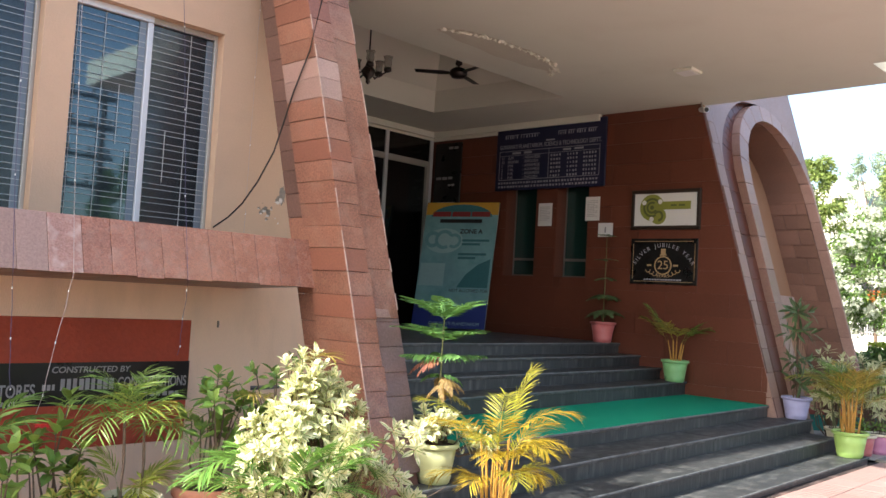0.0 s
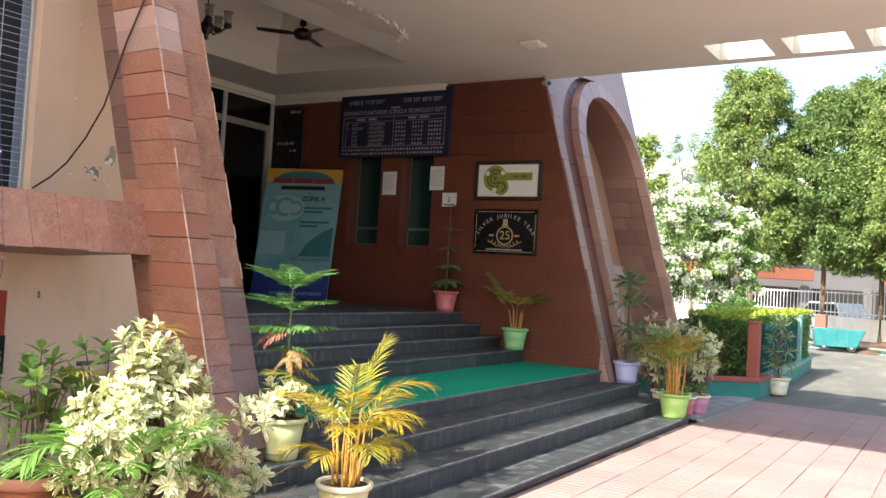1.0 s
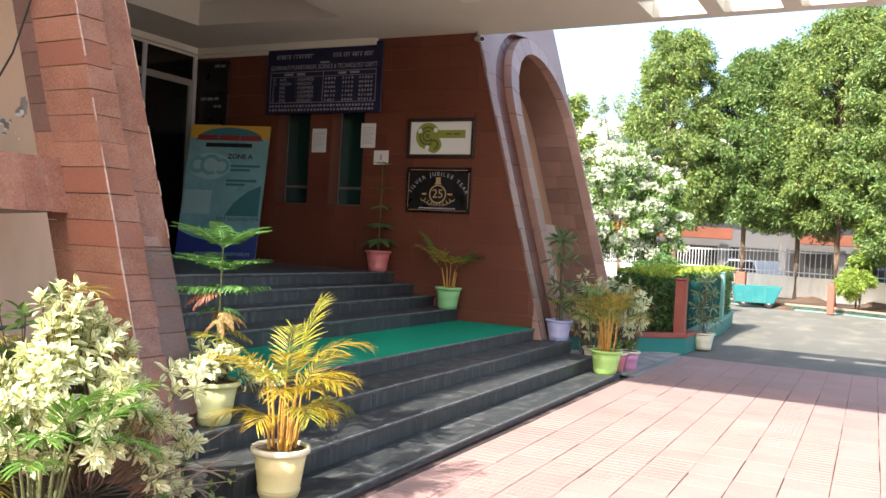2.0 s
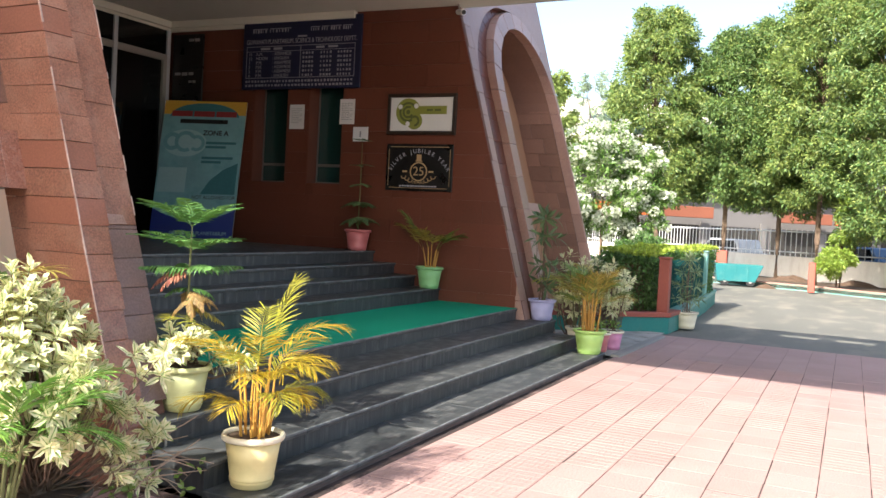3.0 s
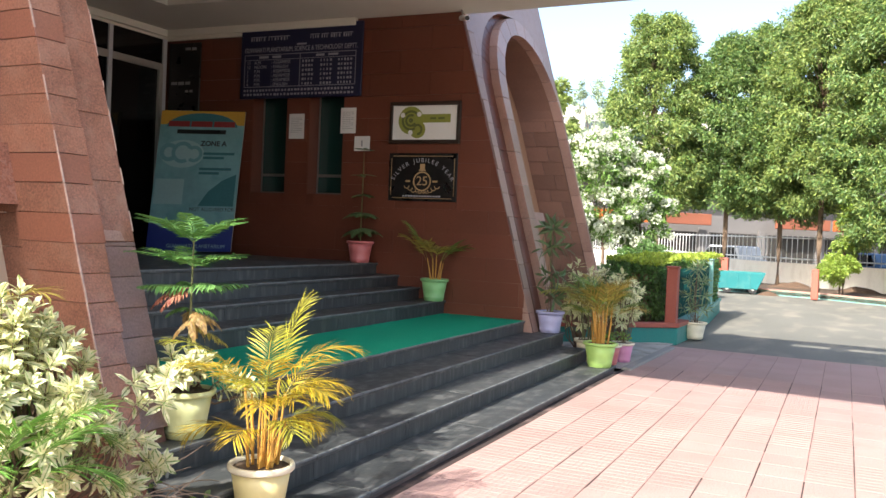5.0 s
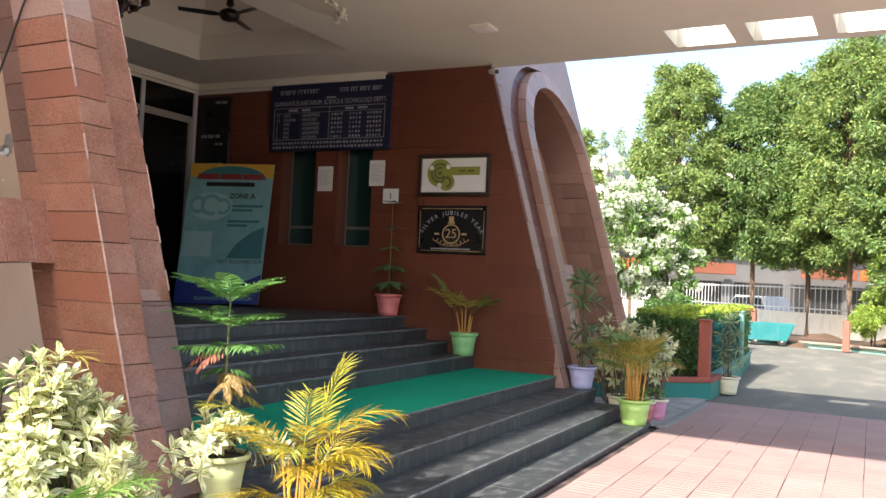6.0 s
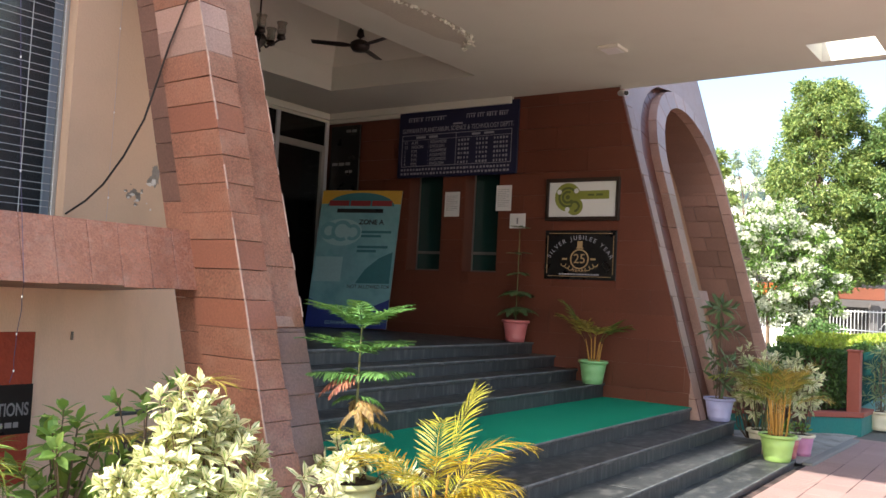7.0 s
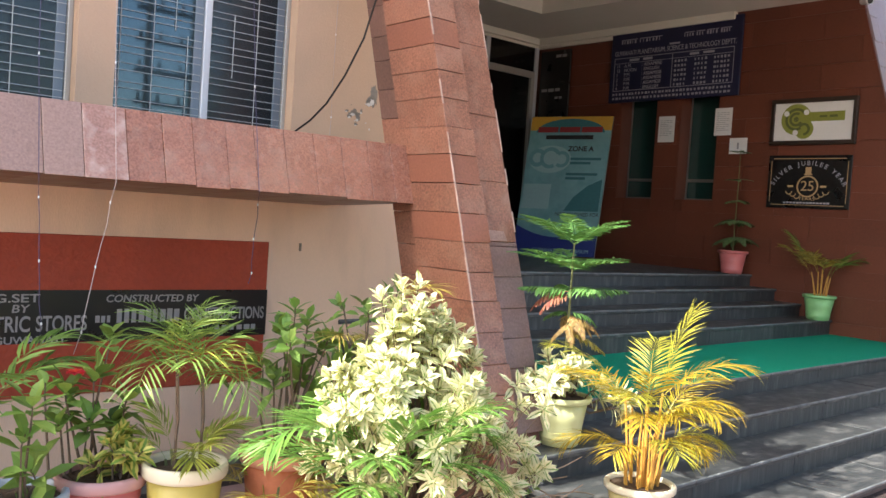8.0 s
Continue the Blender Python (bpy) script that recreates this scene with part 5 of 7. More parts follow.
def frond(parent, base, az, elev, length, material, droop=0.6, leaflets=22, ll=0.22, lw=0.018, stalk=0.25, seed=0, stem=None, name="frond", spread=52, ldroop=0.3, hang=0.0, taper=0.0):
    """A feather-shaped palm leaf: an arching rib with leaflets along both sides."""
    r = random.Random(seed)
    pts, p = [], Vector(base)
    n = 12
    e = elev
    d = Vector((math.cos(az) * math.cos(e), math.sin(az) * math.cos(e), math.sin(e)))
    for i in range(n + 1):
        pts.append(p.copy())
        e = elev - droop * (i / n) ** 1.4 * 1.6
        a2 = az + 0.08 * math.sin(i * 0.5 + seed)
        d = Vector((math.cos(a2) * math.cos(e), math.sin(a2) * math.cos(e), math.sin(e)))
        p = p + d * (length / n)
    bag = Leaves()
    side = Vector((-math.sin(az), math.cos(az), 0))
    for i in range(leaflets):
        f = stalk + (1 - stalk) * (i + 0.5) / leaflets
        x = f * n
        k = min(int(x), n - 1)
        q = pts[k].lerp(pts[k + 1], x - k)
        t = (pts[k + 1] - pts[k]).normalized()
        g = (i + 0.5) / leaflets
        L = ll * (0.45 + 1.1 * math.sin(math.pi * (0.12 + 0.80 * g)) * 0.62) * (1 - taper * g) * r.uniform(0.88, 1.1)
        ang = radians(spread - 26 * g + r.uniform(-6, 6))
        for s in (-1, 1):
            up = t.cross(side * s).normalized()
            if up.z < 0:
                up = -up
            dd = t * math.cos(ang) + side * (s * math.sin(ang)) + up * r.uniform(0.0, 0.3)
            dd.z -= hang * r.uniform(0.6, 1.4)
            bag.add(q, dd, up, L, lw * r.uniform(0.85, 1.15), droop=ldroop * r.uniform(0.5, 1.5), fold=0.35)
    # rib, as a thin three-sided blade in the same mesh
    for i in range(n):
        a, b = pts[i], pts[i + 1]
        w = 0.006 * (1 - 0.7 * i / n) * (length / 0.7)
        k = len(bag.v)
        bag.v += [a + side * w, a - side * w, a + Vector((0, 0, w)), b + side * w * 0.9, b - side * w * 0.9, b + Vector((0, 0, w * 0.9))]
        for f in ((0, 1, 4, 3), (1, 2, 5, 4), (2, 0, 3, 5)):
            bag.f.append([k + j for j in f])
            bag.uv += [(0.5, 0.5)] * 4
    return bag.build(name, material, parent)


def areca(label, m, r, h, body, rim, n, length, material, stem_mat, seed, height=0.35, ll=0.2, lw=0.016, extra=None, group="", droop=0.55, leaflets=22, up=1.25, low=0.55):
    ob = empty("potted_palm", m, label, "potted palm", group)
    pot(ob, r, h, body, rim)
    rr = random.Random(seed)
    for i in range(n):
        az = 2 * math.pi * i / n * 2.4 + rr.uniform(-0.3, 0.3)
        d0 = rr.uniform(0.01, r * 0.45)
        foot = Vector((d0 * math.cos(az), d0 * math.sin(az), h * 0.87))
        hh = height * rr.uniform(0.6, 1.15)
        lean_ = rr.uniform(0.05, 0.22) * hh
        top = foot + Vector((lean_ * math.cos(az), lean_ * math.sin(az), hh))
        part("stem", tube(bmesh.new(), [foot, foot.lerp(top, 0.5) + Vector((0, 0, 0.01)), top], [0.009, 0.007, 0.005], 6), stem_mat, ob)
        elev = rr.uniform(low, up)
        mm = extra if extra and rr.random() < 0.4 else material
        frond(ob, top, az, elev, length * rr.uniform(0.7, 1.1), mm, droop=droop * rr.uniform(0.6, 1.5), ll=ll, lw=lw, seed=seed * 100 + i, leaflets=leaflets)
    return ob


def tier_pine(label, m, r, h, body, rim, height, tiers, seed, name="potted_pine", trunk=0.012, tilt=(0.0, 0.0), wide=1.0):
    """A young pine with flat whorls of comb-like branches. tiers: height, reach, rise, droop, hang, material, ways round."""
    ob = empty(name, m, label, "potted pine")
    pot(ob, r, h, body, rim)
    rr = random.Random(seed)
    z0 = h * 0.86
    axis = lambda f: Vector((tilt[0] * f + 0.006 * math.sin(5 * f), tilt[1] * f + 0.005 * math.sin(4 * f + 1), z0 + height * f))
    part("trunk", tube(bmesh.new(), [axis(f / 6) for f in range(7)], [trunk * (1 - 0.11 * f) for f in range(7)], 7), M["stem_green"], ob)
    for k, (z, reach, rise, droop, hang, mm, ways) in enumerate(tiers):
        if isinstance(ways, int):
            ways = [360 * (i + 0.4 * k) / ways for i in range(ways)]
        for i, way in enumerate(ways):
            az = radians(way) + rr.uniform(-0.15, 0.15)
            frond(ob, axis(min(1.0, z / height)) + Vector((0, 0, rr.uniform(-0.012, 0.012))), az, rise + rr.uniform(-0.10, 0.10), reach * rr.uniform(0.86, 1.08), mm, droop=droop, leaflets=max(16, int(reach * 92)), ll=max(0.045, reach * 0.29), lw=0.0125 * wide, stalk=0.10, seed=seed * 50 + k * 17 + i, name="branch", spread=70, ldroop=0.12, hang=hang, taper=0.55)
    return ob


def shrub(name, label, m, rosettes, material, seed, leaf=0.11, lw=0.036, per=11, base=(0, 0, 0), category="shrub", stems=7, stem_r=0.008, up=0.5, parent=None):
    """A shrub of leaf rosettes at the ends of thin branching stems. rosettes: places and outward ways."""
    ob = parent or empty(name, m, label, category)
    rr = random.Random(seed)
    bag = Leaves()
    bm = bmesh.new()
    base = Vector(base)
    for p, d in rosettes:
        p, d = Vector(p), Vector(d).normalized()
        mid = base.lerp(p, 0.55) + Vector((rr.uniform(-0.04, 0.04), rr.uniform(-0.04, 0.04), -0.06))
        tube(bm, [base + Vector((rr.uniform(-0.05, 0.05), rr.uniform(-0.05, 0.05), 0)), mid, p - d * 0.05, p], [stem_r, stem_r * 0.75, stem_r * 0.5, stem_r * 0.35], 4, False)
        a0 = rr.uniform(0, 6)
        q = d.to_track_quat("Z", "Y")
        for i in range(per):
            a = a0 + i * 2.4
            t = i / per
            tilt = 0.25 + 1.15 * (1 - t) + rr.uniform(-0.15, 0.15)
            dd = q @ Vector((math.cos(a) * math.sin(tilt), math.sin(a) * math.sin(tilt), math.cos(tilt)))
            dd.z -= 0.10
            bag.add(p - d * 0.07 * (1 - t), dd, d, leaf * rr.uniform(0.7, 1.15) * (0.75 + 0.35 * (1 - t)), lw * rr.uniform(0.8, 1.2), droop=rr.uniform(0.1, 0.4), fold=0.22)
    tagged(part("stem", bm, M["bark"], ob), kind="stuff")
    bag.build("foliage", material, ob)
    return ob


def dome(n, centre, radii, seed, up=0.35, rough=0.22, low=-0.7):
    """Places and outward ways over an uneven dome."""
    rr = random.Random(seed)
    out = []
    c = Vector(centre)
    i = 0
    while len(out) < n:
        i += 1
        z = rr.uniform(low, 1.0)
        a = rr.uniform(0, 2 * math.pi)
        s = math.sqrt(max(0, 1 - z * z))
        d = Vector((s * math.cos(a), s * math.sin(a), z))
        k = 1 + rough * noise.noise(d * 2.1 + Vector((seed, 0, 0))) * 2 - rr.random() ** 2 * 0.45
        p = c + Vector((d.x * radii[0] * k, d.y * radii[1] * k, d.z * radii[2] * k))
        out.append((p, d + Vector((0, 0, up))))
    return out


# ---- plants by the wing ----
ros = []
for p, d in dome(245, (0, 0, 0.74), (0.52, 0.44, 0.46), 11, rough=0.2):
    f = (p.z - 0.3) / 0.9
    k = 1.08 - 0.62 * max(0.0, f) ** 1.6
    ros.append((Vector((p.x * k - 0.10 * f, p.y * k, p.z + 0.10 * max(0.0, f))), d))
rs = random.Random(5)
ros += [((0.42 + 0.32 * rs.random(), -0.18 + 0.2 * rs.random(), 0.22 + 0.72 * rs.random()), (-0.4 + 0.5 * rs.random(), -0.7, 0.6)) for i in range(24)]
ros += [((-0.15 + 0.10 * math.cos(a), 0.08 * math.sin(a), 1.27 + 0.05 * math.sin(3 * a)), (0.3 * math.cos(a), 0.3 * math.sin(a), 1)) for a in (0, 1.2, 2.5, 3.8, 5)] + [((-0.15, 0, 1.37), (0, 0, 1))]
big = empty("variegated_shrub", pose(1.295, 4.99, 0.0) @ Matrix.Scale(0.93, 4), "large shrub of cream and green variegated leaves in a dark pot", "shrub")
pot(big, 0.27, 0.30, M["pot_dark"])
shrub("", "", None, ros, M["lf_cream"], 12, leaf=0.084, lw=0.035, per=13, base=(0.02, 0, 0.28), parent=big, stem_r=0.0045)

areca("bright green feathery palm in a low dark pot beside the shrub", pose(1.0, 4.86, 0.0), 0.16, 0.24, M["pot_dark"], None, 19, 0.44, M["lf_bright"], M["stem_green"], 21, height=0.40, ll=0.17, lw=0.013, leaflets=22, up=1.3, droop=0.7)

tp = empty("potted_plant", pose(0.965, 5.53, 0.0), "leggy green plant in a terracotta pot", "potted plant")
pot(tp, 0.19, 0.50, M["pot_terra"], M["pot_terra_rim"], ribs=0)
shrub("", "", None, dome(11, (0.08, 0.02, 0.84), (0.30, 0.18, 0.24), 31, up=0.8) + [((0.02, 0, 1.12), (0, 0, 1)), ((-0.02, 0, 1.02), (-0.2, -0.3, 1)), ((0.20, 0, 0.98), (0.2, 0, 1)), ((0.34, 0.05, 0.88), (0.3, 0, 1)), ((-0.10, -0.05, 0.82), (-0.3, -0.2, 1))], M["lf_green"], 32, leaf=0.11, lw=0.05, per=9, base=(0, 0, 0.44), parent=tp)
sp = areca("slender palm with drooping pale leaflets in a mustard pot", pose(0.525, 5.547, 0.0), 0.172, 0.49, M["pot_yellow"], M["pot_rim"], 7, 0.25, M["lf_lime"], M["stem_green"], 41, height=0.10, ll=0.13, lw=0.011, extra=M["lf_palm"], leaflets=15, up=1.4, droop=0.6)
for k in range(2):
    x = -0.05 + 0.11 * k
    top = 0.93 - 0.06 * k
    part("stem", tube(bmesh.new(), [(x, 0, 0.43), (x + 0.01, 0.01, 0.66), (x - 0.01, 0, top)], [0.009, 0.008, 0.007], 6), M["bark"], sp)
    for j in range(9):
        rise = (1.35, 0.95, 0.55)[j % 3]
        frond(sp, (x - 0.01, 0, top - 0.012 * j), j * 0.78 + k, rise, (0.24, 0.32, 0.36)[j % 3], M["lf_lime"] if j % 6 == 1 else M["lf_palm"], droop=(0.5, 0.9, 1.0)[j % 3], ll=0.16, lw=0.009, leaflets=11, stalk=0.2, seed=400 + 10 * k + j, spread=60, ldroop=0.5)
areca("small drying palm with straw-coloured leaflets", pose(0.80, 5.36, 0.0), 0.12, 0.26, M["pot_dark"], None, 6, 0.32, M["lf_olive"], M["stem_green"], 43, height=0.14, ll=0.16, lw=0.011, extra=M["lf_dry"], leaflets=16, droop=1.0, up=0.9)
cr = empty("potted_croton", pose(0.248, 5.718, 0.0), "mottled yellow-green croton and tall stems in a red pot", "potted plant")
pot(cr, 0.18, 0.44, M["pot_red"], M["pot_pink_rim"], ribs=0)
shrub("", "", None, dome(11, (0.05, -0.07, 0.54), (0.11, 0.10, 0.10), 51, up=1.0), M["lf_croton"], 52, leaf=0.10, lw=0.045, per=8, base=(0.03, 0, 0.3), parent=cr)
shrub("", "", None, [((-0.14, 0.05, 0.78), (0, 0, 1)), ((0.03, 0.08, 0.98), (0, 0, 1)), ((-0.02, 0.05, 0.84), (0.3, 0, 1)), ((-0.18, 0.02, 0.66), (-0.4, 0, 1)), ((0.10, 0.02, 0.74), (0.3, 0, 1)), ((-0.06, 0, 0.66), (0, -0.3, 1)), ((0.06, 0.08, 0.62), (0.2, 0, 1))], M["lf_green"], 53, leaf=0.14, lw=0.065, per=9, base=(-0.02, 0.03, 0.3), parent=cr)
gp = empty("potted_plant", pose(-0.085, 5.67, 0.0), "upright plant with fresh pale green leaves in a grey pot", "potted plant")
pot(gp, 0.19, 0.42, M["pot_grey"])
shrub("", "", None, [((0.02, -0.1, 0.78), (0, 0, 1)), ((0.0, -0.1, 0.66), (0.2, -0.2, 1)), ((0.03, -0.08, 0.52), (-0.3, -0.2, 0.6)), ((0.04, -0.1, 0.42), (0.4, -0.2, 0.4)), ((-0.12, -0.05, 0.55), (-0.4, 0, 0.7))], M["lf_fresh"], 61, leaf=0.14, lw=0.07, per=7, base=(0.0, -0.05, 0.27), parent=gp)
areca("dark thin-stemmed plant with strap leaves against the wall", pose(-0.2, 5.91, 0.0), 0.15, 0.30, M["pot_dark"], None, 7, 0.34, M["lf_palm"], M["bark"], 63, height=0.45, ll=0.17, lw=0.024, leaflets=9, droop=0.7, up=1.1)
fl = empty("hibiscus", pose(0.115, 5.79, 0.0), "small hibiscus with one red flower", "plant")
shrub("", "", None, [((-0.08, 0.0, 0.80), (0, 0, 1)), ((0.03, 0.03, 0.72), (0.4, 0, 1))], M["lf_green"], 65, leaf=0.09, lw=0.05, per=7, base=(0, 0, 0.0), parent=fl)
bag = Leaves()
for i in range(6):
    a = i * 1.05
    bag.add((0.02, -0.04, 0.84), (math.cos(a), math.sin(a) - 0.4, 0.35), (0, 0, 1), 0.045, 0.04, 0.3)
bag.build("flower", leaf_mat("red_petal", (0.62, 0.03, 0.04), vary=0.15), fl, "red flower")

# far bush against the pier foot
shrub("leafy_bush", "dark leafy bush between the wall and the pier foot", pose(1.67, 5.84, 0.0), dome(18, (0, 0, 0.85), (0.30, 0.22, 0.42), 71, up=0.5), M["lf_green"], 72, leaf=0.10, lw=0.035, per=8)
areca("dark green palm rising behind the variegated shrub", pose(1.50, 5.66, 0.0), 0.14, 0.25, M["pot_dark"], None, 4, 0.34, M["lf_olive"], M["stem_green"], 74, height=0.80, ll=0.15, lw=0.009, up=0.9, leaflets=16)

# ---- plants on the steps ----
gp2 = empty("potted_palm", pose(2.455, 4.715, 0.06), "golden yellow palm in a cream pot with a pale rim", "potted palm")
pot(gp2, 0.172, 0.29, M["pot_cream"], M["pot_rim"])
rr = random.Random(81)
# way round, rise, length, droop, height of the fork, tint
GOLD = [(-35, 80, 0.42, 0.18, 0.72, 1), (-48, 50, 0.47, 0.75, 0.70, 0), (-62, 40, 0.40, 0.8, 0.62, 0), (-40, 30, 0.33, 0.9, 0.50, 1), (-75, 50, 0.34, 0.8, 0.56, 1), (-90, 42, 0.32, 0.9, 0.48, 0), (-20, 58, 0.36, 0.7, 0.62, 0), (205, 60, 0.30, 0.9, 0.62, 1), (250, 58, 0.32, 0.9, 0.54, 0), (285, 45, 0.32, 0.9, 0.44, 0), (140, 50, 0.46, 0.55, 0.70, 1), (115, 42, 0.48, 0.7, 0.64, 0),
        (150, 30, 0.40, 0.8, 0.46, 0), (215, 48, 0.36, 0.9, 0.56, 0), (240, 40, 0.40, 0.9, 0.48, 1), (190, 42, 0.38, 0.9, 0.42, 0), (265, 46, 0.40, 0.9, 0.60, 0), (30, 62, 0.44, 0.5, 0.66, 1), (75, 50, 0.44, 0.7, 0.58, 0), (-5, 48, 0.44, 0.8, 0.54, 1), (228, 64, 0.34, 0.7, 0.66, 0)]
for i, (az, el, ln_, dr, hz, tint) in enumerate(GOLD):
    az = radians(az)
    d0 = rr.uniform(0.02, 0.085)
    foot = Vector((d0 * math.cos(az), d0 * math.sin(az), 0.25))
    top = Vector((d0 * 1.5 * math.cos(az), d0 * 1.5 * math.sin(az), hz))
    part("stem", tube(bmesh.new(), [foot, foot.lerp(top, 0.5) + Vector((rr.uniform(-0.012, 0.012), rr.uniform(-0.012, 0.012), 0)), top], [0.0085, 0.0065, 0.0045], 6), M["stem_gold"], gp2)
    frond(gp2, top, az, radians(el), ln_ * (0.74 + 0.85 * (hz - 0.42)), M["lf_gold_green"] if tint else M["lf_gold"], droop=dr, ll=0.150, lw=0.0075, seed=8100 + i, leaflets=27, stalk=0.16, spread=60, ldroop=0.35)
for i in range(9):
    az = rr.uniform(0, 6.28)
    foot = Vector((0.07 * math.cos(az), 0.07 * math.sin(az), 0.25))
    top = foot + Vector((rr.uniform(-0.05, 0.05), rr.uniform(-0.05, 0.05), rr.uniform(0.12, 0.32)))
    part("stem", tube(bmesh.new(), [foot, top], [0.006, 0.003], 5), M["stem_gold"], gp2)
wp = tier_pine("young tiered pine and variegated leaves in a pale green pot", pose(2.59, 5.37, 0.36), 0.163, 0.27, M["pot_pale"], None, 0.87,
               [(0.87, 0.36, 0.52, 0.30, 0.10, M["lf_fir"], 10), (0.72, 0.35, 0.42, 0.30, 0.12, M["lf_fir"], 9), (0.615, 0.31, 0.12, 0.20, 0.75, M["lf_fir"], (140, -38, 60, -110)),
                (0.48, 0.20, 0.10, 0.75, 0.8, M["lf_fir"], (-40, 100)), (0.47, 0.20, -0.25, 0.6, 0.9, M["lf_dry"], (-100, -30, 60, 20, -60)), (0.42, 0.16, -0.6, 0.5, 0.9, M["lf_dry"], (-120, -45, 10, 150)), (0.40, 0.26, -0.3, 0.3, 0.9, M["lf_olive"], (-30,)), (0.60, 0.24, -0.05, 0.75, 0.9, M["lf_brown"], (140, 160, 125))], 91, tilt=(0.05, 0.03))
shrub("", "", None, dome(18, (-0.05, -0.01, 0.38), (0.17, 0.13, 0.10), 92, up=0.7, low=-0.2) + [((0.20, -0.16, 0.26), (0.7, -0.6, 0.1)), ((0.28, -0.20, 0.30), (0.8, -0.5, 0.1)), ((0.14, -0.14, 0.32), (0.5, -0.6, 0.4)), ((0.34, -0.22, 0.24), (0.9, -0.5, 0.0)), ((0.24, -0.24, 0.22), (0.5, -0.8, 0.1)), ((0.22, -0.10, 0.34), (0.7, -0.3, 0.6))], M["lf_cream"], 93, leaf=0.105, lw=0.042, per=11, base=(0, 0, 0.26), parent=wp)
rr = random.Random(17)
M["twig"] = mat("dry_grey_twig", (0.27, 0.20, 0.14), 0.9, vary=0.3, big=9, grain=40, bump=0.5)
tw = empty("dry_twigs", label="tangle of dry creeper twigs with a few leaves", category="twigs")
for i in range(22):
    p = Vector((1.82 + rr.uniform(-0.27, 0.3), 4.95 + rr.uniform(-0.12, 0.15), 0.17 + rr.uniform(0, 0.17)))
    pts = [p]
    d = Vector((rr.uniform(0.3, 1), rr.uniform(-0.4, 0.3), rr.uniform(-0.1, 0.5)))
    for k in range(5):
        p = p + d * 0.09
        d = (d + Vector((rr.uniform(-0.4, 0.4), rr.uniform(-0.4, 0.4), rr.uniform(-0.35, 0.2)))).normalized()
        pts.append(p)
    part("twig", tube(bmesh.new(), pts, [0.005, 0.0046, 0.004, 0.0035, 0.003, 0.0022], 5), M["twig"], tw)
shrub("", "", None, [((1.95 + rr.uniform(-0.25, 0.45), 4.88 + rr.uniform(-0.1, 0.15), 0.22 + rr.uniform(-0.1, 0.14)), (rr.uniform(-1, 1), -0.5, 0.6)) for i in range(11)], M["lf_green"], 18, leaf=0.05, lw=0.028, per=4, base=(2.0, 5.0, 0.1), parent=tw, stem_r=0.003)



def whorled(label, m, r, h, body, height, whorls, material, seed, leaf, lw, per, category="potted plant"):
    """A straight-stemmed young plant with whorls of drooping leaves. whorls: height, outward shift, count."""
    ob = empty("potted_plant", m, label, category)
    pot(ob, r, h, body)
    rr = random.Random(seed)
    part("trunk", tube(bmesh.new(), [(0, 0, h * 0.8), (0.012, 0.008, h + height * 0.5), (0, 0, h + height)], [0.013, 0.010, 0.006], 7), M["bark"], ob)
    ros_ = []
    for z, out, count in whorls:
        for i in range(count):
            a = 2 * math.pi * (i + rr.random() * 0.5) / count
            d = Vector((math.cos(a), math.sin(a), 0.25)) if out > 0.02 else Vector((0.1 * math.cos(a), 0.1 * math.sin(a), 1))
            ros_.append(((out * math.cos(a), out * math.sin(a), h + z + rr.uniform(-0.02, 0.03)), d))
    shrub("", "", None, ros_, material, seed + 1, leaf=leaf, lw=lw, per=per, base=(0, 0, h * 0.9), parent=ob, stem_r=0.004)
    return ob


whorled("young plant with dark drooping leaves in a lavender pot", pose(9.20, 5.57, 0.36), 0.185, 0.27, M["pot_lav"], 1.08, [(1.10, 0.0, 1), (1.05, 0.12, 4), (0.80, 0.17, 4), (0.46, 0.13, 3), (0.16, 0.10, 2)], M["lf_fir_dark"], 101, 0.21, 0.042, 7)
areca("yellowing areca palm in a lime green pot on the bottom step", pose(8.80, 4.79, 0.06), 0.205, 0.29, M["pot_lime"], None, 24, 0.50, M["lf_olive"], M["stem_gold"], 111, height=0.42, ll=0.18, lw=0.014, extra=M["lf_palm"], up=1.45)
areca("small areca palm in a mint green pot on the upper step", pose(8.68, 6.97, 0.68), 0.185, 0.285, M["pot_green"], None, 9, 0.50, M["lf_palm"], M["stem_gold"], 121, height=0.30, ll=0.18, lw=0.02, extra=M["lf_olive"], up=1.35)
tier_pine("thin young pine in a coral red pot on the porch floor", pose(8.61, 8.07, 1.113), 0.185, 0.285, M["pot_red"], None, 1.28, [(1.25, 0.15, 0.3, 0.3, 0.2, M["lf_fir_dark"], 5), (0.92, 0.17, 0.1, 0.3, 0.3, M["lf_fir_dark"], 4), (0.66, 0.20, 0.0, 0.3, 0.4, M["lf_fir_dark"], 4), (0.42, 0.28, 0.0, 0.5, 0.6, M["lf_fir_dark"], 6), (0.20, 0.32, 0.0, 0.6, 0.6, M["lf_fir_dark"], 7)], 131, trunk=0.010, wide=1.3)

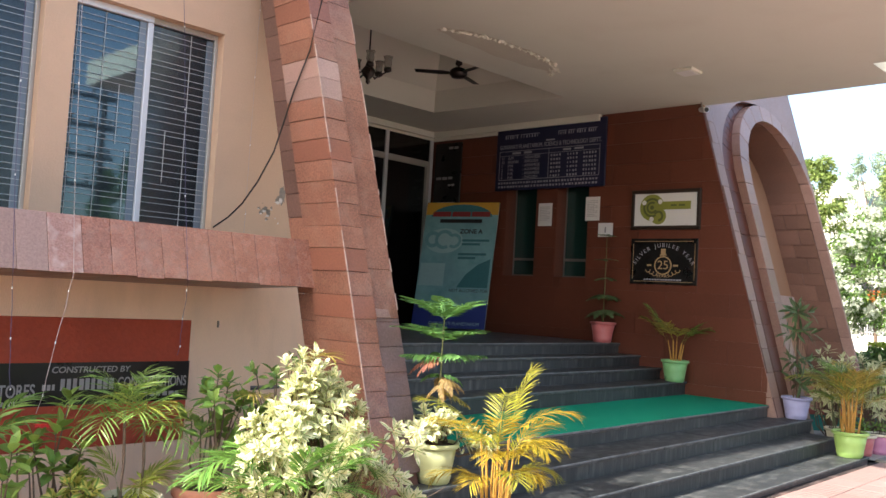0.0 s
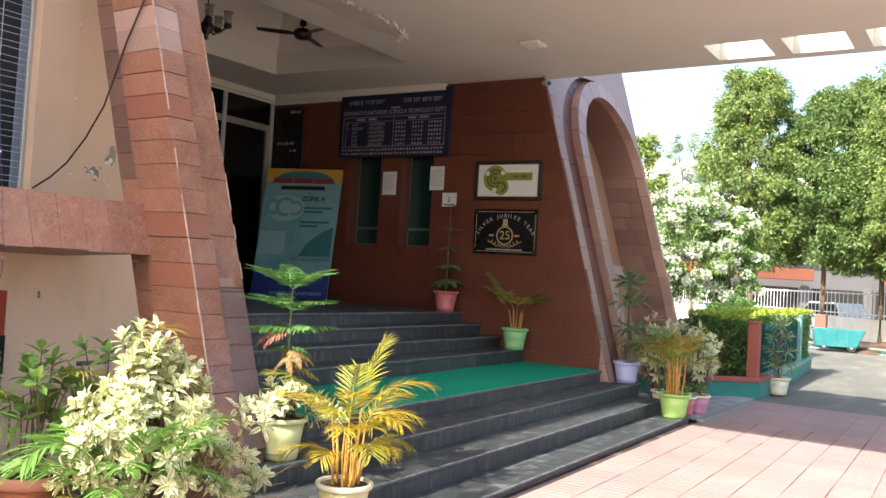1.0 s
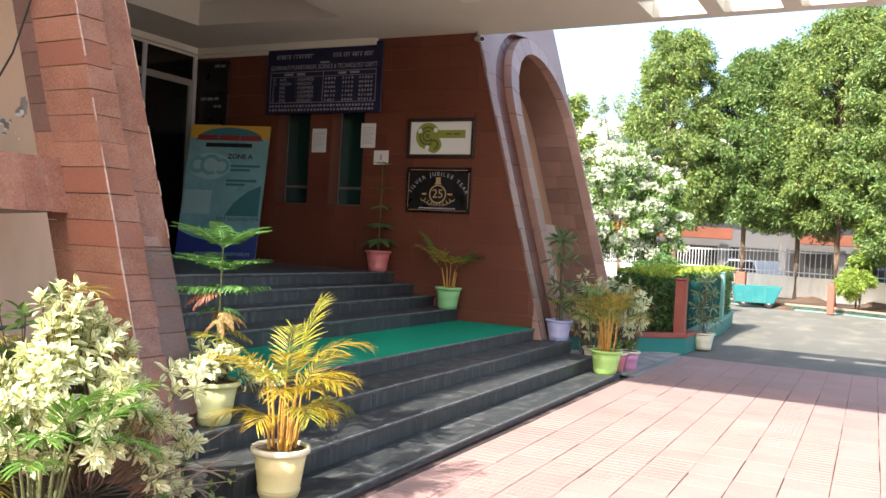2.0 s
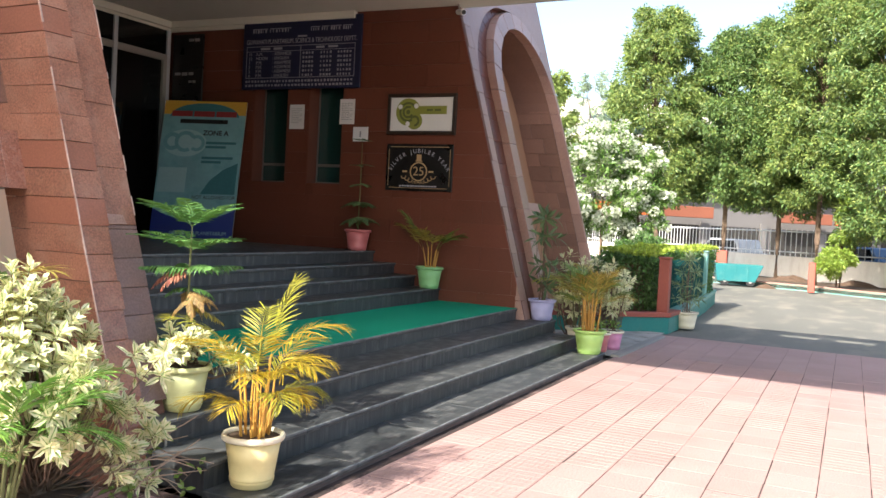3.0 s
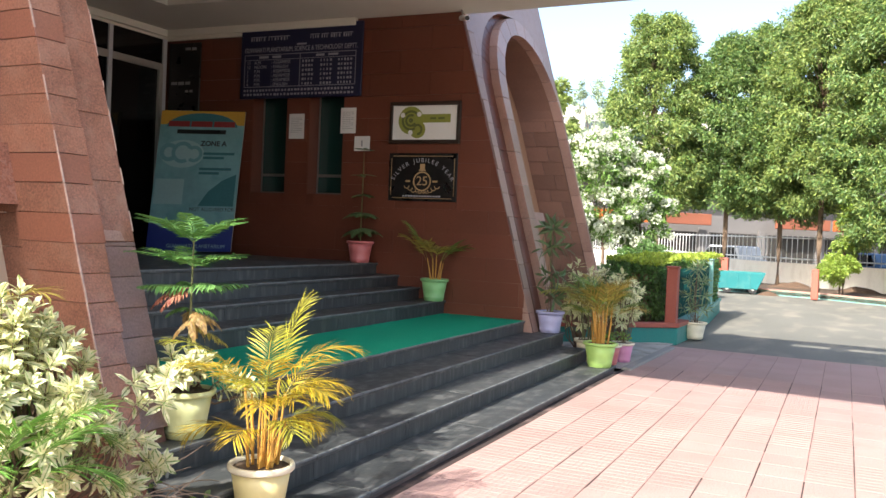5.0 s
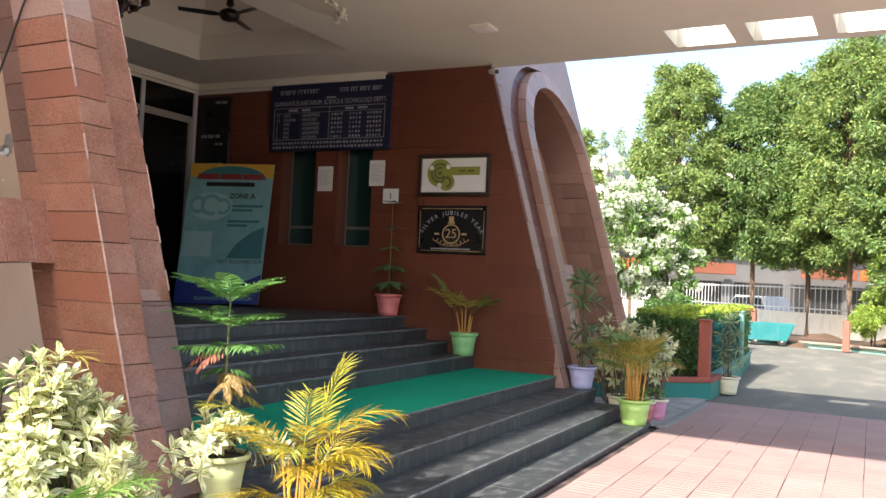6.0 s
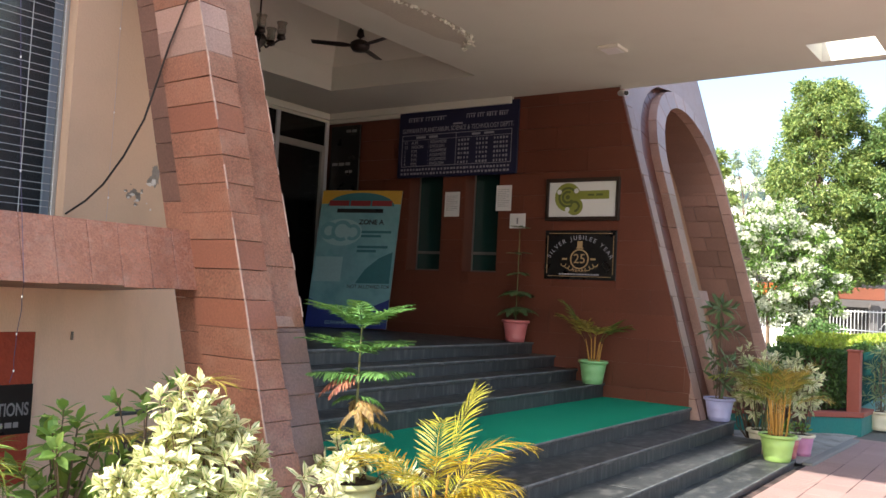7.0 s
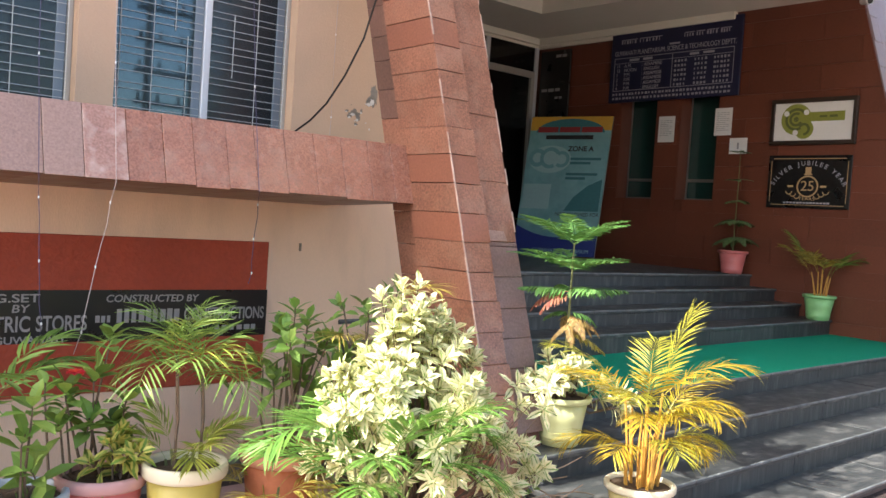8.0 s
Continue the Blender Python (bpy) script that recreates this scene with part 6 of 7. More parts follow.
# plants past the steps, before the arched pier
for k, (x, y, z, s_) in enumerate(((9.75, 5.35, 0.0, 1.0), (10.45, 5.0, 0.0, 1.0), (11.1, 5.3, 0.0, 0.95))):
    ob = empty("variegated_bush", pose(x, y, z), "green and white variegated bush before the arched pier", "bush", "bushes by the pier")
    shrub("", "", None, dome(40, (0, 0, 0.72 * s_), (0.34, 0.34, 0.52), 140 + k), M["lf_cream"], 143 + k, leaf=0.13, lw=0.045, per=8, base=(0, 0, 0), parent=ob)
areca("pale green areca palm in a cream pot beside the arched pier", pose(9.55, 5.15, 0.0), 0.2, 0.28, M["pot_rim"], None, 9, 0.50, M["lf_lime"], M["stem_green"], 151, height=0.45, ll=0.20, lw=0.018, extra=M["lf_palm"], up=1.3)
for x, y, mm, lab in ((9.75, 4.78, M["pot_pink"], "small pink pot with low leaves"), (9.42, 4.86, M["pot_red"], "small red pot with low leaves")):
    ob = empty("potted_plant", pose(x, y, 0.0), lab + " on the ground", "potted plant")
    pot(ob, 0.16, 0.26, mm, M["pot_rim"])
    shrub("", "", None, dome(6, (0, 0, 0.34), (0.10, 0.10, 0.08), int(x * 10)), M["lf_green"], int(x * 11), leaf=0.08, lw=0.03, per=6, base=(0, 0, 0.22), parent=ob)

# ---- yard beyond the porch ----
M["teal"] = mat("teal_green_paint", (0.02, 0.20, 0.17), 0.55, vary=0.15, big=1.5, grain=40, bump=0.2, dirt=(0.10, 0.20, 0.16), dirt_amount=0.5)
M["teal_pale"] = mat("worn_teal_paint", (0.16, 0.36, 0.31), 0.6, vary=0.2, big=1.5, grain=40, bump=0.2, dirt=(0.35, 0.33, 0.27), dirt_amount=0.6)
M["teal_dark"] = mat("dark_teal_fence_paint", (0.008, 0.070, 0.060), 0.85, spec=0.15, vary=0.2, big=1.5, grain=40, bump=0.2)
M["fascia"] = mat("faded_brick_orange_board", (0.21, 0.068, 0.036), 0.8, vary=0.3, big=0.6)
M["post_red"] = mat("brick_red_post_paint", (0.33, 0.085, 0.055), 0.6, vary=0.15, big=2, grain=40, bump=0.2)
M["lime_wall"] = mat("stained_whitewash", (0.82, 0.76, 0.66), 0.85, vary=0.10, big=0.9, grain=30, bump=0.3, dirt=(0.58, 0.50, 0.40), dirt_amount=0.6, stretch=(1, 1, 0.4))
M["lf_hedge"] = leaf_mat("hedge_leaf", (0.095, 0.185, 0.045), vary=0.5, through=0.25)
M["lf_hedge_top"] = leaf_mat("yellow_hedge_leaf", (0.33, 0.41, 0.05), vary=0.35, through=0.35)
M["lf_tree"] = leaf_mat("tree_leaf", (0.125, 0.21, 0.062), vary=0.4, through=0.35)
M["lf_tree_pale"] = leaf_mat("young_tree_leaf", (0.25, 0.32, 0.085), vary=0.35, through=0.4)
M["lf_lime_shrub"] = leaf_mat("yellow_green_shrub_leaf", (0.26, 0.36, 0.06), vary=0.3, through=0.4)
# Leaf greyed and paled: distance haze carried by the colour.
M["lf_haze"] = leaf_mat("haze_paled_leaf", (0.30, 0.38, 0.24), vary=0.3, through=0.4)
M["lf_blossom_tree"] = leaf_mat("blossom_tree_leaf", (0.14, 0.24, 0.05), vary=0.4, through=0.35)
M["blossom"] = leaf_mat("white_blossom", (0.74, 0.76, 0.62), vary=0.08, through=0.45)
M["cart"] = mat("turquoise_cart_paint", (0.013, 0.15, 0.155), 0.45, vary=0.1, bump=0.1, dirt=(0.10, 0.22, 0.2), dirt_amount=0.5)
M["orange"] = mat("orange_shop_board", (0.48, 0.10, 0.02), 0.6, vary=0.4, big=0.8)
M["shop"] = mat("shop_wall", (0.15, 0.14, 0.135), 0.8, vary=0.15, big=0.4)
M["rubber"] = mat("tyre_rubber", (0.02, 0.02, 0.02), 0.8)
M["apron"] = mat("dusty_pale_concrete", (0.38, 0.35, 0.30), 0.9, vary=0.3, big=1.6, grain=40, bump=0.5, dirt=(0.15, 0.14, 0.12), dirt_amount=0.7)
M["kerb"] = mat("pale_kerb", (0.26, 0.245, 0.22), 0.85, vary=0.2, big=1.0, grain=40, bump=0.3)

tagged(part("kerb", boxes(((9.15, 4.50, -0.03), (11.68, 4.62, 0.03)), bevel=0.01), M["kerb"]), "pale low kerb edging the bed", "kerb", kind="structure")
flat("apron", [(9.13, 4.62), (12.2, 4.62), (12.2, 6.2), (9.13, 6.2)], 0.012, M["apron"], "worn concrete apron before the arched pier", "apron")

bed = empty("planter_wall", label="teal painted planter wall with a red coping", category="planter", kind="structure")
line = [(10.9, 6.3), (11.62, 5.45), (12.42, 4.62), (13.2, 4.62), (17.0, 4.86), (19.6, 5.1)]
for (xa, ya), (xb, yb) in zip(line, line[1:]):
    a, b = Vector((xa, ya, 0)), Vector((xb, yb, 0))
    d = (b - a).normalized()
    n_ = Vector((-d.y, d.x, 0))
    for nm, z0, z1, o0, o1, mm in (("wall", -0.03, 0.24, 0.0, 0.16, M["teal"]), ("coping", 0.24, 0.31, -0.025, 0.185, M["post_red"] if xa < 13 else M["teal_pale"])):
        bm = bmesh.new()
        prism(bm, [tuple((a + n_ * o0).xy), tuple((b + n_ * o0).xy), tuple((b + n_ * o1).xy), tuple((a + n_ * o1).xy)], z0, z1, 2, 0.008)
        part(nm, bm, mm, bed)
flat("planter_soil", [(11.2, 6.3), (11.75, 5.55), (12.5, 4.75), (19.6, 5.2), (19.6, 9), (11.2, 9)], 0.2, M["soil"], "soil inside the planter", "soil")


def post(x, y, h, w, mm, lab):
    ob = empty("fence_post", pose(x, y, 0.30), lab, "post", "fence posts")
    part("shaft", boxes(((-w / 2, -w / 2, 0), (w / 2, w / 2, h)), bevel=0.01), mm, ob)
    part("cap", boxes(((-w / 2 - 0.012, -w / 2 - 0.012, h), (w / 2 + 0.012, w / 2 + 0.012, h + 0.03)), bevel=0.008), mm, ob)
    return ob


post(12.50, 4.74, 0.86, 0.17, M["post_red"], "brick-red painted square fence post")
post(17.2, 4.98, 0.92, 0.16, M["teal_pale"], "pale teal painted square fence post")
post(18.9, 5.15, 0.9, 0.16, M["teal"], "teal painted square fence post")
fence = empty("green_fence", label="teal green bar fence round the hedge", category="fence")
for i in range(32):
    x = 12.7 + i * 0.14
    y = 4.76 + (x - 12.7) * 0.048
    part("bar", boxes(((x - 0.035, y - 0.01, 0.32), (x + 0.035, y + 0.01, 1.12)), bevel=0.0), M["teal_dark"], fence)
for z in (0.42, 0.80, 1.05):
    bm = bmesh.new()
    tube(bm, [(12.55, 4.78, z), (17.2, 5.0, z)], 0.02, 6)
    part("rail", bm, M["teal_dark"], fence)


def surface_points(n, lo, hi, seed, top_only=False, skin=0.16):
    r = np.random.RandomState(seed)
    p = r.uniform(size=(n, 3))
    if top_only:
        p[:, 2] = 1 - r.uniform(size=n) * 0.06
    else:
        k = r.randint(0, 4, n)
        for ax, val, which in ((1, 0, 0), (0, 0, 1), (1, 1, 2), (2, 1, 3)):
            m_ = k == which
            p[m_, ax] = abs(val - r.uniform(size=m_.sum()) ** 1.5 * skin)
    nrm = (p - 0.5) * 2
    p = np.array(lo) + p * (np.array(hi) - np.array(lo))
    wob = np.array([[noise.noise((x * 1.3, y * 1.3, z * 1.3)) for x, y, z in p]]).T
    return p + nrm * wob * 0.10, nrm / np.linalg.norm(nrm, axis=1, keepdims=True)


for k, (lo, hi) in enumerate((((12.85, 4.98, 0.3), (18.6, 5.95, 1.20)), ((13.2, 6.0, 0.3), (16.5, 8.0, 1.0)))):
    hg = empty("hedge", label="clipped green hedge with a yellow-green top", category="hedge", group="hedges")
    p, n_ = surface_points(15000 if not k else 8000, lo, hi, 200 + k)
    cloud("foliage", p, n_, 0.075, M["lf_hedge"], hg, 201 + k)
    if not k:
        p, n_ = surface_points(9000, (lo[0], lo[1], hi[2] - 0.1), (hi[0], hi[1], hi[2] + 0.06), 210 + k, True)
        cloud("top_foliage", p, n_ + np.array([0, 0, 1.0]), 0.07, M["lf_hedge_top"], hg, 211 + k)
    part("core", boxes(((lo[0] + 0.25, lo[1] + 0.25, 0.25), (hi[0] - 0.25, hi[1] - 0.25, hi[2] - 0.15))), M["bark"], hg)
whorled("small dusty green plant with feathery whorls in a cream pot", pose(13.3, 4.52, 0.0), 0.2, 0.28, M["pot_rim"], 0.95, [(0.97, 0.0, 1), (0.86, 0.10, 4), (0.66, 0.16, 5), (0.44, 0.22, 5), (0.22, 0.26, 5)], M["lf_fir_dusty"], 161, 0.17, 0.022, 11)

cart = empty("handcart", pose(28.27, 5.84, 0.0, 0, 0, -14) @ Matrix.Scale(0.93, 4), "turquoise tipping handcart parked by the wall", "handcart")
bm = bmesh.new()
prism(bm, [(-0.72, 0.14), (0.56, 0.14), (0.82, 0.74), (-0.80, 0.74)], -0.42, 0.42, 1, 0.02)
TURN = Matrix.Rotation(radians(-62), 4, "Z")
tub = part("tub", moved(bm, TURN), M["cart"], cart)
# The tub is solid; this sheet on top paints its shaded hollow.
part("interior", moved(boxes(((-0.74, -0.37, 0.735), (0.75, 0.37, 0.744))), TURN), M["teal"], tub, "flat teal sheet standing for the shaded inside of the tub")
for s_ in (-1, 1):
    for u in (-0.5, -0.1, 0.3):
        part("rib", moved(boxes(((u - 0.02, s_ * 0.425 - 0.012, 0.2), (u + 0.02, s_ * 0.425 + 0.012, 0.70))), TURN), M["cart"], tub)
    for u in (-0.45, 0.40):
        w_ = part("wheel", moved(tube(bmesh.new(), [(u, s_ * 0.40, 0.15), (u, s_ * 0.32, 0.15)], 0.15, 16), TURN), M["rubber"], cart)
        part("hub", moved(tube(bmesh.new(), [(u, s_ * 0.41, 0.15), (u, s_ * 0.31, 0.15)], 0.05, 12), TURN), M["alu_dull"], w_)

# planted strip and boundary fence along the street
M["fence_grey"] = mat("dusty_grey_fence_paint", (0.42, 0.43, 0.43), 0.6, vary=0.2, big=2)
M["coping_pink"] = mat("faded_pink_coping", (0.40, 0.235, 0.18), 0.85, vary=0.2, big=1.2, grain=40, bump=0.3)
M["litter"] = mat("dry_leaf_litter", (0.095, 0.058, 0.036), 0.95, vary=0.5, big=8, grain=40, bump=1.0)
kl = [(29.6, 7.4), (28.7, 5.3), (28.4, 4.6), (28.0, 3.3), (27.2, 2.2), (26.6, 1.2), (25.5, -0.6), (23.5, -4)]
fw = [(46, 17.8), (35.2, 6.7), (33.2, 4.1), (31.6, 1.2), (28.5, -3.5), (23, -10)]
kerb2 = empty("street_kerb", label="low teal and red painted kerb of the planted strip", category="kerb", kind="structure")
for (xa, ya), (xb, yb) in zip(kl, kl[1:]):
    a, b = Vector((xa, ya, 0)), Vector((xb, yb, 0))
    d = (b - a).normalized()
    n_ = Vector((-d.y, d.x, 0))
    for nm, z0, z1, o, mm in (("face", -0.03, 0.12, 0.0, M["teal_pale"]), ("coping", 0.12, 0.16, 0.02, M["coping_pink"])):
        bm = bmesh.new()
        prism(bm, [tuple((a - n_ * o).xy), tuple((b - n_ * o).xy), tuple((b + n_ * (0.22 + o)).xy), tuple((a + n_ * (0.22 + o)).xy)], z0, z1, 2)
        part(nm, bm, mm, kerb2)
flat("strip_soil", kl + [(25.5, -7), fw[4], fw[3], fw[2], fw[1]], 0.1, M["soil"], "brown soil strip under the street trees", "soil", depth=0.1)
fence2 = empty("boundary_fence", label="whitewashed boundary wall topped with a white bar fence", category="fence")
for (xa, ya), (xb, yb) in zip(fw, fw[1:]):
    a, b = Vector((xa, ya, 0)), Vector((xb, yb, 0))
    d = (b - a).normalized()
    n_ = Vector((-d.y, d.x, 0))
    bm = bmesh.new()
    prism(bm, [tuple(a.xy), tuple(b.xy), tuple((b + n_ * 0.2).xy), tuple((a + n_ * 0.2).xy)], -0.03, 0.96, 2)
    part("wall", bm, M["lime_wall"], fence2)
    L = (b - a).length
    for z in (1.12, 1.90):
        part("rail", tube(bmesh.new(), [a + n_ * 0.1 + Vector((0, 0, z)), b + n_ * 0.1 + Vector((0, 0, z))], 0.026, 5), M["white"] if xa > 35.0 else M["fence_grey"], fence2)
    k = int(L / 0.24)
    for i in range(k):
        p = a.lerp(b, (i + 0.5) / k) + n_ * 0.1
        w = 0.015 if xa > 35.0 else 0.011
        part("bar", tube(bmesh.new(), [p + Vector((0, 0, 0.92)), p + Vector((0, 0, 1.97))], w, 4, False), M["white"] if xa > 35.0 else M["fence_grey"], fence2)
tagged(part("gate_pillar", boxes(((30.42, 6.54, 0), (30.78, 6.90, 1.08)), bevel=0.02), M["post_red"]), "brick-red gate pillar at the wall end", "pillar")
tagged(part("gate_pillar", boxes(((26.95, 3.40, 0.0), (27.15, 3.60, 0.92)), bevel=0.02), M["post_red"]), "brick-red pillar in the planted strip", "pillar")


def mound(name, label, x, y, z, rx, ry, h, material, seed):
    """A low uneven heap."""
    bm = bmesh.new()
    rings, ways = 6, 22
    rows_ = []
    for i in range(rings + 1):
        f = i / rings
        row = []
        for k in range(ways):
            a = 2 * math.pi * k / ways
            q = f * (1 + 0.18 * noise.noise((math.cos(a) * 1.5, math.sin(a) * 1.5, seed)))
            row.append(bm.verts.new((x + rx * q * math.cos(a), y + ry * q * math.sin(a), z + h * (1 - f * f) ** 1.3 * (1 + 0.35 * noise.noise((f * 3 * math.cos(a), f * 3 * math.sin(a), seed + 5))) - 0.004)))
        rows_.append(row)
    for r0, r1 in zip(rows_, rows_[1:]):
        for k in range(ways):
            bm.faces.new((r0[k], r1[k], r1[(k + 1) % ways], r0[(k + 1) % ways]))
    bmesh.ops.remove_doubles(bm, verts=bm.verts, dist=0.0005)
    return tagged(part(name, bm, material), label, "heap", kind="stuff")


mound("soil_heap", "brown soil heaped round a tree foot", 32.0, 4.55, 0.1, 0.5, 0.85, 0.20, M["litter"], 1)
mound("soil_heap", "brown soil heaped under a small tree", 31.4, 2.35, 0.1, 0.5, 0.75, 0.20, M["litter"], 2)
mound("leaf_litter", "swept heap of dry leaves beside the handcart", 28.2, 4.95, -0.03, 0.28, 0.36, 0.13, M["litter"], 3)

# street buildings beyond the fence
shop = empty("shop_row", pose(62, 12, 0, 0, 0, 42), "low shop row with orange fascia boards across the street", "building")
part("wall", boxes(((-2, -22, 0), (0, 22, 5.5))), M["shop"], shop)
for i in range(9):
    y = -21 + i * 4.7
    # Openings are near-black sheets on the wall, the shade inside as colour.
    part("opening", boxes(((-2.06, y + 0.4, 0.2), (-2.0, y + 4.1, 2.3))), M["dark"], shop)
    part("pier", boxes(((-2.2, y - 0.2, 0), (-2.06, y + 0.3, 2.6))), M["shop"], shop)
    if i % 3 != 1:
        part("fascia", boxes(((-3.2, y, 2.75), (-2.9, y + 4.3, 3.5)), bevel=0.03), M["orange"] if i % 4 == 2 else M["fascia"], shop, "orange shop fascia")
part("roof", boxes(((-3.4, -22.3, 5.5), (0.3, 22.3, 5.8))), M["kerb"], shop)
ap = empty("office_block", pose(85, 18, 0, 0, 0, 40), "pale concrete building far behind the trees", "building")
part("wall", boxes(((0, -18, 0), (10, 14, 14))), M["lime_wall"], ap)
for i in range(4):
    for j in range(7):
        part("window", boxes(((-0.05, -17 + j * 4.4, 1.2 + i * 3.3), (0.02, -14.6 + j * 4.4, 2.8 + i * 3.3))), M["glass_blue"], ap)


def parked(x, y, rz, mm, lab, h=1.45, ln=3.9):
    """A small parked car: lower body, cabin, glass and wheels."""
    ob = empty("car", pose(x, y, 0, 0, 0, rz), lab, "car", "parked cars")
    bm = bmesh.new()
    prism(bm, [(-ln / 2, 0.3), (ln / 2, 0.3), (ln / 2, 0.7), (ln * 0.30, 0.86), (-ln / 2, 0.9)], -0.8, 0.8, 1, 0.06)
    part("body", bm, mm, ob)
    bm = bmesh.new()
    prism(bm, [(-ln * 0.46, 0.88), (ln * 0.27, 0.88), (ln * 0.10, h), (-ln * 0.38, h)], -0.7, 0.7, 1, 0.06)
    part("cabin", bm, mm, ob)
    bm = bmesh.new()
    prism(bm, [(-ln * 0.42, 0.95), (ln * 0.22, 0.95), (ln * 0.09, h - 0.08), (-ln * 0.36, h - 0.08)], -0.712, 0.712, 1)
    part("glass", bm, M["glass_dark"], ob)
    for u in (-ln * 0.32, ln * 0.32):
        for s_ in (-1, 1):
            wh = part("wheel", tube(bmesh.new(), [(u, s_ * 0.82, 0.3), (u, s_ * 0.62, 0.3)], 0.3, 16), M["rubber"], ob)
            part("rim", tube(bmesh.new(), [(u, s_ * 0.83, 0.3), (u, s_ * 0.61, 0.3)], 0.17, 12), M["alu"], wh)
    return ob


M["car_white"] = mat("white_car_paint", (0.55, 0.56, 0.57), 0.25, vary=0.03, bump=0.0, coat=0.5)
M["car_silver"] = mat("silver_car_paint", (0.38, 0.40, 0.44), 0.3, metal=0.4, vary=0.03, bump=0.0, coat=0.5)
M["car_blue"] = mat("blue_car_paint", (0.05, 0.12, 0.26), 0.3, vary=0.03, bump=0.0, coat=0.5)
parked(41, 8.2, 48, M["car_white"], "white hatchback parked in the street", 1.5)
parked(45.5, 14.5, 48, M["car_silver"], "silver car parked in the street")
parked(37.5, 2.6, 47, M["car_blue"], "blue car parked in the street")
parked(34.0, -1.6, 46, M["car_silver"], "silver van-like car parked in the street", 1.75)


def tree(name, label, x, y, height, crown_r, crown_h, n, leaf, material, seed, trunk=0.14, lean_=(0, 0), group="street trees", pale=None, clumps=26, category="tree", low=0.0, puff=(0.11, 0.26), bloom=None, shape=0.75, aspect=0.34):
    """A tapered trunk, limbs to each clump, and a crown of leaves gathered in uneven clumps."""
    ob = empty(name, pose(x, y, 0), label, category, group)
    rr = random.Random(seed)
    nr = np.random.RandomState(seed)
    base_z = height - crown_h
    fork = Vector((lean_[0], lean_[1], base_z + crown_h * 0.15))
    part("trunk", tube(bmesh.new(), [(0, 0, -0.05), (lean_[0] * 0.3 + 0.03, lean_[1] * 0.3, fork.z * 0.4), (lean_[0] * 0.7 - 0.03, lean_[1] * 0.7, fork.z * 0.75), fork, fork + Vector((0.1, 0.1, crown_h * 0.35))], [trunk * 1.15, trunk, trunk * 0.85, trunk * 0.7, trunk * 0.35], 9), M["bark"], ob, smooth=True)
    P, N = [], []
    bm = bmesh.new()
    for i in range(clumps):
        u = rr.uniform(0.0, 1.0)
        a = rr.uniform(0, 2 * math.pi)
        wide = math.sin(math.pi * (0.10 + 0.86 * u ** shape)) ** 0.55
        wide *= 1 + 0.28 * noise.noise((math.cos(a) * 1.3 + seed, math.sin(a) * 1.3, u * 4.0))
        s = wide * rr.uniform(0.25, 1.0) ** 0.5
        c = Vector((lean_[0] + crown_r * s * math.cos(a), lean_[1] + crown_r * s * math.sin(a), base_z + crown_h * u + low - 0.12 * crown_r * s))
        R = crown_r * rr.uniform(*puff)
        if i % 4 == 0:
            f0 = fork.lerp(Vector((fork.x + 0.1, fork.y + 0.1, base_z + crown_h * 0.5)), min(1, u * 1.2))
            tube(bm, [f0, f0.lerp(c, 0.5) + Vector((0, 0, 0.15)), c], [trunk * 0.16, trunk * 0.10, trunk * 0.04], 5, False)
        k = int(n / clumps)
        d = nr.normal(size=(k, 3))
        d /= np.linalg.norm(d, axis=1, keepdims=True)
        rad = R * nr.uniform(0.15, 1.0, size=(k, 1)) ** 0.5
        out = np.array([math.cos(a), math.sin(a), 0.0])
        P.append(np.array(c) + d * rad * np.array([1, 1, 0.8]))
        N.append(d * 0.5 + out * 1.2 + np.array([0, 0, -0.3]))
    part("limb", bm, M["bark"], ob)
    P, N = np.concatenate(P), np.concatenate(N)
    if bloom:
        B = []
        for i in range(bloom):
            c = Vector(P[rr.randrange(len(P))])
            c = c + (c - Vector((lean_[0], lean_[1], base_z + crown_h * 0.5))) * rr.uniform(0.0, 0.12)
            e = nr.normal(size=(46, 3))
            e /= np.linalg.norm(e, axis=1, keepdims=True)
            B.append((np.array(c) + e * rr.uniform(0.06, 0.13) * np.array([1, 1, 0.7]), e))
        cloud("blossom", np.concatenate([b[0] for b in B]), np.concatenate([b[1] for b in B]) * 3, 0.075, M["blossom"], ob, seed + 3, aspect=0.9)
    if pale is None:
        cloud("crown", P, N, leaf, material, ob, seed + 1, aspect=aspect)
    else:
        m_ = nr.uniform(size=len(P)) < pale[1]
        cloud("crown", P[~m_], N[~m_], leaf, material, ob, seed + 1, aspect=aspect)
        cloud("crown", P[m_], N[m_], leaf * pale[2], pale[0], ob, seed + 2, aspect=aspect)
    return ob


PALE = (M["lf_tree_pale"], 0.4, 1.0)
tree("street_tree", "leafy roadside tree with a dark slender trunk", 30.38, 9.01, 9.77, 1.95, 6.83, 72000, 0.149, M["lf_tree"], 301, 0.09, lean_=(0.1, 0.35), pale=(M["lf_tree_pale"], 0.62, 1.0), clumps=330)
tree("street_tree", "leafy roadside tree with a dense green crown", 31.33, 6.83, 8.92, 1.98, 5.82, 72000, 0.146, M["lf_tree"], 311, 0.09, pale=(M["lf_tree_pale"], 0.20, 1.0), clumps=330)
tree("street_tree", "leafy roadside tree standing near the boundary wall", 31.84, 5.02, 9.69, 2.11, 6.95, 60000, 0.153, M["lf_tree"], 321, 0.09, pale=(M["lf_tree_pale"], 0.30, 1.0), clumps=330)
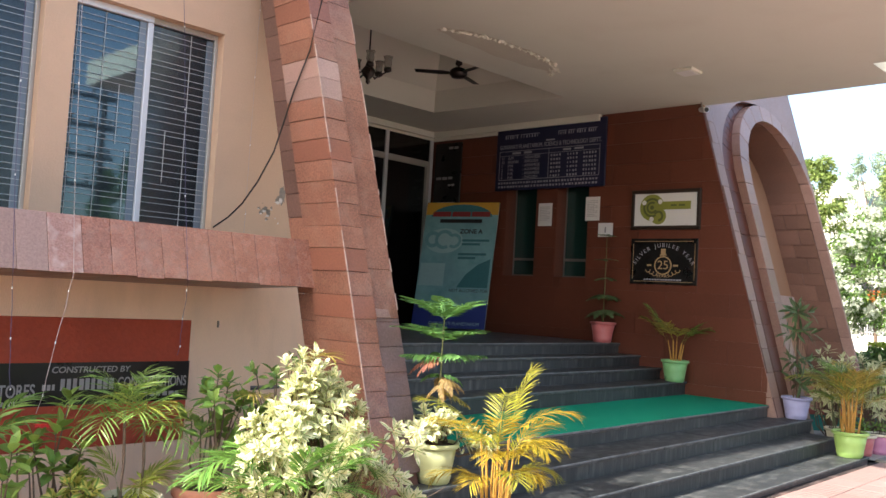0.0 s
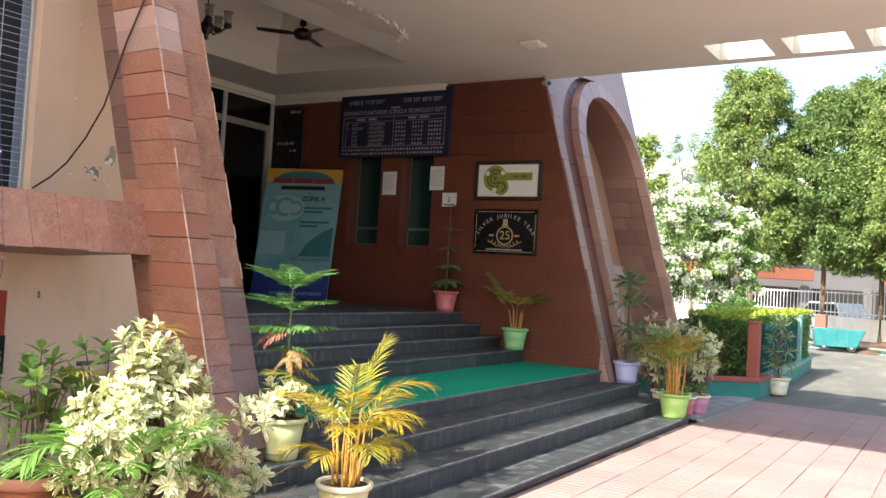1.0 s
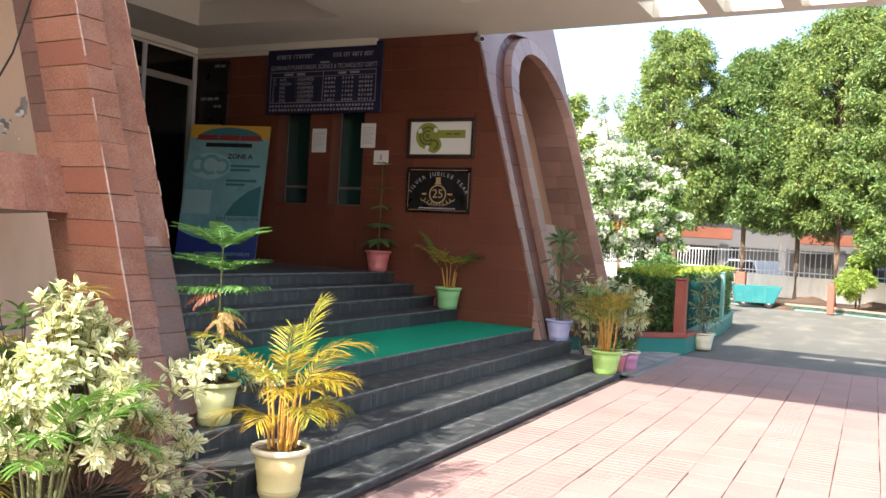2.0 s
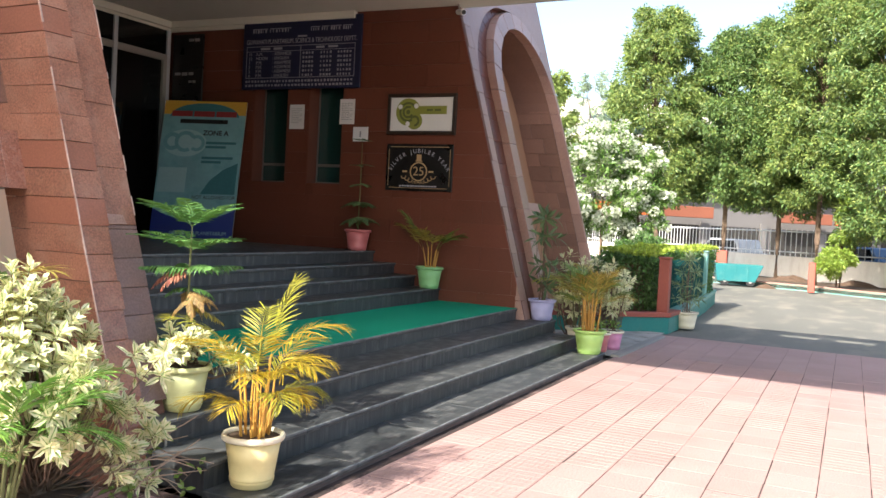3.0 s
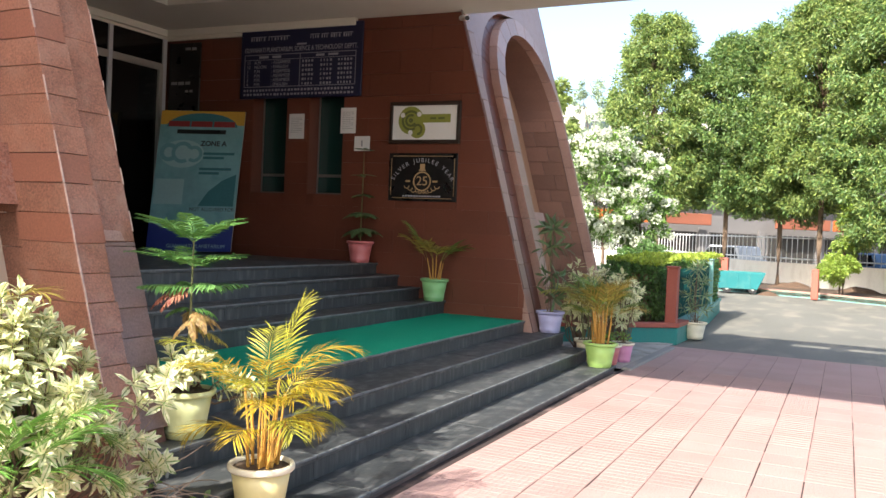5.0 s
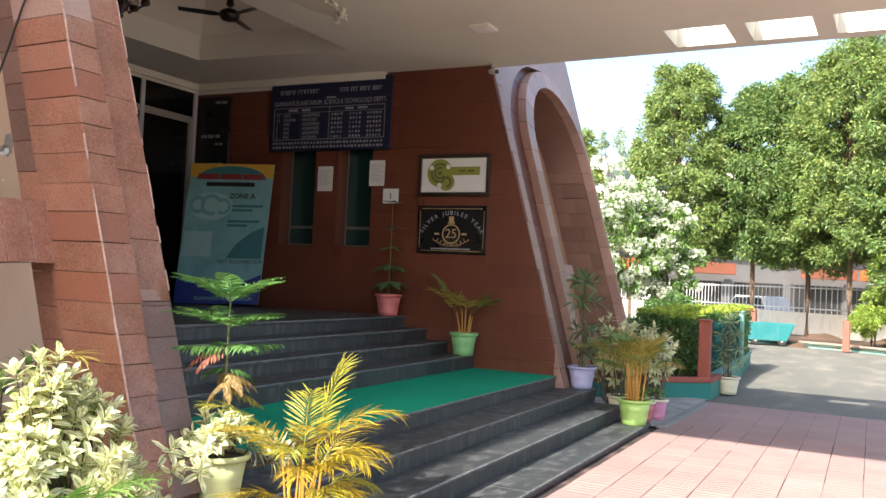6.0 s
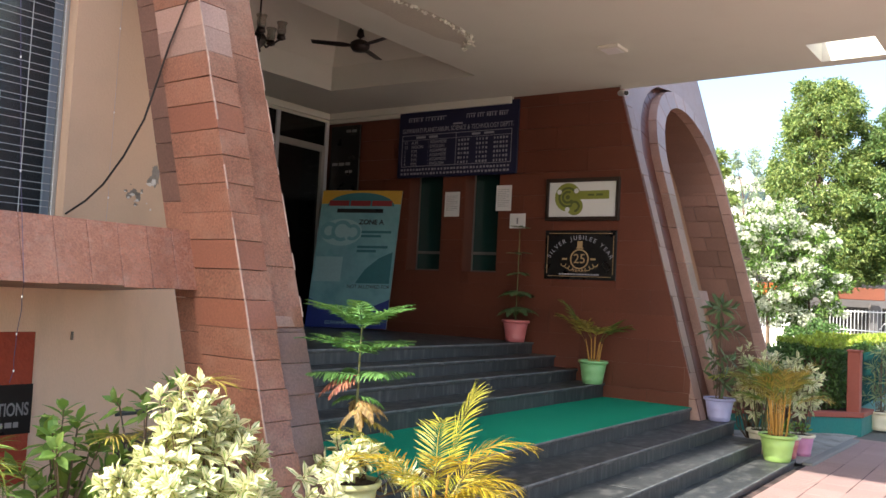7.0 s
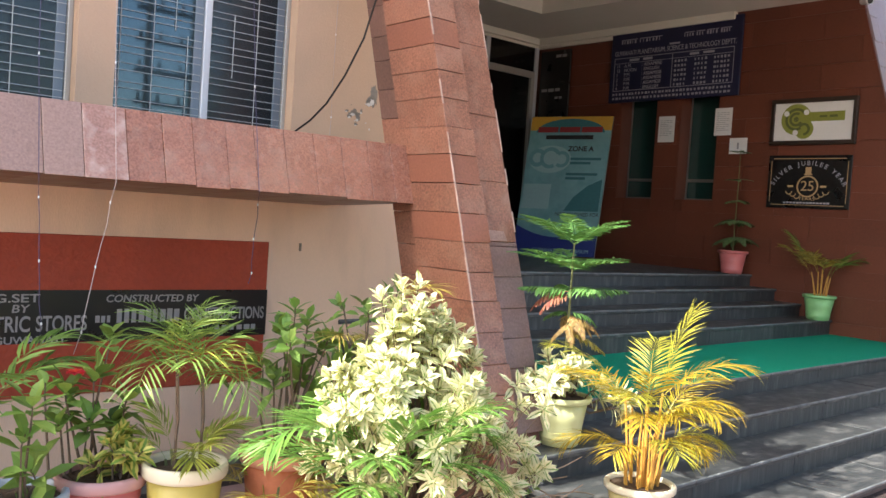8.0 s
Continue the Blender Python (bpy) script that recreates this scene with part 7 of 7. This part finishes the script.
tree("street_tree", "leafy roadside tree in the planted strip", 30.36, 3.62, 9.99, 2.08, 6.90, 72000, 0.145, M["lf_tree"], 326, 0.09, pale=(M["lf_tree_pale"], 0.60, 1.0), clumps=330)
tree("street_tree", "leafy roadside tree with low hanging branches", 29.17, 1.37, 10.24, 2.22, 8.40, 70000, 0.146, M["lf_tree"], 331, 0.09, pale=(M["lf_tree_pale"], 0.35, 1.0), clumps=330)
tree("street_tree", "broad roadside tree with low hanging branches", 27.49, -2.23, 10.24, 2.64, 8.64, 46000, 0.183, M["lf_tree"], 336, 0.09, pale=PALE, clumps=330)
tree("street_tree", "tall roadside tree rising behind the others", 36.0, 2.6, 13.0, 2.6, 8.5, 40000, 0.17, M["lf_tree"], 341, 0.2, pale=PALE, clumps=240)
tree("street_tree", "tall tree with a yellow-green crown by the street", 33.0, -3.0, 12.5, 3.0, 8.5, 40000, 0.17, M["lf_tree"], 351, 0.2, pale=PALE, clumps=240)
tree("distant_tree", "hazy tree far down the street", 56.0, 19.9, 12.4, 1.8, 7.0, 4200, 0.24, M["lf_haze"], 361, 0.16, clumps=70)
tree("garden_tree", "fresh green tree behind the arched pier", 21.5, 10.2, 5.9, 0.95, 3.4, 14000, 0.13, M["lf_tree_pale"], 371, 0.1, clumps=120)
tree("flowering_tree", "small tree covered in white blossom", 21.0, 8.35, 4.35, 1.15, 2.75, 11000, 0.13, M["lf_blossom_tree"], 381, 0.05, clumps=110, bloom=330, puff=(0.14, 0.26), shape=0.9)
tree("flowering_tree", "small tree with clusters of white blossom", 21.3, 7.45, 3.65, 0.75, 2.3, 7000, 0.13, M["lf_blossom_tree"], 391, 0.045, clumps=70, bloom=150, puff=(0.18, 0.32), shape=0.9)
tree("yellow_shrub", "low yellow-green shrub in the planted strip", 28.14, 2.86, 1.32, 0.66, 0.72, 3400, 0.13, M["lf_lime_shrub"], 401, 0.03, category="shrub", group="yellow shrubs", puff=(0.22, 0.40), clumps=17, shape=0.9)
tree("climbing_vine", "bright green creeper climbing a pale tree trunk", 28.76, 2.78, 3.3, 0.28, 2.3, 2600, 0.13, M["lf_lime_shrub"], 405, 0.05, category="creeper", group="yellow shrubs", puff=(0.5, 0.9), clumps=22, shape=0.9)
for k, (x, y, s_) in enumerate(((13.3, 7.4, 1.0), (14.2, 8.3, 1.1), (20.6, 7.2, 0.9))):
    tree("dark_bush", "dark green garden bush behind the hedge", x, y, 1.7 * s_, 0.9 * s_, 1.5 * s_, 5000, 0.10, M["lf_hedge"], 411 + k, 0.05, category="bush", group="garden bushes", puff=(0.2, 0.36), clumps=40, shape=1.0)

# ---- across the yard, seen in the window glass ----
hp = empty("power_pole", pose(9.9, -15.0, 0), "twin-pole transformer frame across the yard, mirrored in the windows", "power pole")
for x in (-0.75, 0.75):
    part("pole", tube(bmesh.new(), [(x, 0, -0.03), (x, 0, 8.6)], [0.12, 0.09], 10), M["wire"], hp)
for z in (4.6, 5.6, 6.6, 7.6):
    part("crossarm", boxes(((-1.15, -0.06, z), (1.15, 0.06, z + 0.12))), M["wire"], hp)
    for x in (-1.0, -0.35, 0.35, 1.0):
        part("insulator", lathe(bmesh.new(), [(0.03, 0.12), (0.07, 0.18), (0.04, 0.25), (0.06, 0.32), (0.02, 0.42)], 8, (x, 0, z)), M["wire"], hp)
tree("yard_tree", "dark leafy tree across the yard", 6.5, -17.0, 7.5, 2.2, 5.0, 9000, 0.22, M["lf_tree"], 421, 0.15, group="yard trees", clumps=50)
tree("yard_tree", "broad leafy tree across the yard", 13.5, -18.0, 6.0, 2.6, 4.6, 9000, 0.22, M["lf_tree"], 431, 0.15, group="yard trees", clumps=50)

# ---- pieces of the paving, last ----
def paver_mesh(k, s, q):
    """A concrete tile, plain or with rows of small raised studs."""
    bm = bmesh.new()
    box(bm, (-s, -q, -0.02), (s, q, -0.0012 if k else 0.0), 0.0015)
    for i in range(7 if k else 0):
        a = -q + 0.006 + i * (2 * q - 0.012) / 7
        b = a + (2 * q - 0.012) / 7 - 0.005
        for j in range(4):
            c = -s + 0.006 + j * (2 * s - 0.012) / 4
            e = c + (2 * s - 0.012) / 4 - 0.012
            box(bm, (c, a, -0.0013), (e, b, 0.0005))
    me = bpy.data.meshes.new("paver")
    bmesh.ops.recalc_face_normals(bm, faces=bm.faces)
    bm.to_mesh(me)
    bm.free()
    me.materials.append(M["paver"])
    return me


PX, PY, RUN = 0.340, 0.3095, 0.026
SIZES = [(0.1678, 0.1522), (0.1662, 0.1500), (0.1682, 0.1508), (0.1648, 0.1528)]
PM = [[paver_mesh(k, *sq) for sq in SIZES] for k in (0, 1)]
rr = random.Random(77)
rest = []
TILT = math.atan(RUN)
for i in range(64):
    for j in range(-7, 34):
        x, y0 = -9.59 + PX * i, 4.285 - PY * j
        y = y0 + RUN * (x - 4.0)
        if x > 11.85 or (j < 1 and x > 2.0 and y0 > 4.35):
            continue
        dz = rr.uniform(-0.0006, 0.0006)
        k = 0 if noise.noise((x * 0.7, y * 0.9, 4.0)) > 0.05 else 1
        if 2.6 < x < 9.6 and y > 0.35:
            ob = link("paver", PM[k][rr.choice((0, 1, 2, 3))], pavement)
            ob.location = (x + rr.uniform(-0.0035, 0.0035), y + rr.uniform(-0.0022, 0.0022), dz)
            ob.rotation_euler = (0, 0, TILT)
        else:
            rest.append((x, y, dz))
V, F = [], []
for x, y, dz in rest:
    k = len(V)
    V += [(x + a * 0.1692 - b * 0.1526 * RUN, y + b * 0.1526 + a * 0.1692 * RUN, z + dz) for z in (-0.02, 0.0) for a, b in ((-1, -1), (1, -1), (1, 1), (-1, 1))]
    F += [(k + 4, k + 5, k + 6, k + 7)] + [(k + q, k + (q + 1) % 4, k + 4 + (q + 1) % 4, k + 4 + q) for q in range(4)]
me = bpy.data.meshes.new("far_pavers")
me.from_pydata(V, [], F)
M["paver_far"] = mat("pink_concrete_paver_far", (0.35, 0.225, 0.198), 0.85, vary=0.16, big=0.8, grain=70, bump=0.5, per_piece=0.05, dirt=(0.38, 0.28, 0.24), dirt_amount=0.5, island=True)
tagged(link("far_pavers", me, pavement, mats=(M["paver_far"],)), kind="stuff")
